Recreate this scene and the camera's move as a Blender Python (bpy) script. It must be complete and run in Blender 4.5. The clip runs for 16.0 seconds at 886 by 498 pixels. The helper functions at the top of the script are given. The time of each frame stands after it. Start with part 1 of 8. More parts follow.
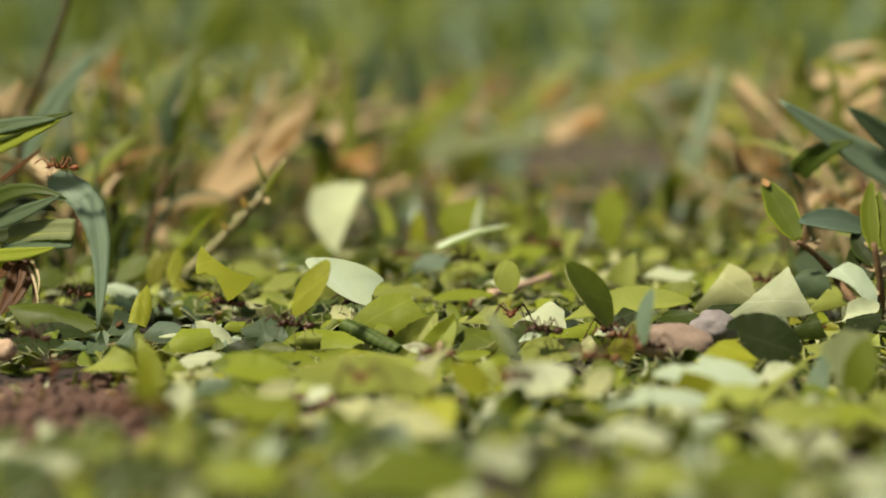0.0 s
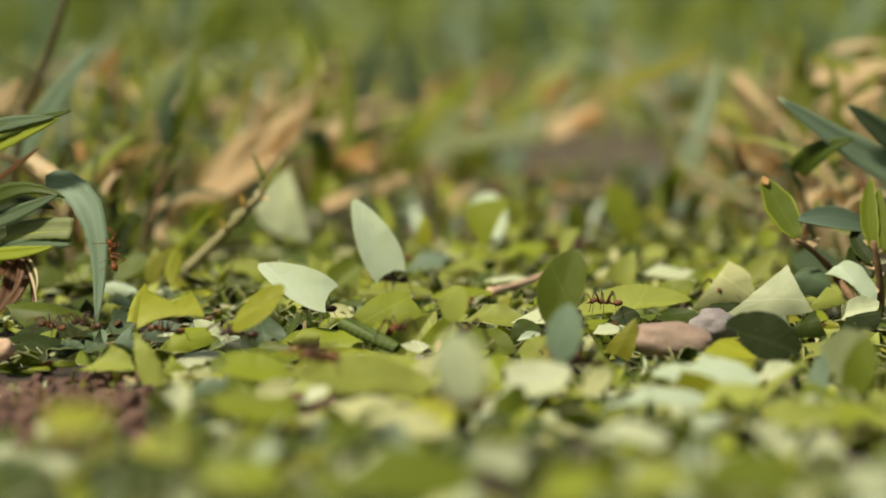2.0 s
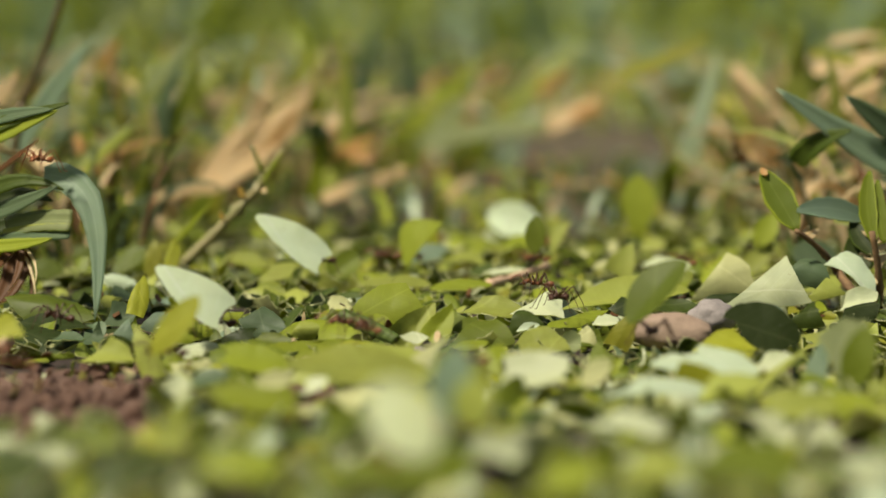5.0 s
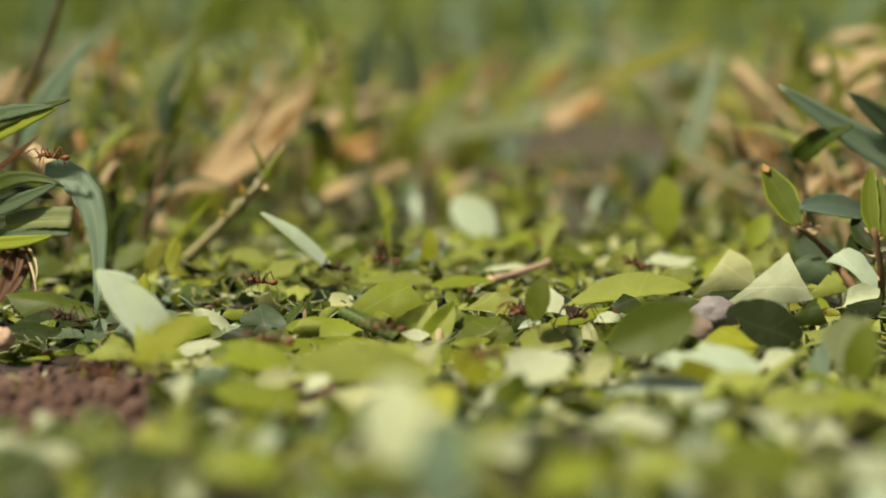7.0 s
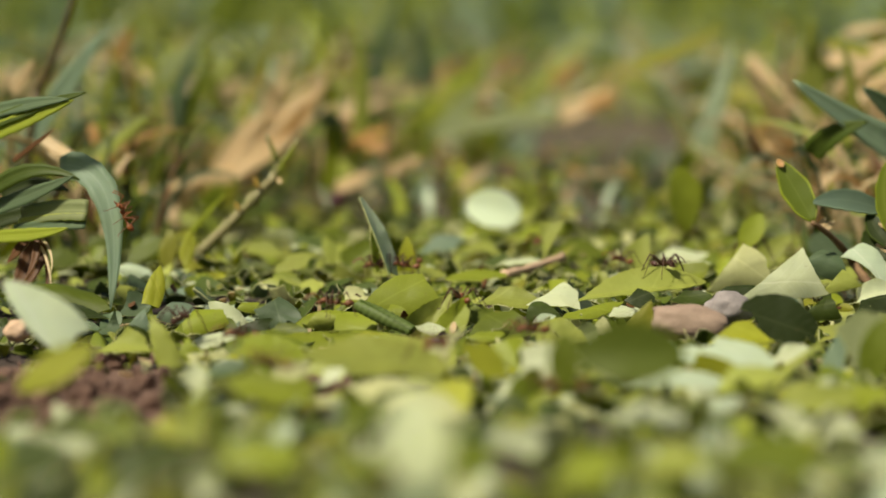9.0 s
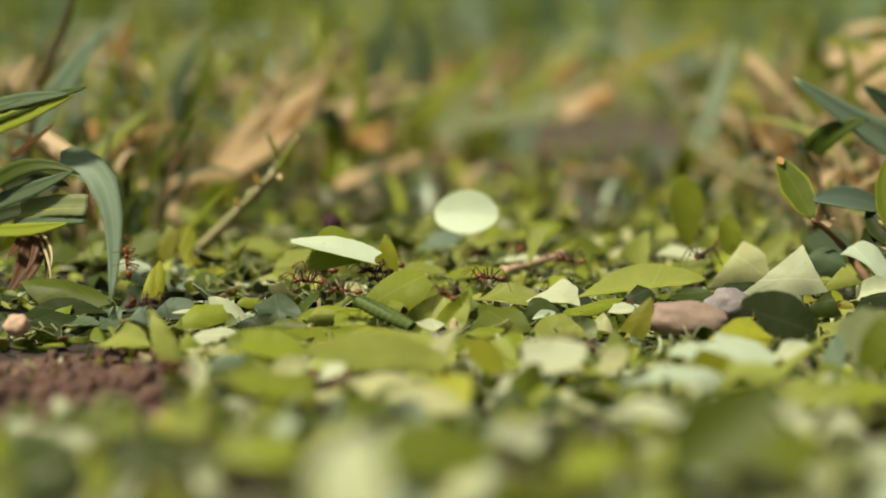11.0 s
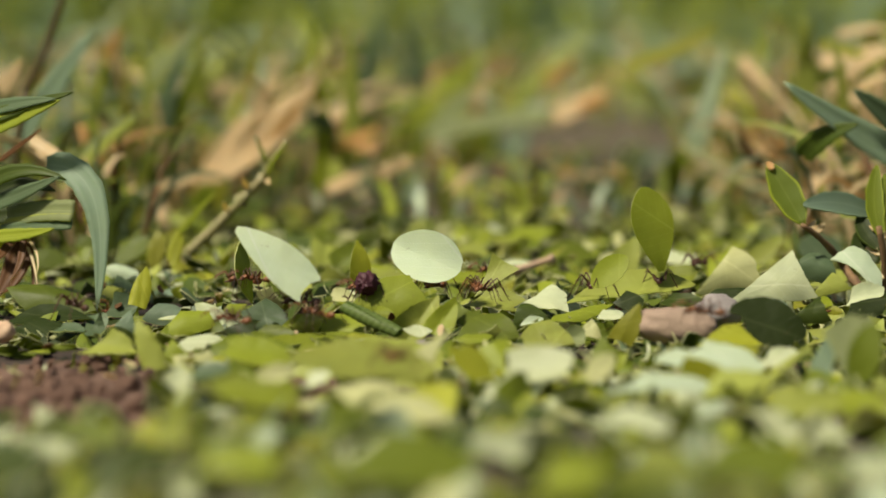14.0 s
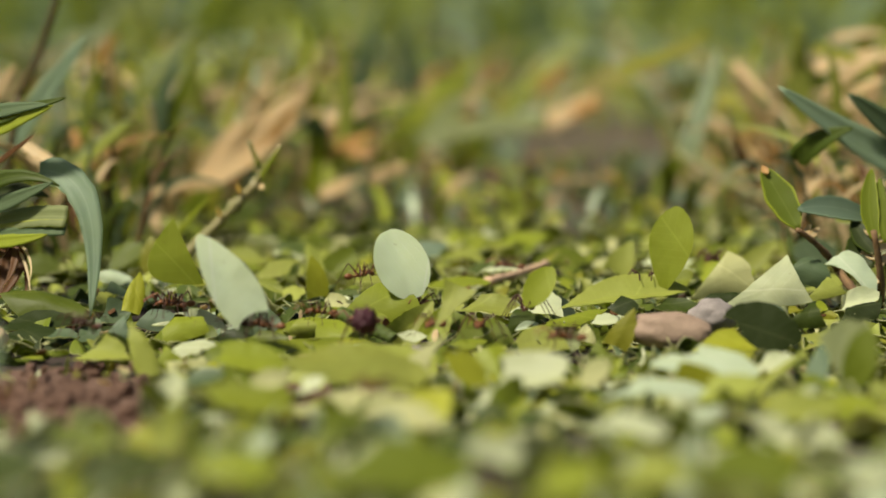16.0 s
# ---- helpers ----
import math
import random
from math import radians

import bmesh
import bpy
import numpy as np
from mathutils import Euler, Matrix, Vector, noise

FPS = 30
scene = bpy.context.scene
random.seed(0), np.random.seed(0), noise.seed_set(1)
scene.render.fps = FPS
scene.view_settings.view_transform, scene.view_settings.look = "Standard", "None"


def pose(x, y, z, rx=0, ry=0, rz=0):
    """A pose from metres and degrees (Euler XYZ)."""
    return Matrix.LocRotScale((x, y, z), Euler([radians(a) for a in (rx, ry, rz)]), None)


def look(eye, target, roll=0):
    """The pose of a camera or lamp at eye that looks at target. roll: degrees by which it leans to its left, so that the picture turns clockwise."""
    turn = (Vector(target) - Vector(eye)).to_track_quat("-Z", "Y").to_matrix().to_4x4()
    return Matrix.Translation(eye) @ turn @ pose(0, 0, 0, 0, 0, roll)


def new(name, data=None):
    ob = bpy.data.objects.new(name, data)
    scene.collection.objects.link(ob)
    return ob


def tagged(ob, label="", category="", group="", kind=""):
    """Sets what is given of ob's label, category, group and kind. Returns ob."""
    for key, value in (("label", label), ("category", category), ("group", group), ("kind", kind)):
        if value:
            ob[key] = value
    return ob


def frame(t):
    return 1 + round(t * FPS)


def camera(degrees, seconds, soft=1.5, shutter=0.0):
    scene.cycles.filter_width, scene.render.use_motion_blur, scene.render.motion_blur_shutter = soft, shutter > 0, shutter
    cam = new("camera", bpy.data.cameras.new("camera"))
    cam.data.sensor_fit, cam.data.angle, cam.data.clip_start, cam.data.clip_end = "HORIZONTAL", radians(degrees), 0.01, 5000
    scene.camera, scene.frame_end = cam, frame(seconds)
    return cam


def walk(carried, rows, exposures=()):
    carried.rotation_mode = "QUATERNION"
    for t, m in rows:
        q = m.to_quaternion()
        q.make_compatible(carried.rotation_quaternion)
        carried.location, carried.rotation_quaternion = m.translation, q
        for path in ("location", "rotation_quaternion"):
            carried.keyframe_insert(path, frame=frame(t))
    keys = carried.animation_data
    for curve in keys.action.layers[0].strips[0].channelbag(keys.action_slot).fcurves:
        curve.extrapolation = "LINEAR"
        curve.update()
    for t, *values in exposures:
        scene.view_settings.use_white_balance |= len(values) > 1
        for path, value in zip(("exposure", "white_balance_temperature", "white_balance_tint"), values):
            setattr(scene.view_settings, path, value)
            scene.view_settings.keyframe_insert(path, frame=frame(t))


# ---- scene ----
MM = 0.001
cam = camera(22, 16.0, soft=1.7)
# macro lens: shallow depth of field
cam.data.dof.use_dof = True
cam.data.dof.focus_distance = 0.402
cam.data.dof.aperture_fstop = 10.5
cam.data.dof.aperture_blades = 7


def eye(x, y, z, yaw, tilt, roll):
    return pose(x * MM, y * MM, z * MM, 90 - tilt, 0, yaw) @ pose(0, 0, 0, 0, 0, roll)


walk(cam, [
    (0, eye(0.00, -0.00, 53.63, 0.000, 5.396, -0.000)),
    (0.5, eye(0.36, 0.27, 53.59, 0.025, 5.395, 0.004)),
    (1, eye(0.80, 0.80, 54.14, 0.057, 5.440, 0.003)),
    (1.5, eye(0.93, 0.93, 53.96, 0.063, 5.443, -0.044)),
    (2, eye(0.21, 0.79, 54.11, -0.001, 5.514, -0.054)),
    (2.5, eye(0.77, 0.30, 54.16, 0.155, 5.581, -0.023)),
    (3, eye(0.34, -0.12, 53.62, 0.034, 5.562, -0.078)),
    (3.5, eye(0.66, -0.52, 53.27, 0.053, 5.534, -0.014)),
    (4, eye(0.02, 0.22, 53.04, 0.008, 5.545, -0.014)),
    (6.5, eye(0.37, 0.97, 54.55, -0.051, 5.794, -0.261)),
    (7, eye(0.06, 1.37, 53.86, -0.018, 5.779, -0.171)),
    (7.5, eye(-0.18, 1.46, 53.98, 0.059, 5.823, -0.140)),
    (8, eye(-0.50, 0.91, 54.00, 0.119, 5.860, -0.057)),
    (8.5, eye(-1.75, 0.71, 53.65, 0.071, 5.872, -0.052)),
    (9, eye(-0.89, 1.00, 53.91, 0.218, 5.934, 0.005)),
    (11.5, eye(-1.31, 0.93, 53.32, 0.167, 5.960, 0.224)),
    (12, eye(-0.07, 1.58, 53.60, 0.192, 5.955, 0.241)),
    (12.5, eye(-0.64, 2.41, 53.30, 0.074, 5.890, 0.224)),
    (13, eye(-0.23, 2.71, 53.37, 0.108, 5.897, 0.199)),
    (13.5, eye(-0.23, 2.61, 53.50, 0.092, 5.905, 0.172)),
    (14, eye(0.51, 2.98, 54.06, 0.115, 5.940, 0.174)),
    (14.5, eye(0.39, 3.37, 53.90, 0.033, 5.843, 0.151)),
    (15, eye(0.24, 3.18, 54.01, 0.001, 5.825, 0.179)),
    (15.5, eye(0.36, 3.59, 54.49, -0.012, 5.881, 0.168)),
    (16, eye(0.27, 3.88, 53.89, -0.064, 5.800, 0.088)),
], exposures=[(0, 0.42), (16, 0.42)])

# ---- light: hazy sun through thin cloud, open sky ----
world = bpy.data.worlds.new("sky")
scene.world = world
world.use_nodes = True
wn = world.node_tree
sky = wn.nodes.new("ShaderNodeTexSky")
sky.sky_type = "NISHITA"
sky.sun_disc = False
sky.sun_elevation = radians(56)
sky.sun_rotation = radians(-128)
sky.air_density, sky.dust_density, sky.ozone_density = 1.4, 4.0, 0.6
wn.links.new(sky.outputs[0], wn.nodes["Background"].inputs[0])
wn.nodes["Background"].inputs[1].default_value = 0.045
sun = new("sun", bpy.data.lights.new("sun", "SUN"))
sun.data.energy, sun.data.angle, sun.data.color = 4.9, radians(6), (1.0, 0.92, 0.75)
sun.matrix_world = look((-1.45, -1.15, 2.7), (0, 0, 0))


# ---- materials ----
def shader(name):
    m = bpy.data.materials.new(name)
    m.use_nodes = True
    t = m.node_tree
    t.nodes.clear()
    out = t.nodes.new("ShaderNodeOutputMaterial")
    return m, t, out


def add(t, kind, **props):
    n = t.nodes.new("ShaderNode" + kind)
    for k, v in props.items():
        if k == "operation":
            n.operation = v
        elif k == "blend":
            n.blend_type = v
        elif k == "data":
            n.data_type = v
    return n


def calc(t, op, a, b=None):
    n = add(t, "Math", operation=op)
    for k, v in enumerate((a, b)):
        if v is None:
            continue
        if isinstance(v, (int, float)):
            n.inputs[k].default_value = v
        else:
            t.links.new(v, n.inputs[k])
    return n.outputs[0]


def blend(t, fac, a, b, mode="MIX"):
    n = add(t, "Mix", data="RGBA", blend=mode)
    for k, v in ((0, fac), (6, a), (7, b)):
        if isinstance(v, (int, float)):
            n.inputs[k].default_value = v
        elif isinstance(v, tuple):
            n.inputs[k].default_value = (*v, 1)
        else:
            t.links.new(v, n.inputs[k])
    return n.outputs[2]


def grain(t, scale, detail=4, rough=0.6, vec=None):
    n = add(t, "TexNoise")
    n.inputs["Scale"].default_value, n.inputs["Detail"].default_value = scale, detail
    n.inputs["Roughness"].default_value = rough
    if vec is None:
        vec = add(t, "TexCoord").outputs["Object"]
    t.links.new(vec, n.inputs["Vector"])
    return n.outputs[0]


def leaf_material(name, base, rough=0.5, through_light=0.5, vein=0.32, stuff=False, spread=0.35, brown=0.25, grassy=False):
    """Leaf blade: veins by the sheet's own length and width, blotches, soft gloss, light shining through."""
    m, t, out = shader(name)
    uv = add(t, "UVMap")
    uv.uv_map = "sheet"
    sep = add(t, "SeparateXYZ")
    t.links.new(uv.outputs[0], sep.inputs[0])
    u, v = sep.outputs[0], calc(t, "ABSOLUTE", sep.outputs[1])
    # side veins run outwards from the midrib
    run = calc(t, "MULTIPLY", v, 3.6) if grassy else calc(t, "SUBTRACT", u, calc(t, "MULTIPLY", v, 0.9))
    saw = calc(t, "ABSOLUTE", calc(t, "SUBTRACT", calc(t, "FRACT", calc(t, "MULTIPLY", run, 0.55)), 0.5))
    side = calc(t, "GREATER_THAN", saw, 0.455)
    mid = calc(t, "LESS_THAN", v, 0.16)
    veins = calc(t, "MULTIPLY", calc(t, "MAXIMUM", calc(t, "MULTIPLY", side, 0.45), mid), vein)
    if stuff:
        rnd = add(t, "NewGeometry").outputs["Random Per Island"]
    else:
        rnd = add(t, "ObjectInfo").outputs["Random"]
    cloud = grain(t, 160, 5)
    fine = grain(t, 2600, 2)
    mottle = grain(t, 620, 4, 0.7)
    dark = tuple(c * (1 - spread) for c in base)
    light = tuple(min(0.85, c * (1 + spread)) for c in base)
    col = blend(t, rnd, dark, light)
    col = blend(t, calc(t, "MULTIPLY", cloud, 0.55), col, (base[0] * 1.25, base[1] * 1.05, base[2] * 0.6))
    col = blend(t, calc(t, "MULTIPLY", fine, 0.3), col, dark)
    col = blend(t, calc(t, "MULTIPLY", calc(t, "MAXIMUM", calc(t, "SUBTRACT", mottle, 0.5), 0.0), 1.6), col, light)
    spots = calc(t, "MULTIPLY", calc(t, "GREATER_THAN", grain(t, 420, 3, 0.7), 0.70), brown)
    col = blend(t, spots, col, (0.16, 0.10, 0.04))
    pale = (min(0.8, base[0] * 1.5 + 0.06), min(0.8, base[1] * 1.4 + 0.06), base[2] * 1.4 + 0.03)
    col = blend(t, veins, col, pale)
    bump = add(t, "Bump")
    bump.inputs["Strength"].default_value, bump.inputs["Distance"].default_value = 0.5, 0.00025
    # fine net of veins between the side veins
    net = add(t, "TexVoronoi")
    net.feature = "DISTANCE_TO_EDGE"
    net.inputs["Scale"].default_value = 1.5
    t.links.new(uv.outputs[0], net.inputs["Vector"])
    mesh = calc(t, "MINIMUM", net.outputs["Distance"], 0.22)
    relief = calc(t, "ADD", calc(t, "MULTIPLY", veins, -1.0), calc(t, "MULTIPLY", cloud, 0.8))
    t.links.new(calc(t, "ADD", relief, calc(t, "MULTIPLY", mesh, 0.35)), bump.inputs["Height"])
    p = add(t, "BsdfPrincipled")
    t.links.new(col, p.inputs["Base Color"])
    t.links.new(calc(t, "ADD", calc(t, "MULTIPLY", cloud, 0.25), rough - 0.1), p.inputs["Roughness"])
    p.inputs["Specular IOR Level"].default_value = 0.34
    t.links.new(bump.outputs[0], p.inputs["Normal"])
    tr = add(t, "BsdfTranslucent")
    t.links.new(blend(t, 0.55, col, (base[0] * 1.2, base[1] * 1.25, base[2] * 0.6)), tr.inputs[0])
    mix = add(t, "MixShader")
    mix.inputs[0].default_value = through_light
    t.links.new(p.outputs[0], mix.inputs[1])
    t.links.new(tr.outputs[0], mix.inputs[2])
    t.links.new(mix.outputs[0], out.inputs[0])
    return m


def plain_material(name, base, base2, scale, rough, bump_depth, scale2=None):
    m, t, out = shader(name)
    a = grain(t, scale, 6, 0.65)
    b = grain(t, scale2 or scale * 6, 3, 0.6)
    ramp = calc(t, "MULTIPLY", calc(t, "SUBTRACT", a, 0.3), 2.2)
    ramp = calc(t, "MAXIMUM", calc(t, "MINIMUM", ramp, 1.0), 0.0)
    col = blend(t, ramp, base, base2)
    col = blend(t, calc(t, "MULTIPLY", b, 0.5), col, tuple(c * 0.55 for c in base))
    bump = add(t, "Bump")
    bump.inputs["Strength"].default_value, bump.inputs["Distance"].default_value = 0.8, bump_depth
    t.links.new(calc(t, "ADD", a, calc(t, "MULTIPLY", b, 0.5)), bump.inputs["Height"])
    p = add(t, "BsdfPrincipled")
    t.links.new(col, p.inputs["Base Color"])
    p.inputs["Roughness"].default_value = rough
    t.links.new(bump.outputs[0], p.inputs["Normal"])
    t.links.new(p.outputs[0], out.inputs[0])
    return m


def chitin_material(name, base, base2):
    """Ant shell: thin, waxy and a little see-through, with a fine grain."""
    m, t, out = shader(name)
    a, b = grain(t, 700, 4), grain(t, 5200, 2)
    col = blend(t, a, base, base2)
    col = blend(t, calc(t, "MULTIPLY", b, 0.4), col, tuple(c * 0.5 for c in base))
    bump = add(t, "Bump")
    bump.inputs["Strength"].default_value, bump.inputs["Distance"].default_value = 0.6, 0.00005
    t.links.new(calc(t, "ADD", a, b), bump.inputs["Height"])
    p = add(t, "BsdfPrincipled")
    t.links.new(col, p.inputs["Base Color"])
    p.inputs["Roughness"].default_value = 0.42
    t.links.new(bump.outputs[0], p.inputs["Normal"])
    tr = add(t, "BsdfTranslucent")
    t.links.new(col, tr.inputs[0])
    mix = add(t, "MixShader")
    mix.inputs[0].default_value = 0.3
    t.links.new(p.outputs[0], mix.inputs[1])
    t.links.new(tr.outputs[0], mix.inputs[2])
    t.links.new(mix.outputs[0], out.inputs[0])
    return m


COLOURS = {
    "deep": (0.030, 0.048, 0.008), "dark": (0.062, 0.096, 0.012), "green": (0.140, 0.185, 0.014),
    "fresh": (0.250, 0.305, 0.026), "light": (0.320, 0.365, 0.080), "yellow": (0.340, 0.370, 0.030),
    "olive": (0.230, 0.240, 0.022), "pale": (0.510, 0.570, 0.400), "cream": (0.480, 0.505, 0.270),
    "blue": (0.190, 0.265, 0.195), "frost": (0.490, 0.590, 0.465), "straw": (0.560, 0.450, 0.290),
    "moss": (0.100, 0.138, 0.012), "rust": (0.120, 0.056, 0.021), "dusk": (0.110, 0.165, 0.090), "plum": (0.105, 0.040, 0.060), "amber": (0.400, 0.245, 0.095), "sage": (0.230, 0.275, 0.130), "steel": (0.135, 0.198, 0.150),
}
WHITISH = ("pale", "frost", "cream")
LEAF = {k: leaf_material("leaf_" + k, c, spread=0.12 if k in WHITISH else 0.3, through_light=0.42 if k in WHITISH else 0.5) for k, c in COLOURS.items()}
FRESH_CUT = {k: leaf_material("carried_" + k, tuple(min(0.72, v * 1.25) for v in COLOURS[k]), spread=0.08, through_light=0.4) for k in WHITISH}
BLADE = {k: leaf_material("blade_" + k, tuple(min(0.75, v * 1.2) for v in c), grassy=True, spread=0.15, vein=0.28, rough=0.5) for k, c in COLOURS.items()}
CARPET = {k: leaf_material("carpet_" + k, c, stuff=True, through_light=0.4) for k, c in COLOURS.items()}
GRASSES = {k: leaf_material("grass_" + k, tuple(min(0.75, v * 1.08) for v in c), stuff=True, grassy=True, through_light=0.45) for k, c in COLOURS.items()}
ROLLED = leaf_material("rolled_leaf", (0.125, 0.185, 0.048), rough=0.5, vein=0.0, spread=0.25)
CUT = leaf_material("cut_edge", (0.60, 0.63, 0.30), rough=0.6, vein=0.0, spread=0.1)
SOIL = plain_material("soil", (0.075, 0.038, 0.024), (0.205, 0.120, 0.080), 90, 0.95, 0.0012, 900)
# soil between the cuttings: near-black, the shade of overhanging leaves put into its colour
GAP_SHADE = plain_material("gap_shade_soil", (0.022, 0.014, 0.009), (0.060, 0.038, 0.024), 90, 0.95, 0.0012, 900)
THATCH = plain_material("thatch", (0.045, 0.034, 0.018), (0.120, 0.096, 0.044), 26, 0.95, 0.004, 140)
LAWN = plain_material("lawn", (0.090, 0.142, 0.050), (0.165, 0.220, 0.092), 9, 0.9, 0.004, 60)
STEM = plain_material("stem_green", (0.20, 0.20, 0.07), (0.33, 0.26, 0.135), 300, 0.55, 0.0001)
TWIG = plain_material("twig", (0.50, 0.33, 0.20), (0.62, 0.45, 0.30), 260, 0.8, 0.0002)
BARK = plain_material("bark", (0.085, 0.045, 0.020), (0.30, 0.18, 0.075), 420, 0.8, 0.0003)
DARKSTEM = plain_material("dark_stem", (0.045, 0.030, 0.012), (0.16, 0.12, 0.03), 120, 0.6, 0.0001)
PINK_STONE = plain_material("pink_stone", (0.25, 0.175, 0.122), (0.38, 0.275, 0.195), 190, 0.75, 0.0003, 2200)
GREY_STONE = plain_material("grey_stone", (0.20, 0.175, 0.16), (0.35, 0.31, 0.285), 210, 0.75, 0.0003, 2000)
BLACK = plain_material("eye_black", (0.012, 0.008, 0.006), (0.03, 0.02, 0.015), 900, 0.25, 0.00002)
CHITIN = chitin_material("chitin", (0.190, 0.068, 0.022), (0.310, 0.118, 0.038))
# brighter copy of chitin: sun glowing through the shell, put into the colour
CHITIN_SUNLIT = chitin_material("chitin_sunlit", (0.300, 0.090, 0.024), (0.440, 0.150, 0.042))
CHITIN_DARK = chitin_material("chitin_dark", (0.065, 0.026, 0.013), (0.110, 0.042, 0.019))


# ---- builders ----
# corners of cut pieces in half lengths and half widths, and how far each edge bows outwards
CORNERS = {
    "cut": ([(-1, -0.5), (0.5, -1.0), (1, 0.3), (-0.3, 1.0)], (0.10, 0.06, 0.12, -0.05)),
    "tri": ([(-1, -0.9), (1, -0.8), (0.45, 1.0)], (0.02, -0.07, -0.03)),
    "half": ([(-1, -0.75), (1, -0.75)], (0.02, 0.45)),
    "hump": ([(-1, -0.9), (1, -0.9), (0.45, 0.8), (-0.15, 0.7)], (0.02, 0.06, 0.04, 0.08)),
    "tip": ([(-1, -0.75), (1, 0.0), (-1, 0.75)], (0.10, 0.07, -0.08)),
    "lens": ([(-1, 0), (1, 0)], (0.30, 0.36)),
    "slice": ([(-0.95, -0.75), (1, -0.05), (-0.2, 1.0), (-1, 0.45)], (-0.12, 0.20, 0.12, 0.06)),
    "fan": ([(-1, -0.9), (1, -0.75), (0.8, 0.35), (0.15, 1.0)], (0.02, -0.05, 0.02, -0.05)),
    "notch": ([(-1, -0.9), (0.2, -0.6), (1, -0.9), (0.75, 0.5), (0.1, 0.25), (-0.5, 1.0)], (-0.05, -0.05, 0.04, -0.08, -0.05, 0.04)),
}


def outline(shape, u):
    """Half widths of a whole leaf to either side of its length axis, at u from 0 to 1."""
    s = math.sin(math.pi * (0.008 + 0.984 * u))
    if shape == "oval":
        return s ** 0.6
    if shape == "round":
        return s ** 0.48
    if shape in ("petal", "scoop"):
        return math.sin(math.pi * (0.03 + 0.96 * u ** 0.7)) ** 0.65
    # drop: broad and round at the far end
    return math.sin(math.pi * (0.015 + 0.978 * u ** 1.35)) ** 0.62


def rim_line(L, W, shape, rng, bitten, step):
    """The closed edge of a leaf piece in mm, run round at even steps; cut corners stay sharp."""
    loop = []
    if shape in ("oval", "round", "petal", "drop", "scoop"):
        n = max(5, int(1.25 * L / step))
        us = [0.5 - 0.5 * math.cos(math.pi * k / n) for k in range(n + 1)]
        loop = [Vector(((u - 0.5) * L, -outline(shape, u) * W / 2)) for u in us]
        loop += [Vector(((u - 0.5) * L, outline(shape, u) * W / 2)) for u in us[-2:0:-1]]
        if shape == "scoop":
            # bitten off in an arc at its broad end
            loop = [Vector((max(p.x, L * (-0.33 - 0.11 * (2 * p.y / W) ** 2)), p.y)) for p in loop]
        if bitten and rng.random() < 0.5:
            c, r = loop[rng.randrange(len(loop))] * 1.05, rng.uniform(0.2, 0.3) * W
            loop = [p if (p - c).length > r else p * 0.72 for p in loop]
        return loop
    if shape == "shard":
        k = rng.choice((4, 4, 5, 5, 6))
        at = sorted((j + rng.uniform(-0.32, 0.32)) * 2 * math.pi / k for j in range(k))
        ring = [(math.cos(w) * rng.uniform(0.75, 1.2), math.sin(w) * rng.uniform(0.75, 1.2)) for w in at]
        bows = [rng.choice((-0.12, 0, 0.05, 0.1, 0.14)) for w in at]
    else:
        ring, bows = CORNERS[shape]
        ring = [(x + rng.uniform(-0.1, 0.1), y + rng.uniform(-0.1, 0.1)) for x, y in ring]
        bows = [w + rng.uniform(-0.03, 0.03) for w in bows]
    if bitten and rng.random() < 0.6:
        bows[rng.randrange(len(bows))] -= 0.2
    ring = [Vector((x * L / 2, y * W / 2)) for x, y in ring]
    for k, p in enumerate(ring):
        q = ring[(k + 1) % len(ring)]
        d = q - p
        out = Vector((d.y, -d.x)) * bows[k]
        n = max(2, int(d.length * (1 + abs(bows[k])) / step))
        loop += [p + d * (j / n) + out * (4 * (j / n) * (1 - j / n)) for j in range(n)]
    xs, ys = [p.x for p in loop], [p.y for p in loop]
    wide, tall = L / (max(xs) - min(xs)), W / (max(ys) - min(ys))
    return [Vector(((p.x - min(xs)) * wide - L / 2, (p.y - min(ys)) * tall - W / 2)) for p in loop]


def folds(seed, fold):
    """How sharply a piece is creased and how askew it is bent."""
    rng = random.Random(seed * 3.7 + 1)
    return fold + rng.choice((0, 0, 0.12, -0.1)), rng.uniform(-0.5, 0.5)


def surface(x, y, L, W, bend, cup, wave, crease, lean, o):
    """Height of a leaf piece over its own plane, in mm."""
    z = bend * L * (0.25 - ((x + lean * y) / L) ** 2) + cup * W * ((2 * y / W) ** 2 - 0.4) * 0.5
    z += crease * (math.hypot(y - 0.3 * lean * x, 0.25) - 0.25)
    return z + wave * (0.55 * min(L, W) * noise.noise((x / 6.0 + o, y / 6.0, o * 1.3)) + 1.3 * noise.noise((x / 2.2, y / 2.2 + o, o)))


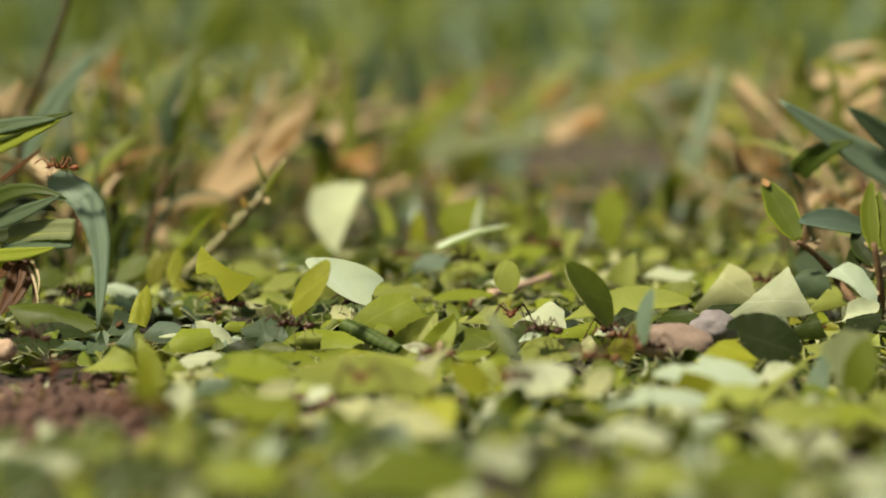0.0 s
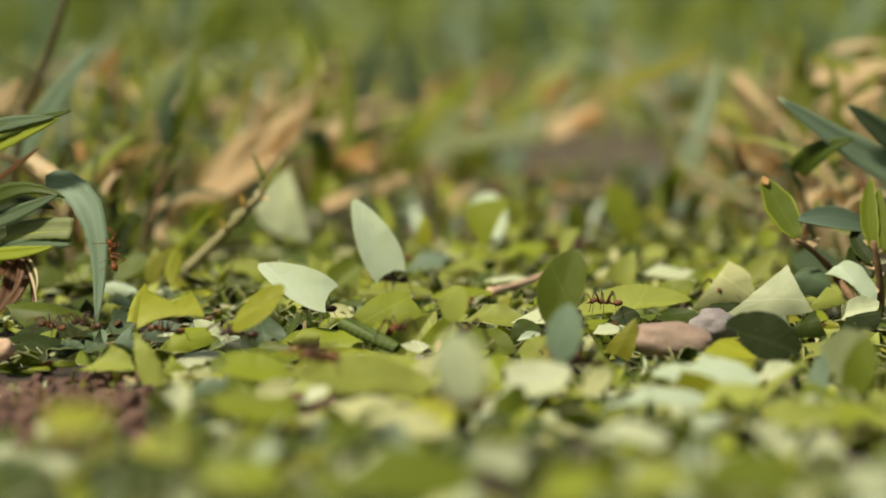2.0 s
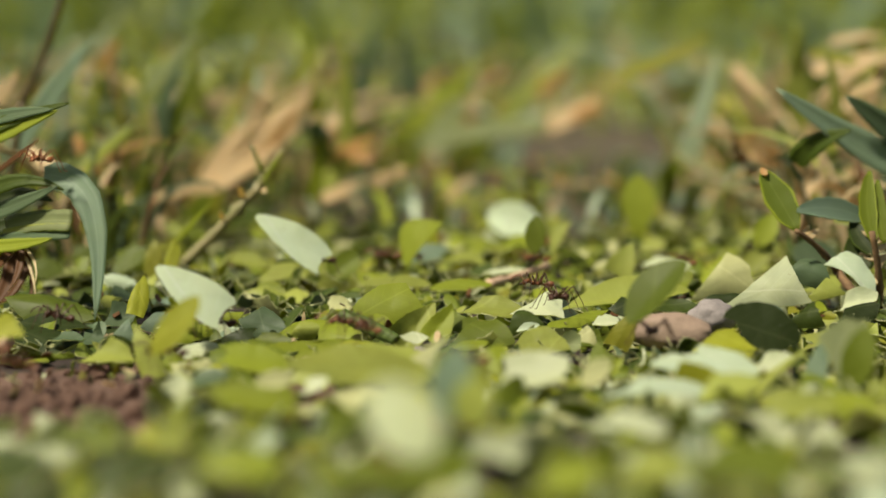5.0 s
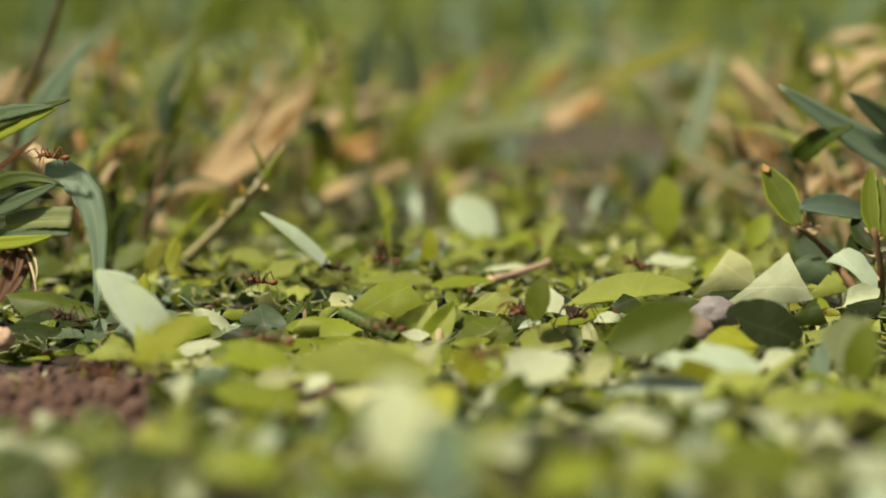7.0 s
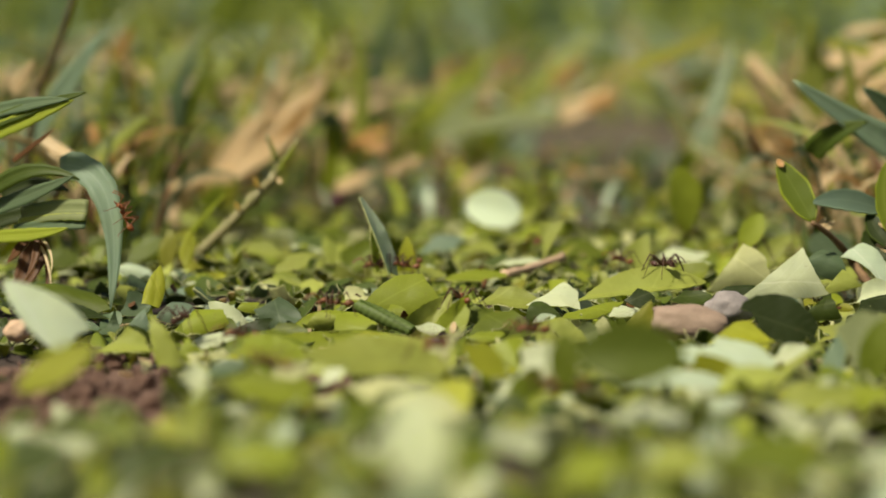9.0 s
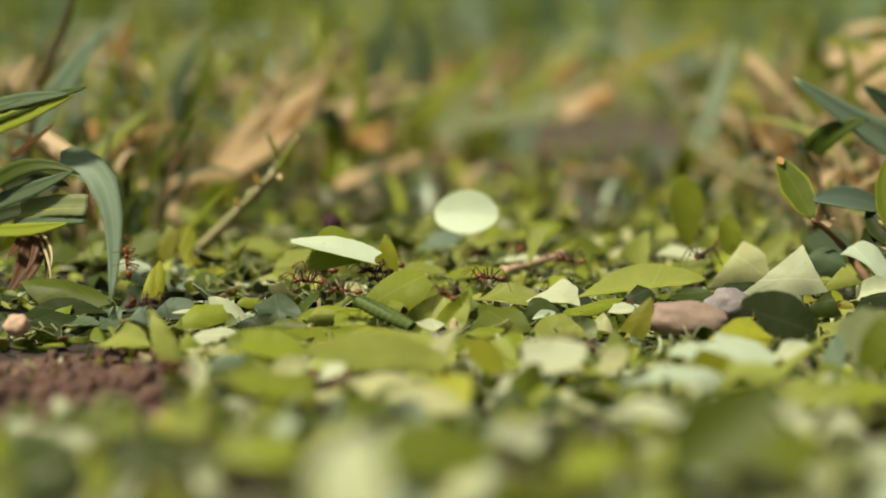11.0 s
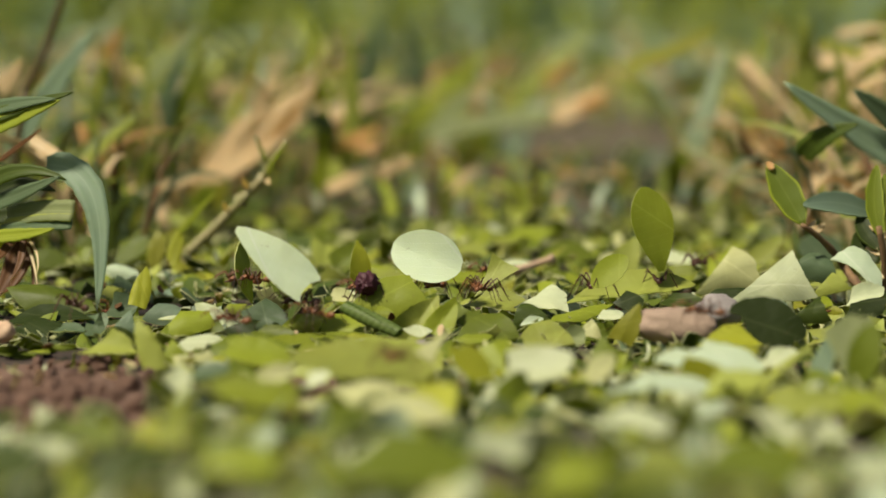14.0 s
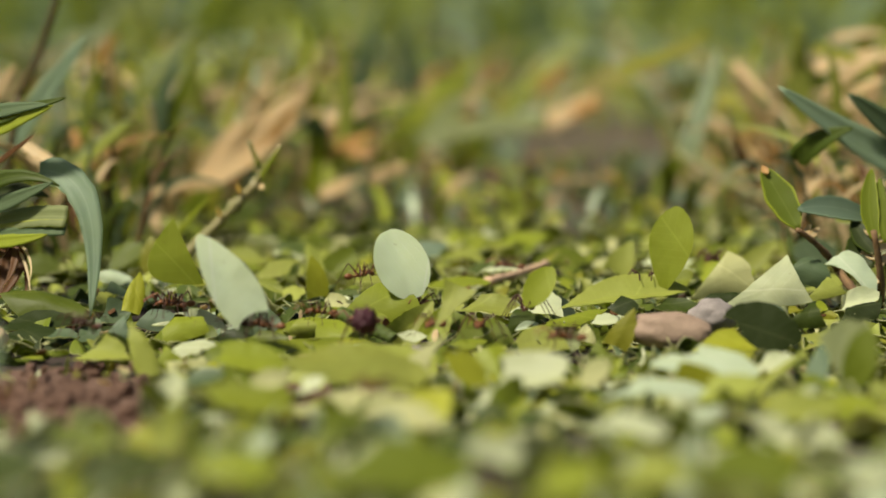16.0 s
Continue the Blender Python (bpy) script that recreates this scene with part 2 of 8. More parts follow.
def sheet(L, W, shape, bend=0.0, cup=0.0, wave=0.06, jag=0.05, nu=14, nv=6, seed=0, thick=0.16, fold=0.0, bitten=False):
    """Geometry of a leaf piece in mm: verts, faces, material slots, sheet coordinates. It bends as a sheet does,
    may be creased along one line, and its cut edge is finely frayed."""
    o = seed * 7.31
    kink = random.Random(seed)
    loop = rim_line(L, W, shape, kink, bitten, max(0.3, 0.8 * (L + W) * 2 / (nu * 3)))
    if len(loop) < 5:
        loop = [(loop[k // 2] + loop[(k // 2 + k % 2) % len(loop)]) / 2 for k in range(2 * len(loop))]
    m = len(loop)
    mid = sum(loop, Vector((0, 0))) / m
    fray = [1 + jag * (0.5 * noise.noise((k * 0.37 + o, 1.7, o)) + 0.45 * (kink.random() - 0.5)) for k in range(m)]
    loop = [mid + (p - mid) * f for p, f in zip(loop, fray)]
    crease, lean = folds(seed, fold)
    steps = (1.0, 0.55) if nv < 5 else (1.0, 0.86, 0.6, 0.3)
    grid = []
    for r in steps + (0.0,):
        for p in (loop if r else [mid]):
            q = mid + (p - mid) * r
            x, y = q.x, q.y
            z = surface(x, y, L, W, bend, cup, wave, crease, lean, o)
            z += (0.9 * wave + 0.03) * (r > 0.9) * noise.noise((x / 1.1 + o, y / 1.1, 3.0))
            grid.append(Vector((x, y, z)))
    n1, c = len(grid), len(grid) - 1
    verts = [p + Vector((0, 0, thick / 2)) for p in grid] + [p - Vector((0, 0, thick / 2)) for p in grid]
    faces, slots = [], []
    for k in range(m):
        j = (k + 1) % m
        for i in range(len(steps) - 1):
            q = (i * m + k, i * m + j, (i + 1) * m + j, (i + 1) * m + k)
            faces += [q, tuple(n1 + a for a in q[::-1])]
            slots += [0, 1]
        q = ((len(steps) - 1) * m + k, (len(steps) - 1) * m + j, c)
        e = 2 * n1
        faces += [q, tuple(n1 + a for a in q[::-1]), (e + k, e + m + k, e + m + j, e + j)]
        slots += [0, 1, 2]
    # the rim has points of its own, so that its edges stay sharp
    verts += verts[:m] + verts[n1:n1 + m]
    # where on its leaf the piece was cut out
    turn, ox, oy = kink.uniform(-0.9, 0.9), kink.uniform(-5, 5), kink.uniform(-0.6, 0.6) * W
    cs, sn = math.cos(turn), math.sin(turn)
    return verts, faces, slots, [(p.x * cs - p.y * sn + ox, p.x * sn + p.y * cs + oy) for p in grid + grid + grid[:m] + grid[:m]]


def as_mesh(name, geo, mats, m=None):
    verts, faces, slots, flat = geo
    me = bpy.data.meshes.new(name)
    me.from_pydata([tuple(v * MM) for v in verts], [], faces)
    for k in mats:
        me.materials.append(k)
    me.polygons.foreach_set("material_index", slots)
    me.polygons.foreach_set("use_smooth", [k != 2 for k in slots])
    layer = me.uv_layers.new(name="sheet")
    idx = np.empty(len(me.loops), int)
    me.loops.foreach_get("vertex_index", idx)
    layer.data.foreach_set("uv", np.array(flat, float)[idx].ravel())
    return me


UNDER = {"moss": "fresh", "deep": "dark", "dark": "green", "green": "fresh", "fresh": "light", "light": "pale", "yellow": "cream",
         "olive": "yellow", "pale": "pale", "cream": "cream", "blue": "frost", "frost": "frost", "straw": "straw",
         "rust": "rust", "dusk": "blue", "plum": "plum", "amber": "straw", "sage": "light", "steel": "blue"}
WORDS = {"moss": "moss-green", "deep": "very dark green", "dark": "dark green", "green": "mid-green", "fresh": "fresh green",
         "light": "light green", "yellow": "yellow-green", "olive": "olive green", "pale": "pale whitish-green",
         "cream": "pale yellowish", "blue": "dull blue-green", "frost": "pale silvery-green", "straw": "straw-coloured",
         "rust": "rusty brown", "dusk": "grey-green", "plum": "plum-coloured", "amber": "orange-tan", "sage": "sage-green", "steel": "steel-green"}
FORMS = {"oval": "oval", "round": "rounded", "tip": "pointed", "half": "half-moon", "tri": "triangular", "cut": "ragged", "drop": "drop-shaped", "shard": "jagged", "petal": "petal-shaped", "hump": "arched",
         "lens": "lens-shaped", "slice": "sliced", "fan": "fan-shaped", "notch": "notched", "scoop": "scooped"}


def place(x, y, z, rx, ry, rz):
    return pose(x * MM, y * MM, z * MM, rx, ry, rz)


count = [0]


def leaf_piece(x, y, z, rx, ry, rz, L, W, shape, colour, bend=0.05, cup=0.1, wave=0.10, crease=0.0, jag=0.065, bitten=True, note="lying in the leaf litter"):
    count[0] += 1
    geo = sheet(L, W, shape, bend, cup, wave, jag, nu=28, seed=count[0], fold=crease, bitten=bitten and L < 20)
    ob = new("leaf_piece", as_mesh("leaf_piece", geo, (LEAF[colour], LEAF[UNDER[colour]], CUT)))
    ob.matrix_world = place(x, y, z, rx, ry, rz)
    return tagged(ob, "%s %s cut leaf piece %s" % (WORDS[colour], FORMS[shape], note), "leaf piece", "cut leaf pieces on the ground")


def part(name, me, parent, label=""):
    ob = new(name, me)
    ob.parent = parent
    return tagged(ob, label) if label else ob


def curve_points(p0, p1, p2, n):
    p0, p1, p2 = Vector(p0), Vector(p1), Vector(p2)
    return [(1 - s) ** 2 * p0 + 2 * s * (1 - s) * p1 + s * s * p2 for s in (k / n for k in range(n + 1))]


def blade_geo(p0, p1, p2, width, form="blade", fold=0.25, n=14, thick=0.25, face=(0, -1, 0.35)):
    """A grass blade or stalked leaf along a bent line, creased along its midrib."""
    line = curve_points(p0, p1, p2, n)
    face = Vector(face).normalized()
    verts, faces, slots, flat = [], [], [], []
    m = 4
    run = 0.0
    for k, p in enumerate(line):
        s = k / n
        d = (line[min(n, k + 1)] - line[max(0, k - 1)]).normalized()
        side = d.cross(face)
        side = side.normalized() if side.length > 1e-3 else Vector((1, 0, 0))
        up = side.cross(d).normalized()
        if form == "blade":
            w = min(1, s / 0.1 + 0.55) * min(1, (1.0 - s) / 0.55) ** 0.7
        elif form == "stub":
            w = 0.9 + 0.1 * s
        else:
            w = math.sin(math.pi * (0.02 + 0.96 * s)) ** 0.7
        w = max(w, 0.03) * width / 2 * (1 + 0.05 * math.sin(s * 23 + p.x))
        if k:
            run += (p - line[k - 1]).length
        for j in range(m + 1):
            v = (-1, -0.86, 0, 0.86, 1)[j] if form == "leaf" else 2 * j / m - 1
            q = p + side * (v * w) + up * (-(1 - abs(v)) * fold * w)
            verts.append(q), flat.append((run, v * w))
    n1 = len(verts)
    row = m + 1
    verts += [v + Vector((0, 0.6, -0.8)).normalized() * thick for v in verts]
    flat = flat * 2
    for i in range(n):
        for j in range(m):
            a, b, c, d = i * row + j, (i + 1) * row + j, (i + 1) * row + j + 1, i * row + j + 1
            pale = form == "leaf" and width > 3 and j in (0, m - 1)
            faces.append((a, b, c, d)), slots.append(2 if pale else 0)
            faces.append((n1 + d, n1 + c, n1 + b, n1 + a)), slots.append(2 if pale else 1)
    rim = [i * row for i in range(n)] + [n * row + j for j in range(m)]
    rim += [i * row + m for i in range(n, 0, -1)] + [j for j in range(m, 0, -1)]
    for k in range(len(rim)):
        a, b = rim[k], rim[(k + 1) % len(rim)]
        faces.append((a, n1 + a, n1 + b, b)), slots.append(2)
    return verts, faces, slots, flat


def blade(parent, name, colour, p0, p1, p2, width, form="blade", label="", fold=0.25):
    o = parent.matrix_world.translation / MM
    pts = [Vector(p) - o for p in (p0, p1, p2)]
    edge = BLADE["straw"] if colour in ("straw", "rust") else BLADE[UNDER[colour]]
    return part(name, as_mesh(name, blade_geo(*pts, width, form, fold), (BLADE[colour], BLADE[UNDER[colour]], edge)), parent, label)


def tube_mesh(name, runs, mat, sides=8, knots=0.0):
    """Round stalks along bent lines; runs are (p0, p1, p2, r0, r1)."""
    verts, faces = [], []
    for p0, p1, p2, r0, r1 in runs:
        line = curve_points(p0, p1, p2, 12)
        base = len(verts)
        for k, p in enumerate(line):
            d = (line[min(12, k + 1)] - line[max(0, k - 1)]).normalized()
            a = d.orthogonal().normalized() if abs(d.y) > 0.95 else d.cross(Vector((0, 1, 0))).normalized()
            b = d.cross(a)
            r = r0 + (r1 - r0) * k / 12
            r *= 1 + knots * (0.5 + noise.noise((k * 0.9, p.x * 0.3, 2.2))) * (1.6 if k % 4 == 0 else 0.5)
            for j in range(sides):
                w = 2 * math.pi * j / sides
                verts.append(p + a * (r * math.cos(w)) + b * (r * math.sin(w)))
        for k in range(12):
            for j in range(sides):
                j2 = (j + 1) % sides
                faces.append((base + k * sides + j, base + k * sides + j2, base + (k + 1) * sides + j2, base + (k + 1) * sides + j))
        faces.append(tuple(base + j for j in range(sides))[::-1])
        faces.append(tuple(base + 12 * sides + j for j in range(sides)))
    me = bpy.data.meshes.new(name)
    me.from_pydata([tuple(v * MM) for v in verts], [], faces)
    me.polygons.foreach_set("use_smooth", [True] * len(faces))
    me.materials.append(mat)
    return me


def stalk(parent, name, mat, p0, p1, p2, r0, r1, label="", knots=0.3):
    o = parent.matrix_world.translation / MM
    return part(name, tube_mesh(name, [(Vector(p0) - o, Vector(p1) - o, Vector(p2) - o, r0, r1)], mat, knots=knots), parent, label)


def root(name, x, y, z, label, category, group=""):
    ob = new(name)
    ob.empty_display_size = 0.002
    ob.matrix_world = place(x, y, z, 0, 0, 0)
    return tagged(ob, label, category, group)


def lump_mesh(name, rx, ry, rz, mat, rough=0.12, seed=0, sub=4):
    bm = bmesh.new()
    bmesh.ops.create_icosphere(bm, subdivisions=sub, radius=1)
    for v in bm.verts:
        n = v.co.normalized()
        k = 1 + rough * 1.6 * noise.noise(n * 1.5 + Vector((seed, 0, 0))) + rough * 0.5 * noise.noise(n * 4.5 + Vector((0, seed, 0)))
        v.co = Vector((n.x * rx * k, n.y * ry * k, n.z * rz * k)) * MM
    me = bpy.data.meshes.new(name)
    bm.to_mesh(me), bm.free()
    me.polygons.foreach_set("use_smooth", [True] * len(me.polygons))
    me.materials.append(mat)
    return me


def joined(name, geos, mats, label, category):
    """Many small sheets in one object: what nobody could count."""
    verts, faces, slots, flat = [], [], [], []
    for g, s in geos:
        n = len(verts)
        verts += g[0]
        faces += [tuple(i + n for i in f) for f in g[1]]
        slots += [s[k] for k in g[2]]
        flat += g[3]
    ob = new(name, as_mesh(name, (verts, faces, slots, flat), mats))
    return tagged(ob, label, category, kind="stuff")


# ---- ground ----
def swell(y):
    """The low hump of litter near the lens and the shallow dip in front of the ants' trail, in mm."""
    return float(np.interp(y, (-60, 20, 120, 170, 210, 250, 290, 325, 350, 370, 385, 420, 600), (1.4, 3.0, 7.5, 6.5, 4.6, 2.4, 0.5, -0.8, -1.6, -2.1, -1.5, 0, 0)))


def height(x, y):
    """Height of the soil in mm at x, y in mm."""
    near = max(0.0, 1 - max(0, abs(x) - 300) / 300) * max(0.0, 1 - max(0, abs(y - 500) - 500) / 400)
    return near * (1.6 * noise.noise((x / 38, y / 38, 0.3)) + 0.7 * noise.noise((x / 9, y / 9, 4.1))) - 1.2 + swell(y)


def bare(x, y):
    """Patches of soil that the litter leaves open."""
    if ((x - -60.0) / 23.0) ** 2 + ((y - 333.0) / 41.0) ** 2 < 1:
        return True
    if ((x - -19.2) / 5.4) ** 2 + ((y - 346.6) / 17.8) ** 2 < 1:
        return True
    if ((x - -7.2) / 5.2) ** 2 + ((y - 343.5) / 8.4) ** 2 < 1:
        return True
    if ((x - 24.6) / 4.2) ** 2 + ((y - 376.1) / 6.4) ** 2 < 1:
        return True
    return False


def clearing(x, y):
    """Under 1 where the litter covers the soil."""
    return math.hypot(x / 330, (y - 280) / 350)


def build_ground():
    side = [330 + 30 * k for k in range(24)] + [1200, 1600, 2500, 5000, 15000, 60000]
    xs = [-x for x in side[::-1]] + [k * 5 for k in range(-60, 61)] + side
    ys = [-60000, -8000, -1500, -800] + [-400 + 30 * k for k in range(18)] + [130 + k * 5 for k in range(0, 135)]
    ys += [830 + 30 * k for k in range(20)] + [1500, 1700, 2000, 3500, 7000, 20000, 60000]
    verts = [Vector((x, y, height(x, y))) * MM for y in ys for x in xs]
    n = len(xs)
    faces = [(j * n + i, j * n + i + 1, (j + 1) * n + i + 1, (j + 1) * n + i) for j in range(len(ys) - 1) for i in range(n - 1)]
    me = bpy.data.meshes.new("ground")
    me.from_pydata([tuple(v) for v in verts], [], faces)
    for k in (SOIL, THATCH, LAWN, GAP_SHADE):
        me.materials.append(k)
    for f in me.polygons:
        x, y = f.center.x / MM, f.center.y / MM
        edge = 0.25 * noise.noise((x / 130, y / 130, 1.0)) + 0.12 * noise.noise((x / 40, y / 40, 5.0))
        # soil under litter takes the shade-darkened colour, open patches keep their own
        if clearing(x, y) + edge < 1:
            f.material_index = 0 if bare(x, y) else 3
        else:
            f.material_index = 1 if math.hypot(x / 640, (y - 620) / 700) + edge < 1 else 2
        f.use_smooth = True
    tagged(new("ground", me), "bare brown soil running into short lawn", "ground", kind="structure")


build_ground()

LITTER = ["light"] * 5 + ["fresh"] * 5 + ["pale"] * 4 + ["green"] * 4 + ["cream"] * 3 + ["yellow"] * 3 + ["blue"] * 2 + ["frost"] * 2 + ["dark"] * 2 + ["olive"] * 3
SHAPES = ["shard"] * 6 + ["cut", "cut", "half", "tri", "fan", "slice", "lens", "oval", "tip", "notch"]
TINTS = list(COLOURS)


def litter_spot(rng, y0, y1):
    while True:
        y = rng.uniform(y0, y1)
        x = rng.uniform(-0.24, 0.24) * y + rng.uniform(-12, 12)
        if not bare(x, y):
            return x, y


def build_carpet():
    """The layer of small leaf cuttings that covers the soil."""
    rng = random.Random(5)
    geos = []
    for k in range(3000):
        y0 = 110 + 540 * rng.random() ** 0.85
        x, y = litter_spot(rng, y0, y0 + 8)
        if y > 570 and rng.random() < 0.4:
            continue
        near = 350 < y < 500
        # along the trail, extra dark tints paint the shade of gaps between leaves
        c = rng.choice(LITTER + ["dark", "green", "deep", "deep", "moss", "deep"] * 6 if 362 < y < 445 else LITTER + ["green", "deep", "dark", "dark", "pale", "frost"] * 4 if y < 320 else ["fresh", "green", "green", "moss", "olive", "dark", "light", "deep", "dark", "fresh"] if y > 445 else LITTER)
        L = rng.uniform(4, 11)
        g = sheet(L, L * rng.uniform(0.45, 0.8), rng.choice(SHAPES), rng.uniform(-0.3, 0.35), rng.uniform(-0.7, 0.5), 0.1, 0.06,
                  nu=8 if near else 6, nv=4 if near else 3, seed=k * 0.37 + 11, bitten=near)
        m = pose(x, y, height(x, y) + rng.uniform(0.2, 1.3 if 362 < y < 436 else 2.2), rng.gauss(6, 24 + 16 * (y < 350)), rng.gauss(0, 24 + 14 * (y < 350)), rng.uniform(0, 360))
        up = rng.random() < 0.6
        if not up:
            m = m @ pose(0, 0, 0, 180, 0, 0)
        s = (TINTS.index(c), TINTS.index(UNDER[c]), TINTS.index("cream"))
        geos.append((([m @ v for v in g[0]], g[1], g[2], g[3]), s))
    # the same litter beside the trail and all round the clearing
    for k in range(3000):
        x, y = rng.uniform(-330, 330), rng.uniform(-70, 640)
        if clearing(x, y) + 0.25 * noise.noise((x / 130, y / 130, 1.0)) > 1 or abs(x) < 0.22 * y + 12 or math.hypot(x, y) < 60:
            continue
        c = rng.choice(LITTER + ["dark", "green"] * 4)
        L = rng.uniform(5, 13)
        g = sheet(L, L * rng.uniform(0.45, 0.8), rng.choice(SHAPES), rng.uniform(-0.2, 0.3), rng.uniform(-0.3, 0.3), 0.1, 0.06, nu=5, nv=3, seed=k * 0.29 + 5)
        m = pose(x, y, height(x, y) + rng.uniform(0.4, 2.0), rng.gauss(0, 20), rng.gauss(0, 20), rng.uniform(0, 360))
        n = TINTS.index(c)
        geos.append((([m @ v for v in g[0]], g[1], g[2], g[3]), (n, TINTS.index(UNDER[c]), TINTS.index("cream"))))
    # a denser layer behind the trail
    for k in range(700):
        x, y = litter_spot(rng, 440, 600)
        c = rng.choice(["fresh", "light", "green", "moss", "fresh", "olive", "dark", "cream", "green", "dark", "moss"])
        L = rng.uniform(5, 11)
        g = sheet(L, L * rng.uniform(0.45, 0.8), rng.choice(SHAPES), rng.uniform(-0.2, 0.3), rng.uniform(-0.3, 0.3), 0.1, 0.06, nu=6, nv=3, seed=k * 0.43 + 7)
        m = pose(x, y, height(x, y) + rng.uniform(0.3, 2.0), rng.gauss(6, 20), rng.gauss(0, 20), rng.uniform(0, 360))
        n = TINTS.index(c)
        geos.append((([m @ v for v in g[0]], g[1], g[2], g[3]), (n, TINTS.index(UNDER[c]), TINTS.index("cream"))))
    # small curled snippets that fill the gaps along the trail
    for k in range(1300):
        x, y = litter_spot(rng, 352, 445)
        if (-30 < x < 24 and y < 402 and k % 5) or (x < -24 and k % 2):
            continue
        # only dark tints at the left: its shadows are put into the colour
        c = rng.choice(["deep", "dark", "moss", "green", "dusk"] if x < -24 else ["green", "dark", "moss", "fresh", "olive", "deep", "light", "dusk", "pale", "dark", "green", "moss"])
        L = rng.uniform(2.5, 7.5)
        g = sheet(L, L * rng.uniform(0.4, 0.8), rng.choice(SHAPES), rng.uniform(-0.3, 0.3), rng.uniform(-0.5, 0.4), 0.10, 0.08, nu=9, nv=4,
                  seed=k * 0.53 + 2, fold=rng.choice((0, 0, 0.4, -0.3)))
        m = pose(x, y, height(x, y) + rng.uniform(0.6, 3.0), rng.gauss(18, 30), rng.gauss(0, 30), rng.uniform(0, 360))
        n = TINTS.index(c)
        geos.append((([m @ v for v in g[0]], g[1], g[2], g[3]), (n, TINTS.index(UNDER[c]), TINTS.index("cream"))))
    # crumbs of leaf, stalk and husk between the larger pieces
    for k in range(650):
        y = rng.uniform(330, 500)
        x = rng.uniform(-0.22, 0.22) * y
        c = rng.choice(["rust", "straw", "cream", "green", "deep", "light", "pale", "olive"])
        g = sheet(rng.uniform(1.0, 4.0), rng.uniform(0.5, 1.6), "shard", 0.1, 0.1, 0.1, 0.2, nu=3, nv=2, seed=k * 0.61 + 3)
        m = pose(x, y, height(x, y) + rng.uniform(1.0, 4.0), rng.gauss(0, 40), rng.gauss(0, 40), rng.uniform(0, 360))
        n = TINTS.index(c)
        geos.append((([m @ v for v in g[0]], g[1], g[2], g[3]), (n, n, n)))
    joined("leaf_litter", geos, [CARPET[k] for k in TINTS], "carpet of small green and pale leaf cuttings covering the soil", "leaf litter")


build_carpet()


def grass_geo(rng, x, y, h, lean, width, segs=6):
    """One rough grass blade: three rows of points along a bent line."""
    az, out = rng.uniform(0, 2 * math.pi), h * lean
    a = Vector((x, y, height(x, y) - 0.5))
    b = a + Vector((math.cos(az) * out * 0.25, math.sin(az) * out * 0.25, h))
    c = a + Vector((math.cos(az) * out, math.sin(az) * out, h * rng.uniform(0.55, 1.05)))
    return blade_geo(a, b, c, width, "blade", 0.3, segs, 0.2, face=(rng.uniform(-0.8, 0.8), -1, 0.2))


# the share of "deep" blades stands in for shaded hollows in the grass
GRASS = ["deep"] * 4 + ["dark"] * 3 + ["yellow"] * 2 + ["green"] * 6 + ["fresh"] * 8 + ["dusk"] * 5 + ["light"] * 9 + ["straw"] * 9 + ["amber"] * 3 + ["blue"] * 8 + ["frost"] * 3 + ["olive"] * 2 + ["rust"]

# here too "deep" blades paint the darkness between the stems
TANGLE = ["straw"] * 7 + ["amber"] * 3 + ["rust"] * 3 + ["deep"] * 4 + ["dark"] * 5 + ["green"] * 6 + ["fresh"] * 6 + ["dusk"] * 6 + ["blue"] * 3 + ["light"] * 4


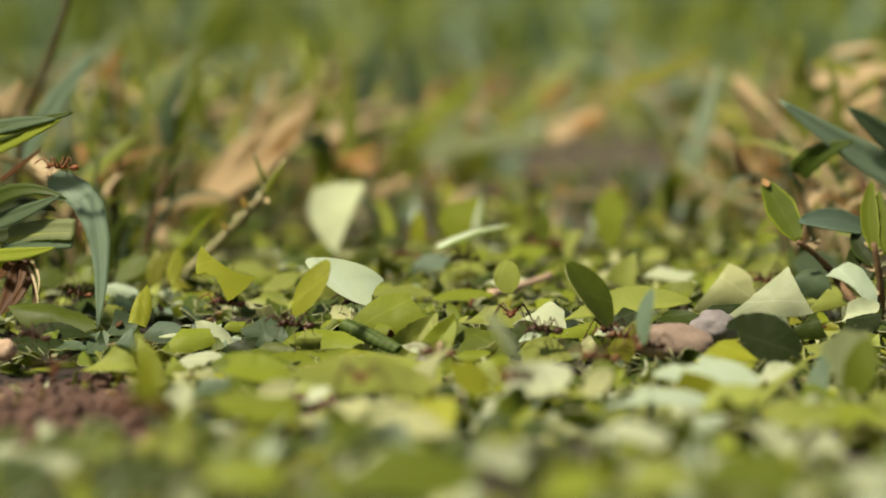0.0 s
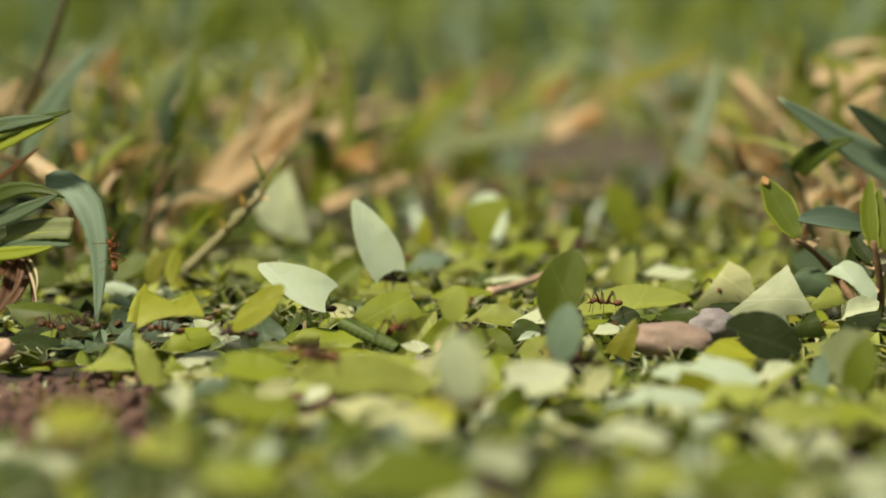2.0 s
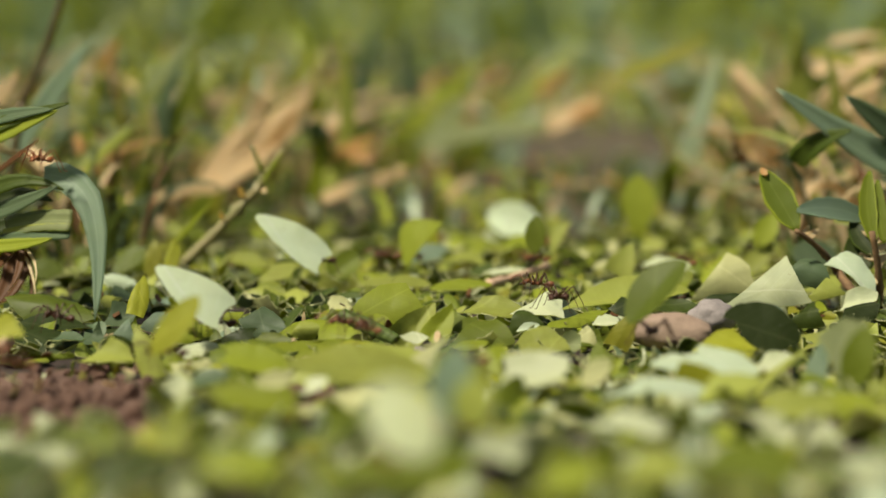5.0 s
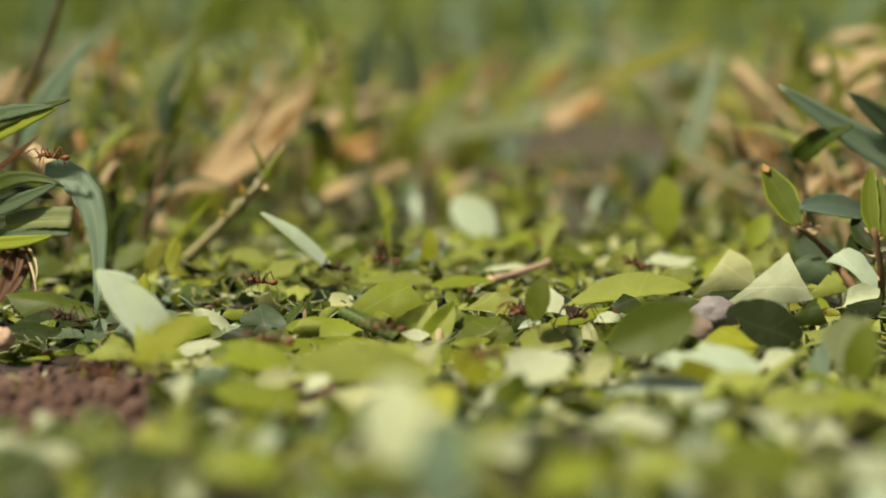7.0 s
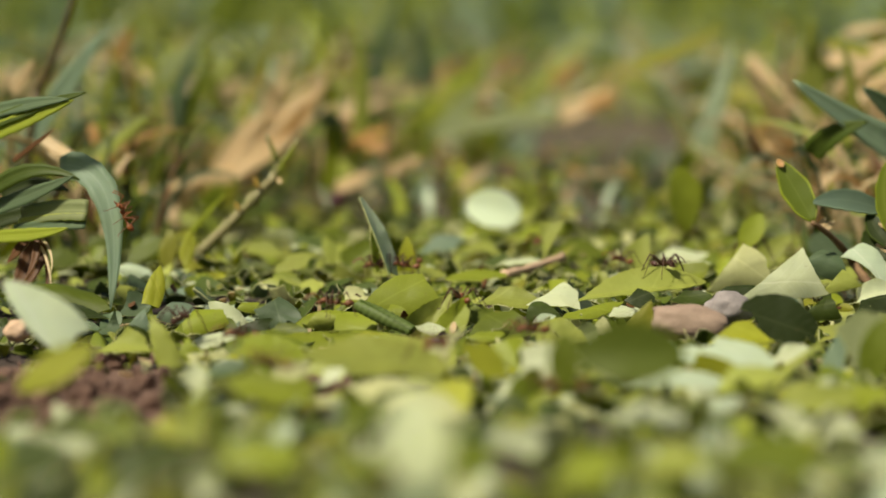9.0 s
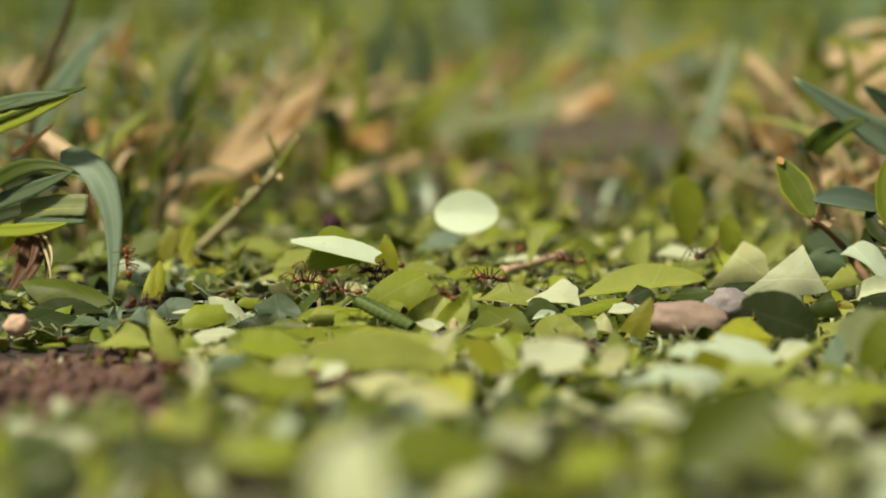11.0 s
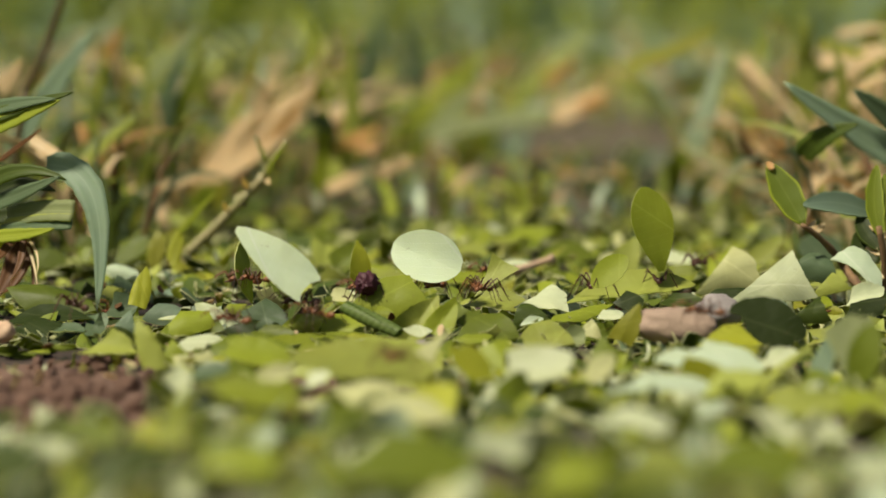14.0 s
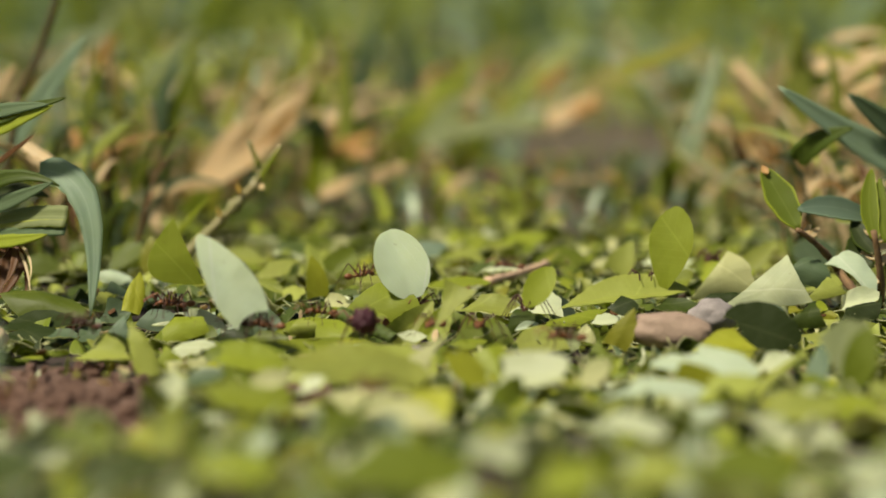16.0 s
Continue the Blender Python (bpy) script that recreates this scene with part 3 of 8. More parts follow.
def build_grass():
    rng = random.Random(9)
    geos = []
    # rows: count, nearest and farthest, sideways from and to as shares of the distance, height, width
    banks = [(1300, 900, 3600, -0.30, 0.30, 18, 46, 2.0, 4.5), (170, 640, 820, -0.26, -0.015, 14, 52, 1.2, 3.2),
             (110, 650, 820, 0.125, 0.28, 14, 50, 1.4, 3.4), (230, 590, 830, -0.06, 0.13, 4, 14, 1.5, 3.0),
             (850, 800, 1700, -0.3, 0.3, 18, 58, 1.6, 4.0), (1100, 490, 760, -0.205, -0.05, 6, 34, 0.6, 2.2), (600, 490, 760, 0.125, 0.205, 6, 36, 0.6, 2.2), (900, 2400, 5200, -0.3, 0.3, 60, 320, 8, 20)]
    for n, y0, y1, a0, a1, h0, h1, w0, w1 in banks:
        for k in range(n):
            y = y0 + (y1 - y0) * rng.random() ** (2.0 if n in (1300, 850) else 1.0)
            x = rng.uniform(a0, a1) * y
            if y < 1100 and abs(x / y - 0.065) < 0.035 and h1 > 20:
                continue
            if n in (1100, 600) and (-0.13 < x / y < 0.15) and y < 650:
                continue
            # far blades are brightened through paler, bluer tints, not by more light
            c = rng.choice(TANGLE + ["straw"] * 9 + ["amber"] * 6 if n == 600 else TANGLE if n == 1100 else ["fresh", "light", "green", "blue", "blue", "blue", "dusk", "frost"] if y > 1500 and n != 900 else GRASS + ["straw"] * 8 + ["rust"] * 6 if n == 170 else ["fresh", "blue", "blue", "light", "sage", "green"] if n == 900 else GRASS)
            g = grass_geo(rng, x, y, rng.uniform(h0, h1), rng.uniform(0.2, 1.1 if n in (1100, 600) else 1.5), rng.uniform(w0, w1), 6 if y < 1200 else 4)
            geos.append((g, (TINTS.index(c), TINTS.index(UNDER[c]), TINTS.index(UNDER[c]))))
    # the lawn round the clearing
    for k in range(3600):
        x, y = rng.uniform(-1500, 1500), rng.uniform(-900, 2400)
        if clearing(x, y) + 0.25 * noise.noise((x / 130, y / 130, 1.0)) < 1.12 or abs(x) < 0.3 * y + 40:
            continue
        c = rng.choice(GRASS)
        g = grass_geo(rng, x, y, rng.uniform(16, 50), rng.uniform(0.2, 1.5), rng.uniform(1.6, 4.0), 4)
        geos.append((g, (TINTS.index(c), TINTS.index(UNDER[c]), TINTS.index(UNDER[c]))))
    # tall grass farther off, all round
    for k in range(1500):
        a, r = rng.uniform(0, 2 * math.pi), rng.uniform(2400, 5200)
        x, y = r * math.cos(a), r * math.sin(a)
        if abs(x) < 0.3 * y:
            continue
        # same brightening tints as the far blades ahead
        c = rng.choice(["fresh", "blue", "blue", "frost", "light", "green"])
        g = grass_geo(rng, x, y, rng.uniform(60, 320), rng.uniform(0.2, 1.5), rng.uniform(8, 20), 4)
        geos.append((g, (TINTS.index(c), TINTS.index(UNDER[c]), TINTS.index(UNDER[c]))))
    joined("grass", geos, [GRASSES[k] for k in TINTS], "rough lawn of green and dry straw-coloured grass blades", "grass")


build_grass()

# ---- tufts, seedling and stems at the edge of the clearing ----
plant = root("grass_tuft", -74.5, 411.9, 0, "grass tuft with a drooping blue-green blade and cut stubs", "grass tuft")
blade(plant, "blade", "blue", (-73.3, 420.3, 26), (-59.6, 414.4, 27.5), (-62.5, 408.7, 0.5), 5.2, "blade")
blade(plant, "blade", "dark", (-89.1, 419.5, 18.3), (-78.6, 414.5, 29), (-68, 411, 23.9), 3.0, "blade")
blade(plant, "blade", "dusk", (-86, 419.5, 17.8), (-76.6, 413.8, 21.1), (-69.1, 411.1, 24.6), 2.8, "blade")
blade(plant, "blade", "sage", (-80.6, 419.4, 16.4), (-73.5, 413.5, 18.6), (-66.8, 410.5, 18.4), 4.0, "stub")
blade(plant, "blade", "light", (-80.8, 419.3, 15.6), (-73.5, 413.4, 17.4), (-66.8, 410.4, 17.3), 1.0, "stub")
blade(plant, "blade", "dusk", (-81.8, 419.1, 13.9), (-74.5, 413.3, 15.7), (-67, 410.3, 16.2), 2.2, "stub")
blade(plant, "blade", "fresh", (-85, 419, 12.9), (-76.6, 413.1, 13.5), (-70.1, 410.2, 15.2), 2.4, "blade")
blade(plant, "blade", "fresh", (-88.1, 420.7, 30.8), (-77.6, 415.1, 35), (-69.1, 412.4, 38.2), 3.2, "blade")
blade(plant, "blade", "dark", (-88.1, 420.9, 32.6), (-77.6, 415.3, 37), (-66.8, 412.5, 39.6), 2.6, "blade")
blade(plant, "blade", "dusk", (-87.1, 421.2, 35.4), (-77.6, 415.3, 37.8), (-69.9, 412.4, 38.4), 2.6, "blade")
blade(plant, "blade", "rust", (-83.4, 428.3, 26.1), (-78.8, 426.6, 29.4), (-74.8, 424.9, 32.4), 0.9, "blade", label="brown withered blade")
blade(plant, "blade", "straw", (-78.1, 419.1, 13.6), (-72.6, 412.9, 11.6), (-73.3, 409.4, 6.8), 0.5, "blade", label="dry straw-coloured blade")
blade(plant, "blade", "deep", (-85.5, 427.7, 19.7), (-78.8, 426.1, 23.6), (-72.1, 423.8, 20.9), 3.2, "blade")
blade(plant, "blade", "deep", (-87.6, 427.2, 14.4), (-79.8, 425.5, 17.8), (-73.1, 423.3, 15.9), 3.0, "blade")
blade(plant, "blade", "rust", (-78.2, 421.0, 14.0), (-75.3, 418.0, 7.4), (-80.4, 415.0, 2.9), 2.7, "blade", label="brown withered curled blade")
blade(plant, "blade", "rust", (-79.2, 423.0, 13.1), (-79.0, 420.0, 6.7), (-83.1, 417.0, 0.5), 3.1, "blade", label="brown withered curled blade")
blade(plant, "blade", "rust", (-77.3, 417.0, 13.3), (-76.0, 414.0, 9.4), (-78.4, 411.0, 5.6), 1.4, "blade", label="brown withered curled blade")
blade(plant, "blade", "rust", (-78.9, 420.0, 13.2), (-80.7, 417.0, 10.2), (-82.0, 414.0, 8.4), 1.7, "blade", label="brown withered curled blade")
blade(plant, "blade", "rust", (-77.0, 419.0, 12.6), (-74.1, 416.0, 7.7), (-75.1, 413.0, 2.7), 1.0, "blade", label="brown withered curled blade")
blade(plant, "blade", "straw", (-76.1, 416.0, 11.3), (-74.0, 413.0, 8.5), (-73.3, 410.0, 4.2), 0.5, "blade", label="dry straw-coloured blade")

plant = root("grass_tuft", -95.9, 517.3, 0, "tall grass tuft with a dark bent stem", "grass tuft")
stalk(plant, "stem", DARKSTEM, (-96.4, 526.6, 35.5), (-89.2, 521.7, 47.2), (-83.8, 520.5, 66.4), 0.9, 0.7)
stalk(plant, "stem", DARKSTEM, (-99.6, 523.3, 0.5), (-98.5, 519.2, 20.3), (-94.7, 517.6, 35.8), 0.8, 0.9)
blade(plant, "blade", "blue", (-99.6, 525.4, 22.5), (-88.2, 521, 39.5), (-78.1, 519.1, 51.1), 5.0, "blade")
blade(plant, "blade", "light", (-94.4, 523.7, 4.3), (-80.4, 519.4, 22.8), (-69.7, 517.1, 30.7), 3.0, "blade")
blade(plant, "blade", "straw", (-102.2, 526.6, 35.5), (-98.5, 521, 39.5), (-95.4, 518.3, 43.4), 3.0, "blade", label="dry straw-coloured blade")
blade(plant, "blade", "straw", (-94.4, 525.4, 22.5), (-85.6, 519.2, 20.3), (-76.1, 514.8, 6.4), 2.6, "blade", label="dry straw-coloured blade")
blade(plant, "blade", "sage", (-97.0, 548.0, 13.6), (-80.2, 545.0, 24.6), (-72.4, 542.0, 30.7), 2.7, "blade")
blade(plant, "blade", "sage", (-81.9, 613.0, 33.0), (-73.1, 610.0, 42.1), (-63.7, 607.0, 51.3), 4.2, "blade")
blade(plant, "blade", "straw", (-85.8, 473.0, 27.9), (-80.7, 470.0, 25.1), (-75.0, 467.0, 22.5), 2.3, "blade", label="dry straw-coloured blade")
blade(plant, "blade", "sage", (-54.4, 593.0, 35.1), (-50.7, 590.0, 44.6), (-44.9, 587.0, 52.9), 1.6, "blade")
blade(plant, "blade", "amber", (-96.1, 643.0, 39.8), (-92.4, 640.0, 46.1), (-89.6, 637.0, 49.3), 4.1, "blade", label="dry straw-coloured blade")
blade(plant, "blade", "straw", (-83.5, 603.0, 28.9), (-86.7, 600.0, 39.3), (-84.7, 597.0, 45.2), 2.1, "blade", label="dry straw-coloured blade")
blade(plant, "blade", "light", (-69.4, 643.0, 17.7), (-67.4, 640.0, 33.6), (-70.1, 637.0, 49.3), 2.9, "blade")
blade(plant, "blade", "amber", (-89.8, 563.0, 26.4), (-86.7, 560.0, 16.8), (-85.0, 557.0, 7.4), 2.2, "blade", label="dry straw-coloured blade")
blade(plant, "blade", "blue", (-51.7, 623.0, 49.4), (-49.2, 620.0, 40.4), (-49.8, 617.0, 29.8), 2.2, "blade")

plant = root("dry_stem", -54.1, 467.3, 0, "upright tan-green plant stem with two broken twigs", "stem")
stalk(plant, "stem", STEM, (-53.4, 470.0, 4.0), (-43.6, 468.0, 13.2), (-36.9, 466.0, 20.6), 0.95, 0.7, knots=0.8)
stalk(plant, "twig", STEM, (-36.9, 466.0, 20.6), (-36.3, 466.0, 23.7), (-38.7, 466.0, 28.9), 0.45, 0.3, "blue-green broken twig")
stalk(plant, "twig", STEM, (-37.0, 466.0, 20.6), (-35.2, 465.0, 24.4), (-32.0, 464.0, 28.1), 0.5, 0.32, "green broken twig")
blade(plant, "shoot", "light", (-37.1, 468.0, 20.5), (-36.1, 465.0, 24.4), (-38.2, 462.0, 28.9), 0.8, "blade")
blade(plant, "shoot", "fresh", (-36.9, 466.0, 20.6), (-34.6, 463.0, 24.5), (-31.6, 460.0, 28.3), 0.9, "blade")
blade(plant, "bud", "straw", (-37.5, 468.0, 20.3), (-36.1, 465.0, 20.0), (-35.4, 462.0, 19.5), 1.0, "leaf")
blade(plant, "bud", "straw", (-40.1, 468.0, 17.8), (-40.9, 465.0, 19.2), (-40.8, 462.0, 20.9), 1.0, "leaf")
blade(plant, "bud", "straw", (-44.2, 469.0, 13.1), (-45.0, 466.0, 14.2), (-44.9, 463.0, 15.6), 0.9, "leaf")
blade(plant, "shoot", "fresh", (-57.0, 483.0, 6.5), (-52.4, 480.0, 12.1), (-47.9, 477.0, 16.5), 1.2, "blade")

plant = root("dry_grass", -57.1, 597.5, 0, "clump of dry straw-coloured grass blades", "grass tuft")
blade(plant, "blade", "straw", (-66, 604.5, 8.8), (-45.2, 599.5, 19.6), (-30.9, 598.8, 44.8), 2.3, "blade", label="dry straw-coloured blade")
blade(plant, "blade", "straw", (-64.9, 604.6, 10), (-57.1, 600.2, 27), (-34.3, 598.3, 38.9), 2.2, "blade", label="dry straw-coloured blade")
blade(plant, "blade", "straw", (-58.4, 604.8, 12.5), (-46.7, 600.3, 28.5), (-42.3, 598.5, 41.8), 2.2, "blade", label="dry straw-coloured blade")
blade(plant, "blade", "straw", (-53.2, 605, 14.4), (-40, 600.2, 27.7), (-34.9, 597.6, 31.5), 2.6, "blade", label="dry straw-coloured blade")
blade(plant, "blade", "pale", (-51.7, 605.3, 17.7), (-48.9, 599.9, 24), (-50.9, 597.5, 30.8), 1.6, "blade")
blade(plant, "blade", "straw", (-63, 604.6, 10.2), (-57.1, 599.2, 16.6), (-46.5, 597, 25.6), 3.0, "blade", label="dry straw-coloured blade")
blade(plant, "blade", "pale", (-58.4, 604.9, 13.2), (-52.7, 600.2, 27), (-48.7, 598.2, 38.2), 2.4, "blade")
blade(plant, "blade", "amber", (-60.7, 604.7, 11.7), (-46.7, 600.2, 27), (-33.2, 597.7, 33), 1.8, "blade", label="dry straw-coloured blade")
blade(plant, "blade", "straw", (-54.7, 604.9, 13.2), (-42.2, 600, 25.5), (-29.5, 597.5, 30.8), 2.6, "blade", label="dry straw-coloured blade")
blade(plant, "blade", "rust", (-63, 612.5, 8.9), (-47.6, 611.4, 18.9), (-36.9, 610, 25), 2.2, "blade", label="brown withered blade")
blade(plant, "blade", "amber", (-29.1, 605.3, 17.7), (-22.9, 599.7, 22.5), (-17.2, 596.8, 23.9), 2.6, "blade", label="dry straw-coloured blade")
blade(plant, "blade", "straw", (-63.7, 604.6, 10.2), (-49.7, 600, 25.5), (-37.6, 597.8, 34.5), 3.4, "blade", label="dry straw-coloured blade")
blade(plant, "blade", "straw", (-57.7, 605, 14.7), (-52.7, 600.2, 27), (-45, 598.1, 37.4), 3.0, "blade", label="dry straw-coloured blade")
blade(plant, "blade", "olive", (-47.2, 604.7, 11.7), (-39.3, 600.2, 27), (-36.1, 599.2, 49.2), 2.6, "blade")
blade(plant, "blade", "fresh", (-95.3, 603.6, 0.5), (-94.3, 600, 25.5), (-87.9, 598.8, 44.8), 3.0, "blade")
blade(plant, "blade", "fresh", (-33.7, 604.2, 5.8), (-30.3, 600.4, 29.9), (-36.1, 599.7, 53.6), 4.0, "blade")
blade(plant, "blade", "green", (-86.2, 604.2, 5.8), (-67.5, 600.3, 28.5), (-62.8, 598.8, 44.8), 5.0, "blade")
blade(plant, "blade", "light", (-27.6, 604.9, 13.2), (-21.4, 600.7, 32.9), (-27.2, 599.7, 53.6), 4.0, "blade")
blade(plant, "blade", "straw", (-42.7, 604.9, 13.2), (-51.2, 600, 25.5), (-53.1, 598.3, 38.9), 2.2, "blade", label="dry straw-coloured blade")
blade(plant, "blade", "olive", (-60.7, 603.6, 0.5), (-54.1, 600.7, 32.9), (-45, 599.7, 53.6), 3.0, "blade")
blade(plant, "blade", "straw", (-81.7, 604.7, 11.7), (-76.5, 598.1, 4.8), (-71.3, 594.2, 0.5), 4.5, "blade", label="dry straw-coloured blade")
blade(plant, "blade", "straw", (-71.2, 603.3, 0.5), (-72, 598.2, 6.2), (-67.2, 596, 15.3), 2.0, "blade", label="dry straw-coloured blade")
blade(plant, "blade", "dusk", (-72.7, 603.6, 0.5), (-79.4, 600, 25.5), (-65.7, 599.1, 47.7), 6.0, "blade")
blade(plant, "blade", "green", (-68.2, 603.6, 0.5), (-63.1, 598.5, 9.2), (-56.8, 595.8, 12.4), 4.0, "blade")
blade(plant, "blade", "straw", (-77.2, 603.5, 0.5), (-73.5, 599.3, 18.1), (-76.1, 597.7, 33), 3.0, "blade", label="dry straw-coloured blade")
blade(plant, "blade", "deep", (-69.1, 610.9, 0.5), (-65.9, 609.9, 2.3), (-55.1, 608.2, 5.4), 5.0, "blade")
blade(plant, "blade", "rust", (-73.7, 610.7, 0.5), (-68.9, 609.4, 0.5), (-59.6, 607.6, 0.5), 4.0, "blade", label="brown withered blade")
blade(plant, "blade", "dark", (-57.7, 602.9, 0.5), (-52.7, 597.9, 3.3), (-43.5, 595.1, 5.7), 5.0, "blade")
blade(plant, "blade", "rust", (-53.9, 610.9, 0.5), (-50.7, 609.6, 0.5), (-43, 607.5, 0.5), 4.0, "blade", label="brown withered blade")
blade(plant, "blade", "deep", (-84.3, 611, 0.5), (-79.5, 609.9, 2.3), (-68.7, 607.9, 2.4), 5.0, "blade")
blade(plant, "blade", "olive", (-87.7, 603.6, 0.5), (-92.8, 599.5, 19.6), (-99.8, 596.9, 24.2), 4.0, "blade")
blade(plant, "blade", "dusk", (-33.7, 605.3, 17.7), (-27.4, 600.1, 26.2), (-39.1, 597.3, 28.6), 5.0, "blade")
blade(plant, "blade", "olive", (-83.2, 603.5, 0.5), (-86.9, 599.7, 22.5), (-82, 598.7, 43.3), 2.5, "blade")
blade(plant, "blade", "light", (-77.2, 603.6, 0.5), (-75, 599.9, 24), (-82, 600.1, 58), 2.5, "blade")
blade(plant, "blade", "straw", (-63.1, 591.0, 10.1), (-51.1, 588.0, 20.6), (-39.3, 585.0, 33.3), 3.2, "blade", label="dry straw-coloured blade")
blade(plant, "blade", "straw", (-61.9, 589.0, 11.2), (-48.8, 586.0, 22.4), (-33.0, 583.0, 37.2), 3.8, "blade", label="dry straw-coloured blade")
blade(plant, "blade", "straw", (-60.3, 587.0, 10.7), (-47.2, 584.0, 17.3), (-35.2, 581.0, 28.1), 2.9, "blade", label="dry straw-coloured blade")
blade(plant, "blade", "straw", (-58.1, 589.0, 16.1), (-50.2, 586.0, 25.0), (-44.4, 583.0, 35.5), 2.6, "blade", label="dry straw-coloured blade")
blade(plant, "blade", "straw", (-44.3, 588.0, 31.0), (-48.3, 585.0, 35.1), (-50.6, 582.0, 38.6), 1.7, "blade", label="dry straw-coloured blade")
blade(plant, "blade", "amber", (-50.3, 586.0, 14.9), (-42.8, 583.0, 23.7), (-35.7, 580.0, 31.6), 2.6, "blade", label="dry straw-coloured blade")
blade(plant, "blade", "straw", (-40.5, 591.0, 24.8), (-35.6, 588.0, 32.2), (-30.5, 585.0, 40.5), 2.3, "blade", label="dry straw-coloured blade")
blade(plant, "blade", "straw", (-76.8, 563.0, 11.8), (-70.9, 560.0, 6.5), (-67.4, 557.0, 0.8), 3.9, "blade", label="dry straw-coloured blade")
blade(plant, "blade", "straw", (-71.2, 568.0, 10.0), (-65.2, 565.0, 12.4), (-60.0, 562.0, 13.7), 2.0, "blade", label="dry straw-coloured blade")
blade(plant, "blade", "amber", (-28.9, 623.0, 16.6), (-24.2, 620.0, 18.8), (-18.7, 617.0, 17.7), 3.7, "stub", label="dry straw-coloured blade")
blade(plant, "blade", "straw", (-34.5, 643.0, 24.9), (-28.1, 640.0, 26.6), (-18.5, 637.0, 29.1), 3.2, "blade", label="dry straw-coloured blade")
blade(plant, "blade", "straw", (-18.6, 613.0, 10.4), (-13.2, 610.0, 13.6), (-8.7, 607.0, 15.3), 3.3, "blade", label="dry straw-coloured blade")
blade(plant, "blade", "straw", (-31.7, 603.0, 7.4), (-24.9, 600.0, 9.8), (-20.3, 597.0, 13.0), 3.0, "blade", label="dry straw-coloured blade")
blade(plant, "blade", "green", (-48.8, 643.0, 21.7), (-40.7, 640.0, 20.3), (-29.5, 637.0, 21.3), 3.5, "blade")
blade(plant, "blade", "light", (-27.8, 633.0, 12.1), (-33.9, 630.0, 10.7), (-33.8, 627.0, 5.5), 4.7, "blade")

plant = root("grass_tuft", 3, 758.6, 0, "grass tuft with bright green and tan-tipped blades", "grass tuft")
blade(plant, "blade", "green", (-16, 764.5, 1.6), (-0.8, 760.2, 19.9), (14.3, 758.4, 33.1), 6.0, "blade")
blade(plant, "blade", "dusk", (-12.2, 764.6, 2.6), (-4.5, 761.6, 34.9), (-15.8, 760.7, 57.4), 6.0, "blade")
blade(plant, "blade", "green", (6.8, 764.6, 2.6), (8.7, 759.1, 8.6), (21.8, 757.5, 23.7), 8.0, "blade")
blade(plant, "blade", "dusk", (-25.4, 764.9, 6.4), (-30.9, 761.8, 36.7), (-17.6, 761.1, 61.1), 8.0, "blade")
blade(plant, "blade", "straw", (-27.3, 765.1, 8.2), (-34.7, 759, 6.7), (-42, 756.3, 10.7), 4.0, "blade", label="dry straw-coloured blade")
blade(plant, "blade", "olive", (-34.9, 764.9, 6.4), (-25.2, 759.7, 14.2), (-12, 756.5, 12.5), 7.0, "blade")
blade(plant, "blade", "rust", (-37.2, 772.6, 2), (-31.4, 771.3, 9.8), (-23.7, 769.4, 10.9), 6.0, "blade", label="brown withered blade")
blade(plant, "blade", "fresh", (-16.3, 748.0, 12.8), (-1.5, 745.0, 29.5), (16.3, 742.0, 42.9), 5.9, "blade")
blade(plant, "blade", "sage", (-3.4, 743.0, 17.7), (6.7, 740.0, 26.0), (13.0, 737.0, 33.4), 6.2, "blade")
blade(plant, "blade", "straw", (8.5, 739.0, 26.1), (12.1, 736.0, 29.8), (15.1, 733.0, 34.4), 4.0, "blade", label="dry straw-coloured blade")
blade(plant, "blade", "sage", (-7.0, 741.0, 14.1), (13.0, 738.0, 20.7), (33.8, 735.0, 20.6), 5.9, "stub")
blade(plant, "blade", "straw", (31.3, 739.0, 19.4), (41.1, 736.0, 23.0), (50.5, 733.0, 27.6), 5.8, "stub", label="dry straw-coloured blade")
blade(plant, "blade", "amber", (42.0, 736.0, 23.5), (46.3, 733.0, 25.5), (50.6, 730.0, 28.1), 3.3, "stub", label="dry straw-coloured blade")
blade(plant, "blade", "amber", (32.5, 748.0, 30.4), (37.9, 745.0, 35.0), (42.6, 742.0, 40.0), 3.7, "blade", label="dry straw-coloured blade")
blade(plant, "blade", "light", (15.6, 773.0, 16.2), (34.4, 770.0, 37.2), (49.2, 767.0, 48.6), 4.2, "blade")
blade(plant, "blade", "sage", (-26.7, 783.0, 9.9), (-17.0, 780.0, 31.2), (-11.2, 777.0, 52.2), 5.0, "blade")
blade(plant, "blade", "blue", (13.5, 763.0, 3.5), (19.1, 760.0, 9.4), (28.3, 757.0, 12.4), 4.9, "blade")

plant = root("grass_tuft", 81.9, 637.5, 0, "grass tuft with pale leaning stem and grey-green blades", "grass tuft")
stalk(plant, "stem", STEM, (66.6, 645.3, 15.4), (81.9, 638.5, 7.5), (97.3, 634.8, 0.5), 1.2, 1.4)
blade(plant, "blade", "frost", (69, 645.1, 13.8), (72.4, 640, 23.6), (77.5, 639.1, 45.8), 6.0, "blade")
blade(plant, "blade", "straw", (95.5, 645.3, 15.4), (88.2, 640.8, 31.5), (79.9, 638.6, 41), 4.0, "blade", label="dry straw-coloured blade")
blade(plant, "blade", "olive", (50.6, 647.5, 39.3), (64.4, 641.8, 42.6), (76, 639.5, 50.5), 4.0, "blade")
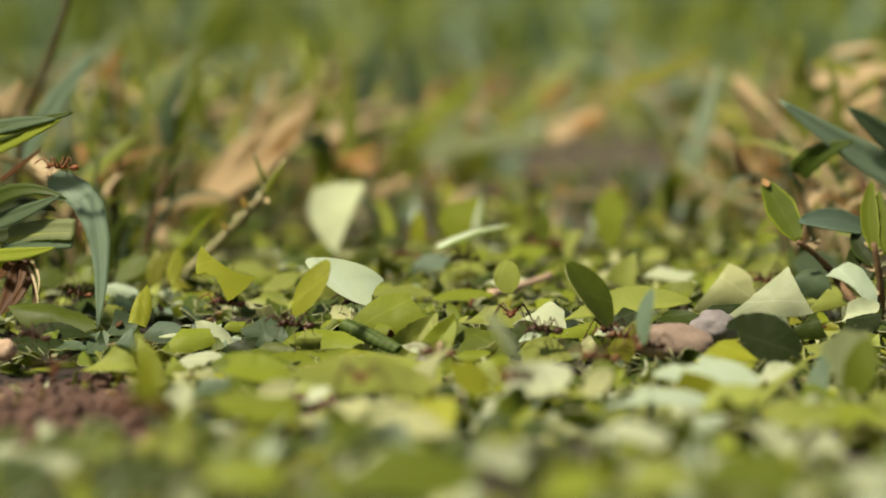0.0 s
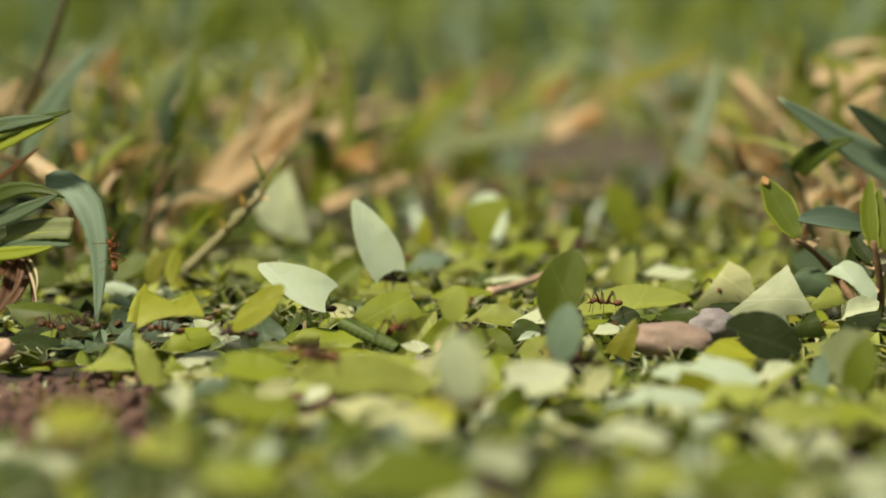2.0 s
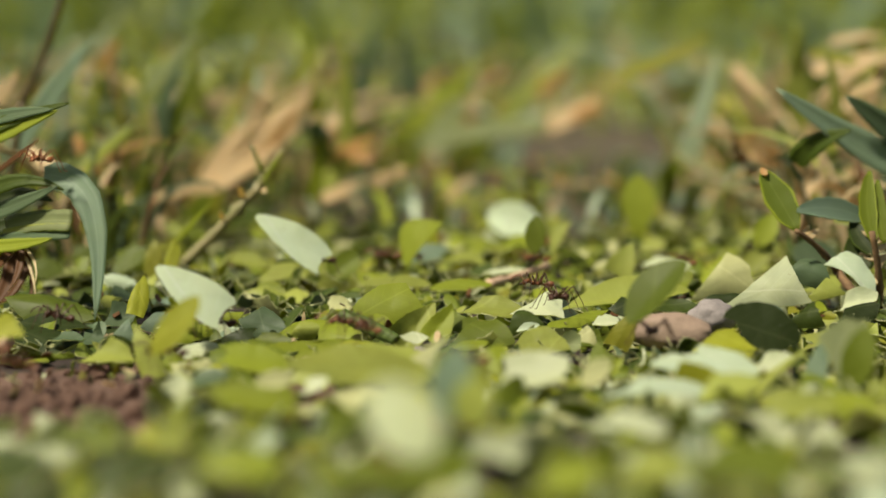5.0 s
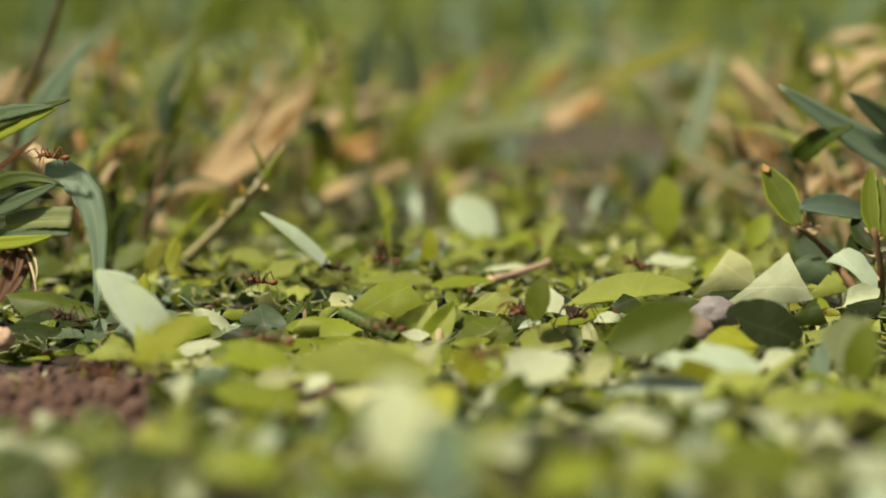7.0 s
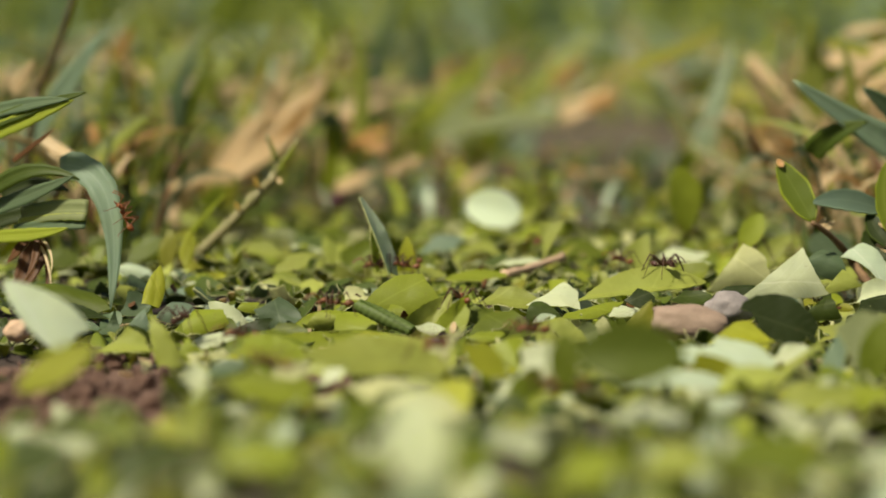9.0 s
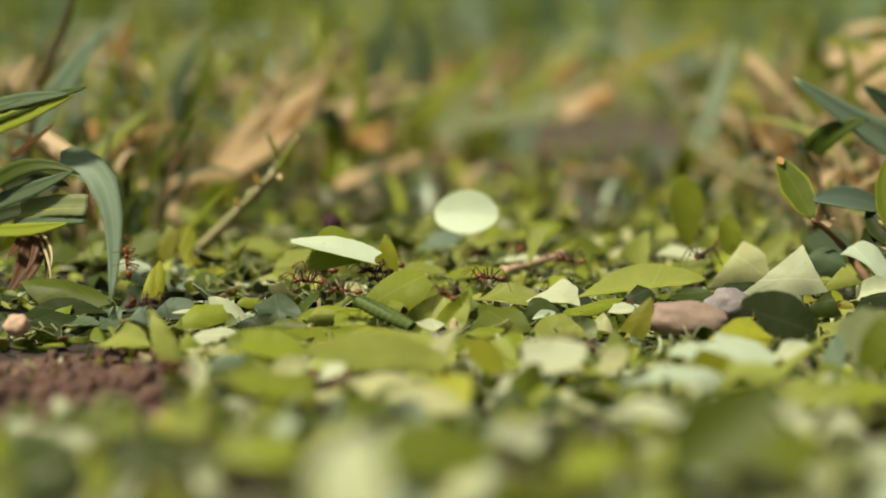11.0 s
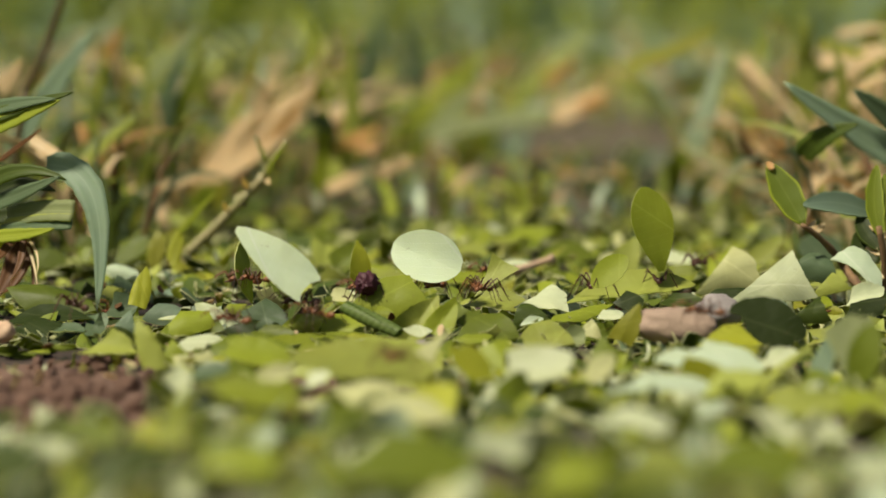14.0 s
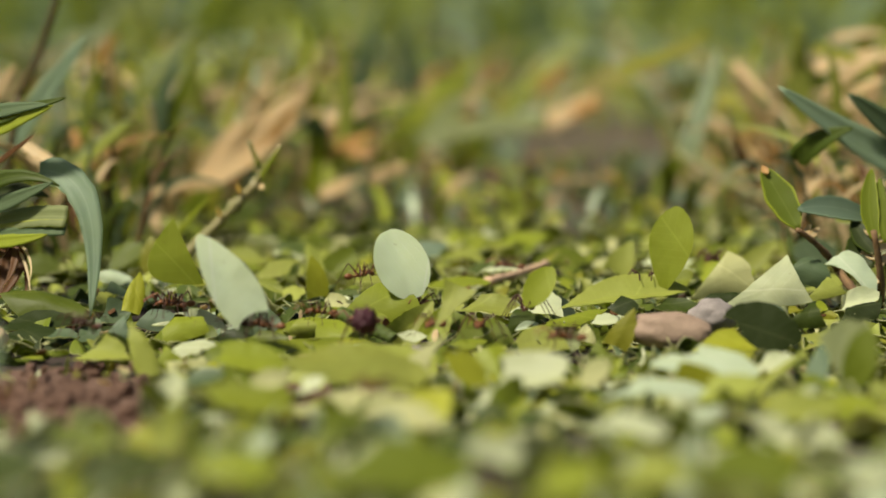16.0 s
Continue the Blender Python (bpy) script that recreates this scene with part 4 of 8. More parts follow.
blade(plant, "blade", "light", (98.7, 645.3, 15.4), (102.5, 641.1, 34.7), (98.9, 639.8, 53.6), 7.0, "blade")
blade(plant, "blade", "green", (65, 643.5, 0.5), (61.2, 638.8, 11), (67.3, 636.3, 15.9), 6.0, "leaf")
blade(plant, "blade", "straw", (85.8, 644.8, 10.6), (96.2, 640.2, 25.2), (93.3, 638.2, 36.3), 4.0, "blade", label="dry straw-coloured blade")
blade(plant, "blade", "straw", (98.7, 644.8, 10.6), (110.4, 640.8, 31.5), (122.6, 638.4, 37.9), 4.0, "blade", label="dry straw-coloured blade")
blade(plant, "blade", "olive", (114.7, 644.8, 10.6), (110.4, 641.5, 39.4), (122.6, 639.8, 53.6), 6.0, "blade")
blade(plant, "blade", "straw", (109.9, 643.8, 0.5), (113.6, 639.4, 17.3), (117.8, 637.6, 30), 3.5, "blade", label="dry straw-coloured blade")
blade(plant, "blade", "straw", (78.6, 613.0, 42.2), (83.5, 610.0, 36.3), (88.4, 607.0, 31.6), 2.4, "blade", label="dry straw-coloured blade")
blade(plant, "blade", "olive", (59.6, 653.0, 41.4), (68.9, 650.0, 44.7), (74.9, 647.0, 51.1), 1.8, "blade")
blade(plant, "blade", "light", (101.5, 643.0, 33.8), (97.7, 640.0, 43.3), (101.0, 637.0, 52.7), 4.8, "blade")
blade(plant, "blade", "straw", (96.4, 593.0, 41.2), (104.6, 590.0, 42.7), (113.8, 587.0, 47.1), 3.2, "blade", label="dry straw-coloured blade")
blade(plant, "blade", "straw", (109.2, 643.0, 48.0), (118.0, 640.0, 50.8), (123.4, 637.0, 49.6), 2.2, "blade", label="dry straw-coloured blade")
blade(plant, "blade", "straw", (96.4, 543.0, 35.6), (99.8, 540.0, 38.4), (104.2, 537.0, 39.8), 2.1, "blade", label="dry straw-coloured blade")
blade(plant, "blade", "olive", (94.7, 583.0, 46.4), (102.8, 580.0, 45.0), (110.8, 577.0, 40.1), 2.6, "blade")

plant = root("grass_tuft", 86.6, 447, 0, "grass tuft with a broad blue-green blade", "grass tuft")
blade(plant, "blade", "blue", (101.3, 454.8, 19.9), (79.9, 449.9, 30.9), (65.8, 447.8, 40.8), 6.0, "blade")
blade(plant, "blade", "dark", (70.8, 455.4, 25.7), (72.6, 449.8, 30.5), (80.5, 447, 32.7), 4.6, "blade")
blade(plant, "blade", "dusk", (96.8, 455.5, 26.6), (86.6, 450.2, 34.7), (79.4, 447.6, 39.3), 5.0, "blade")
blade(plant, "blade", "light", (92.3, 454.1, 12), (83.2, 448.4, 15.9), (77.1, 445.3, 15), 3.6, "leaf")

plant = root("dry_grass", 93.2, 537.6, 0, "tangle of thin dry straw and rusty grass stems", "grass tuft")
blade(plant, "blade", "rust", (90.1, 551.6, 1.7), (95.3, 551, 16.8), (93.5, 550.7, 34.6), 1.8, "blade", label="brown withered blade")
blade(plant, "blade", "straw", (101, 543.2, 0.5), (94.5, 538.9, 16.3), (84.7, 536.4, 21.8), 1.6, "blade", label="dry straw-coloured blade")
blade(plant, "blade", "straw", (92.9, 543.5, 1.1), (99.9, 538.8, 15), (107.3, 536.9, 27.1), 2.0, "blade", label="dry straw-coloured blade")
blade(plant, "blade", "rust", (109.3, 551.2, 0.5), (103.5, 550.9, 15.5), (94.9, 549.8, 25.1), 2.0, "blade", label="brown withered blade")
blade(plant, "blade", "straw", (87.5, 544.1, 7.8), (82.5, 539.1, 19), (87.3, 537.3, 31.1), 1.6, "blade", label="dry straw-coloured blade")
blade(plant, "blade", "straw", (105, 543.3, 0.5), (95.9, 539.4, 21.6), (88.7, 537.8, 36.4), 1.6, "blade", label="dry straw-coloured blade")
blade(plant, "blade", "straw", (96.9, 543.3, 0.5), (101.2, 539.9, 27), (95.3, 538.3, 41.7), 2.2, "blade", label="dry straw-coloured blade")
blade(plant, "blade", "straw", (83.4, 544.6, 13.2), (91.8, 539, 17.6), (103.3, 536.1, 19.2), 2.2, "blade", label="dry straw-coloured blade")
blade(plant, "blade", "rust", (87.4, 553, 16.7), (93.9, 551.4, 20.9), (104.5, 549.4, 21), 2.4, "blade", label="brown withered blade")
blade(plant, "blade", "straw", (99.6, 545.4, 21.3), (101.2, 541.1, 40.3), (108.6, 539.1, 51), 3.0, "blade", label="dry straw-coloured blade")
blade(plant, "blade", "straw", (91.5, 546.6, 34.8), (97.2, 541.5, 44.3), (106, 538.6, 45.7), 3.0, "blade", label="dry straw-coloured blade")
blade(plant, "blade", "light", (92.9, 545, 17.2), (95.9, 540.6, 35), (90, 539, 49.7), 3.0, "blade")
blade(plant, "blade", "rust", (76.4, 553, 16.7), (72, 551.4, 20.9), (70.4, 550, 27.8), 2.4, "blade", label="brown withered blade")

plant = root("seedling", 80.3, 416.6, 0, "small seedling with oval green leaves and a brown stem", "seedling")
stalk(plant, "stem", BARK, (74.1, 423.5, 7.4), (69.4, 418.1, 13.2), (64.9, 415.3, 15.7), 0.62, 0.42)
stalk(plant, "stem", BARK, (81.5, 422.5, 0.5), (81.4, 417.4, 5.9), (78.8, 415.3, 15.5), 0.8, 0.5)
stalk(plant, "stem", BARK, (74.1, 423.5, 7.4), (75.6, 418.2, 3.9), (79.8, 416.9, 1.1), 0.7, 0.8)
blade(plant, "leaf", "moss", (65.6, 418.3, 15.7), (63, 419.8, 21), (59.7, 423.3, 26.4), 5.6, "leaf")
blade(plant, "dry_tip", "amber", (60.4, 422.0, 25.5), (60.0, 422.6, 26.1), (59.5, 423.2, 26.8), 1.3, "leaf")
blade(plant, "leaf", "steel", (65.6, 418.6, 19.2), (72.6, 419.8, 21), (80, 422.4, 16.8), 4.2, "leaf")
blade(plant, "leaf", "green", (80, 418.1, 13.2), (77.9, 419.6, 19.3), (79.8, 423.3, 26.2), 3.4, "leaf")
blade(plant, "leaf", "green", (81.8, 418.1, 13.2), (80.6, 419.5, 18.3), (81.2, 423.1, 24.5), 3.0, "leaf")
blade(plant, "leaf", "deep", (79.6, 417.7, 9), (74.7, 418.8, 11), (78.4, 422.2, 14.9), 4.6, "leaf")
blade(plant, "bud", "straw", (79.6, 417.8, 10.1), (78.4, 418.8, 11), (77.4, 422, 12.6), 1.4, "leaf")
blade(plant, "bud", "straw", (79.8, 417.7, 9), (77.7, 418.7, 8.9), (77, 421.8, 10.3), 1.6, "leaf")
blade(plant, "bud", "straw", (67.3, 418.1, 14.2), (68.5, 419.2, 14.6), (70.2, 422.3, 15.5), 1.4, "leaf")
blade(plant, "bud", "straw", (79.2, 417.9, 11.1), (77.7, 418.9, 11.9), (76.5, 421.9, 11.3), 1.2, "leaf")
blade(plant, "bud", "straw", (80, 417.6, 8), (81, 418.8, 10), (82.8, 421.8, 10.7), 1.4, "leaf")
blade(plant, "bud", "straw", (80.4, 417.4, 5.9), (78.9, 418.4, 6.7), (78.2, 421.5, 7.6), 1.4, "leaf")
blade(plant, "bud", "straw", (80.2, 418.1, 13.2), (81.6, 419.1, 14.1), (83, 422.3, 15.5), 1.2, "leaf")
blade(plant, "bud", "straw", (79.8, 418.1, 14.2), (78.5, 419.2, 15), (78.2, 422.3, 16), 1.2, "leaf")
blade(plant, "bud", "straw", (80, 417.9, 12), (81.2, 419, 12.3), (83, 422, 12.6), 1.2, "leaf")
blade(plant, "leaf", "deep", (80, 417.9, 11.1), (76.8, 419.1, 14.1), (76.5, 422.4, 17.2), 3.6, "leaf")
blade(plant, "bud", "straw", (79.6, 417.8, 10.7), (78.9, 419, 12.6), (78.2, 422.1, 13.9), 1.2, "leaf")
blade(plant, "bud", "straw", (66.7, 418.2, 14.4), (67.2, 419.2, 15.2), (68.5, 422.3, 16), 1.1, "leaf")


# ---- stones, twig, soil ----
ob = new("stone", lump_mesh("stone", 7.6, 3.6, 3.1, PINK_STONE, 0.10, 3))
ob.matrix_world = place(38.0, 375.2, 2.7, 0, 6, 0)
tagged(ob, "smooth pinkish-tan pebble among leaf pieces", "stone", "small stones")
ob = new("stone", lump_mesh("stone", 4.2, 3.0, 2.9, GREY_STONE, 0.12, 8))
ob.matrix_world = place(46.8, 390.0, 3.2, 0, 8, 20)
tagged(ob, "rough grey pebble beside a pink one", "stone", "small stones")
ob = new("stone", lump_mesh("stone", 2.1, 1.7, 1.8, TWIG, 0.10, 5))
ob.matrix_world = place(-72.6, 373.7, 1.6, 0, 0, 0)
tagged(ob, "small tan pebble on bare soil", "stone", "small stones")
ob = new("stone", lump_mesh("stone", 2.0, 1.6, 1.5, GREY_STONE, 0.10, 15))
ob.matrix_world = place(-3.7, 356.3, 1.4, 0, 0, 0)
tagged(ob, "small grey bead-like stone", "stone", "small stones")
plant = root("twig", 9.3, 442.4, 2.9, "short tan dry twig lying on leaf pieces", "twig")
stalk(plant, "stick", TWIG, (9.3, 442.4, 2.9), (14.7, 450.5, 3.3), (21.6, 460.7, 4.5), 0.75, 0.65, knots=0.5)


def rolled_leaf(x, y, z, rx, ry, rz, L, r):
    """A cut leaf rolled up on itself: a spiral sheet, ribbed by its side veins."""
    verts, faces = [], []
    n, m = 44, 40
    for i in range(n + 1):
        s = i / n
        w = (0.62 + 0.38 * math.sin(math.pi * (0.15 + 0.75 * s))) * (1 + 0.045 * math.sin(2 * math.pi * 9 * s + 3 * s * s))
        for j in range(m + 1):
            a = 2 * math.pi * 1.6 * j / m - 1.9 + 0.8 * s
            k = r * w * (1.0 - 0.30 * (1 - j / m))
            verts.append(Vector(((s - 0.5) * L + 0.35 * math.sin(a), k * math.cos(a), k * math.sin(a))))
    row = m + 1
    faces = [(i * row + j, (i + 1) * row + j, (i + 1) * row + j + 1, i * row + j + 1) for i in range(n) for j in range(m)]
    ob = new("rolled_leaf", as_mesh("rolled_leaf", (verts, faces, [0] * len(faces), [(v.x, v.y * 2) for v in verts]), (ROLLED,)))
    ob.matrix_world = place(x, y, z, rx, ry, rz)
    tagged(ob, "green leaf piece rolled into a ribbed tube", "rolled leaf")


rolled_leaf(-12.3, 382.4, 2.6, 0, 18, -33.6, 12.0, 1.45)


def build_clods():
    rng = random.Random(3)
    bm = bmesh.new()
    for k in range(420):
        if k < 300:
            x, y = rng.gauss(-60.0, 11.5), rng.gauss(333.0, 20.0)
        elif k < 370:
            x, y = rng.gauss(-19.2, 3.3), rng.gauss(346.6, 10.7)
        else:
            x, y = rng.uniform(-70, 70), rng.uniform(300, 480)
        r = rng.uniform(0.25, 1.5) ** 1.2
        base = len(bm.verts)
        bmesh.ops.create_icosphere(bm, subdivisions=1, radius=1, matrix=Matrix.LocRotScale(
            Vector((x, y, height(x, y) + r * 0.5)) * MM, Euler((rng.uniform(0, 3), rng.uniform(0, 3), 0)),
            Vector((r * rng.uniform(0.8, 1.5), r * rng.uniform(0.8, 1.4), r * rng.uniform(0.6, 1.0))) * MM))
    for v in bm.verts:
        v.co += noise.noise_vector(v.co * 900) * 0.00025
    me = bpy.data.meshes.new("soil_crumbs")
    bm.to_mesh(me), bm.free()
    me.materials.append(SOIL)
    tagged(new("soil_crumbs", me), "loose crumbs of reddish-brown soil", "soil", kind="stuff")


build_clods()

# ---- leaf pieces ----
# very dark oval: its face turned from the sun, shade put into the colour
leaf_piece(52.7, 370.9, 4, 68.4, 17.9, -1.8, 13.0, 8.1, "oval", "deep", 0.04, -0.02, 0.08, 0.00)
leaf_piece(30.3, 373.8, 3.4, 61, -65.4, 11.9, 7.3, 4.5, "tip", "olive", 0.19, 0.22, 0.08, -0.30)
leaf_piece(39.2, 336.0, 2.7, 26.4, 3, -0.3, 16.0, 8.0, "oval", "frost", 0.07, 0.14, 0.12, 0.00)
leaf_piece(45.6, 366.0, 1.9, 30.0, -1.7, 2.9, 10.9, 5.4, "hump", "yellow", 0.12, 0.20, 0.13, 0.10, bitten=False)
leaf_piece(51.1, 345.7, 1.9, 55.3, -5, 0.5, 6.7, 3.4, "cut", "pale", 0.13, 0.15, 0.10, 0.00)
leaf_piece(59.3, 321.0, 6.0, 55.1, -73.1, 18.2, 9.7, 4.7, "oval", "green", 0.21, 0.21, 0.10, 0.00)
leaf_piece(78.4, 476.6, 5.1, 68.6, 6, -0.6, 9.3, 6.7, "round", "dusk", 0.09, -0.00, 0.08, 0.00)
leaf_piece(73.3, 435.8, 3.4, 32.8, -8, 0.8, 9.1, 4.6, "cut", "light", 0.18, -0.04, 0.06, 0.00)
leaf_piece(-11.8, 328.3, 3.4, 23.1, 4, -0.4, 21.4, 10.7, "oval", "light", 0.09, 0.02, 0.13, 0.00)
leaf_piece(-1.3, 334.5, 4.5, 65.3, -51.7, 6.9, 8.4, 5.2, "tip", "cream", 0.06, 0.02, 0.08, 0.00)
leaf_piece(3.9, 326.9, 4.1, 66.8, 41.8, -4.8, 7.8, 4.3, "oval", "yellow", 0.05, 0.21, 0.07, 0.00)
leaf_piece(11.7, 319.0, 4.1, 37.7, -13.9, 1.3, 14.0, 7.0, "cut", "pale", 0.01, 0.23, 0.11, 0.00)
leaf_piece(21.9, 323.7, 3.6, 67.2, -37.8, 4.2, 6.2, 3.4, "oval", "cream", 0.22, 0.07, 0.13, 0.00)
leaf_piece(-28.8, 344.5, 2.6, 37.5, 9, -0.9, 11.6, 5.8, "oval", "fresh", 0.12, 0.19, 0.13, 0.00)
leaf_piece(-62.8, 442.1, 3.4, 48.9, 10, -1, 7.1, 3.5, "oval", "frost", 0.18, 0.00, 0.13, 0.00)
# darkened to moss for the shadow beneath the left tuft
leaf_piece(-65, 470.5, 4.8, 43.4, -29.9, 3.1, 9.8, 4.9, "cut", "moss", 0.04, -0.01, 0.10, 0.00)
leaf_piece(-54.6, 464.5, 5.8, 49.6, -76.9, 23.9, 7.9, 2.4, "cut", "yellow", 0.07, 0.11, 0.13, 0.00)
leaf_piece(-58.8, 468.3, 5.4, 58.6, -69.3, 14.5, 7.2, 3.6, "tip", "olive", 0.16, -0.05, 0.08, 0.00)
leaf_piece(47.5, 475.3, 3.3, 24.9, 2, -0.2, 11.3, 5.6, "cut", "pale", 0.11, -0.03, 0.08, 0.00)
# tuft shadow put into this piece's colour as well
leaf_piece(-80.6, 462.7, 4, 68.7, 0, 0, 7.4, 4.3, "round", "moss", 0.19, 0.06, 0.12, 0.00)
leaf_piece(22.5, 275.4, 4.4, 23.6, 3, -0.3, 11.4, 5.7, "cut", "pale", 0.22, 0.14, 0.11, 0.00)
leaf_piece(-4.5, 285.0, 4.1, 31, 0, 0, 11.1, 5.5, "shard", "cream", 0.13, 0.04, 0.13, 0.00)
leaf_piece(6.0, 250.7, 6.3, 68.7, 0, 0, 7.3, 4.0, "cut", "pale", 0.10, 0.22, 0.08, 0.00)
leaf_piece(31.0, 312.4, 2.5, 9.4, 2, -0.2, 18.4, 9.2, "cut", "frost", 0.19, 0.19, 0.11, 0.00)
leaf_piece(45.1, 237.1, 6.7, 68.7, 0, 0, 5.9, 3.2, "cut", "pale", 0.10, -0.01, 0.12, 0.00)
leaf_piece(-29.9, 262.0, 7.7, 64.7, -54.6, 7.6, 8.6, 5.2, "shard", "light", 0.08, 0.15, 0.07, 0.00)
leaf_piece(-42.6, 265.7, 5.1, 55.8, 0, 0, 7.0, 3.5, "cut", "green", 0.02, -0.01, 0.12, 0.00)
leaf_piece(-31.8, 267.2, 5.2, 68.6, -10, 1, 6.1, 3.2, "shard", "light", 0.04, 0.22, 0.09, 0.00)
leaf_piece(-3.8, 236.4, 7.4, 33.1, 0, 0, 16.0, 8.0, "cut", "green", 0.13, 0.06, 0.11, 0.00)
leaf_piece(-44.0, 235.3, 7.7, 68.6, -10, 1, 7.7, 5.0, "shard", "dark", 0.02, 0.07, 0.13, 0.00)
leaf_piece(-32.7, 239.7, 6.9, 43.1, 10, -1, 9.7, 4.8, "cut", "dark", 0.04, 0.15, 0.09, 0.00)
leaf_piece(31.9, 237.0, 7.4, 41.3, 0, 0, 13.1, 6.6, "cut", "green", 0.07, -0.04, 0.06, 0.00)
leaf_piece(21.8, 236.6, 6.8, 43.2, 0, 0, 9.5, 4.8, "cut", "light", 0.21, 0.20, 0.12, 0.00)
leaf_piece(-25.1, 300.0, 4.0, 35.1, 6, -0.6, 12.0, 6.0, "shard", "fresh", 0.18, 0.24, 0.07, 0.00)
leaf_piece(-23.8, 323.3, 2.8, 68.6, -10, 1, 5.7, 3.0, "oval", "cream", 0.21, 0.18, 0.14, 0.00)
leaf_piece(-35.9, 307.2, 4.2, 58.6, -69.3, 14.5, 4.9, 3.5, "cut", "pale", 0.03, 0.15, 0.11, 0.00)
leaf_piece(-12.5, 271.2, 5.5, 68.6, -10, 1, 7.4, 4.2, "cut", "green", 0.16, 0.14, 0.13, 0.00)
leaf_piece(12.5, 231.4, 7.2, 47.7, -10, 1, 8.7, 4.4, "cut", "fresh", 0.07, 0.23, 0.09, 0.00)
leaf_piece(-21.7, 236.6, 6.8, 36.4, -5, 0.5, 10.7, 5.3, "cut", "fresh", 0.13, 0.22, 0.12, 0.00)
leaf_piece(-9.3, 445.3, 2.8, 10.7, 0, 0, 14.4, 7.2, "oval", "light", 0.09, 0.07, 0.13, 0.00)
leaf_piece(3.9, 438.9, 2.9, 15.9, -3, 0.3, 12.0, 6.0, "oval", "fresh", 0.06, 0.07, 0.06, 0.00)
leaf_piece(-32.3, 456.5, 3.8, 36.3, -10, 1, 10.2, 5.1, "cut", "light", 0.09, -0.04, 0.10, 0.00)
leaf_piece(-41.2, 480.5, 3.5, 35.1, 8, -0.8, 9.6, 4.8, "oval", "light", 0.10, 0.24, 0.11, 0.00)
# moss instead of a light tint: painted shade under the tuft
leaf_piece(-78, 493.9, 3.4, 26.8, -5, 0.5, 11.1, 5.5, "cut", "moss", 0.08, 0.19, 0.13, 0.00)
leaf_piece(-2.9, 489, 3.9, 36.3, -10, 1, 11.0, 5.5, "cut", "blue", 0.17, 0.10, 0.11, 0.00)
leaf_piece(5.6, 488.4, 2.7, 25.9, 6, -0.6, 12.2, 6.1, "half", "light", 0.10, 0.13, 0.07, 0.00)
leaf_piece(26.4, 490.1, 2.6, 27.7, 0, 0, 13.4, 6.7, "half", "green", 0.20, -0.03, 0.07, 0.00)
leaf_piece(18.8, 517.7, 3.6, 25.9, -4, 0.4, 12.9, 6.4, "cut", "fresh", 0.01, 0.07, 0.11, 0.00)
leaf_piece(37.4, 460, 5.7, 63.4, -59.6, 9.3, 8.0, 6.0, "tip", "light", 0.14, 0.16, 0.10, 0.00)
leaf_piece(44.1, 435.5, 3.9, 43.6, -10, 1, 9.8, 4.9, "cut", "fresh", 0.00, 0.02, 0.12, 0.00)
leaf_piece(67.4, 477.6, 5, 67, -39.8, 4.5, 8.3, 4.2, "tip", "light", 0.05, 0.23, 0.07, 0.00)
leaf_piece(39.3, 309.7, 3.4, 29.4, -10, 1, 10.9, 5.4, "cut", "light", 0.15, 0.17, 0.10, 0.00)
leaf_piece(46.4, 291.1, 4.2, 44.9, 5, -0.5, 9.5, 4.8, "shard", "light", 0.11, -0.00, 0.13, 0.00)
leaf_piece(-11.2, 308.4, 2.8, 22.1, -4, 0.4, 10.1, 5.0, "shard", "cream", 0.06, 0.07, 0.11, 0.00)
leaf_piece(-18.0, 319.5, 2.6, 47.4, -19.9, 2, 4.8, 2.4, "cut", "pale", 0.19, 0.05, 0.09, 0.00)
leaf_piece(-30.2, 331.1, 1.6, 29.1, 6, -0.6, 10.0, 5.0, "half", "green", 0.09, -0.04, 0.13, 0.00)
# dark piece in place of the shadow below the big light leaf's front edge
leaf_piece(-7.8, 329.2, 1.9, 20.7, -6, 0.6, 8.2, 4.1, "cut", "deep", 0.00, 0.24, 0.07, 0.00)
leaf_piece(-34.3, 327.3, 2.2, 29.8, -10, 1, 7.4, 3.7, "cut", "dusk", 0.10, 0.24, 0.09, 0.00)

leaf_piece(-69.2, 402.0, 3.2, 38.9, 10.3, -12.6, 17.3, 7.8, "lens", "moss", 0.10, -0.48, 0.13, 0.00, bitten=False)
# next two: deep colour paints the blackness under the leaf above
leaf_piece(-69.1, 397.0, 0.9, 25.8, -3.2, 6.6, 16.3, 6.1, "half", "deep", 0.10, 0.10, 0.13, 0.00, bitten=False)
leaf_piece(-68.5, 389.0, -0.8, 25.3, 6.3, -13.1, 13.8, 6.9, "cut", "deep", 0.10, -0.20, 0.13, 0.20, bitten=False)
leaf_piece(-63.9, 386.0, 0.1, 13.9, 2.0, -8.1, 6.0, 3.7, "cut", "dusk", 0.10, 0.28, 0.13, 0.00, bitten=False)
leaf_piece(-59.8, 391.0, 0.4, 66.0, -0.0, 0.0, 5.4, 5.1, "tri", "dusk", 0.21, 0.44, 0.13, 0.30, bitten=False)
leaf_piece(-54.8, 389.0, 0.8, 66.0, -0.0, 0.0, 6.4, 5.4, "tri", "blue", 0.19, -0.57, 0.13, 0.20, bitten=False)
leaf_piece(-53.6, 364.0, 1.0, 50.0, -0.0, 0.0, 9.4, 4.9, "fan", "light", 0.12, 0.15, 0.13, 0.10, bitten=False)
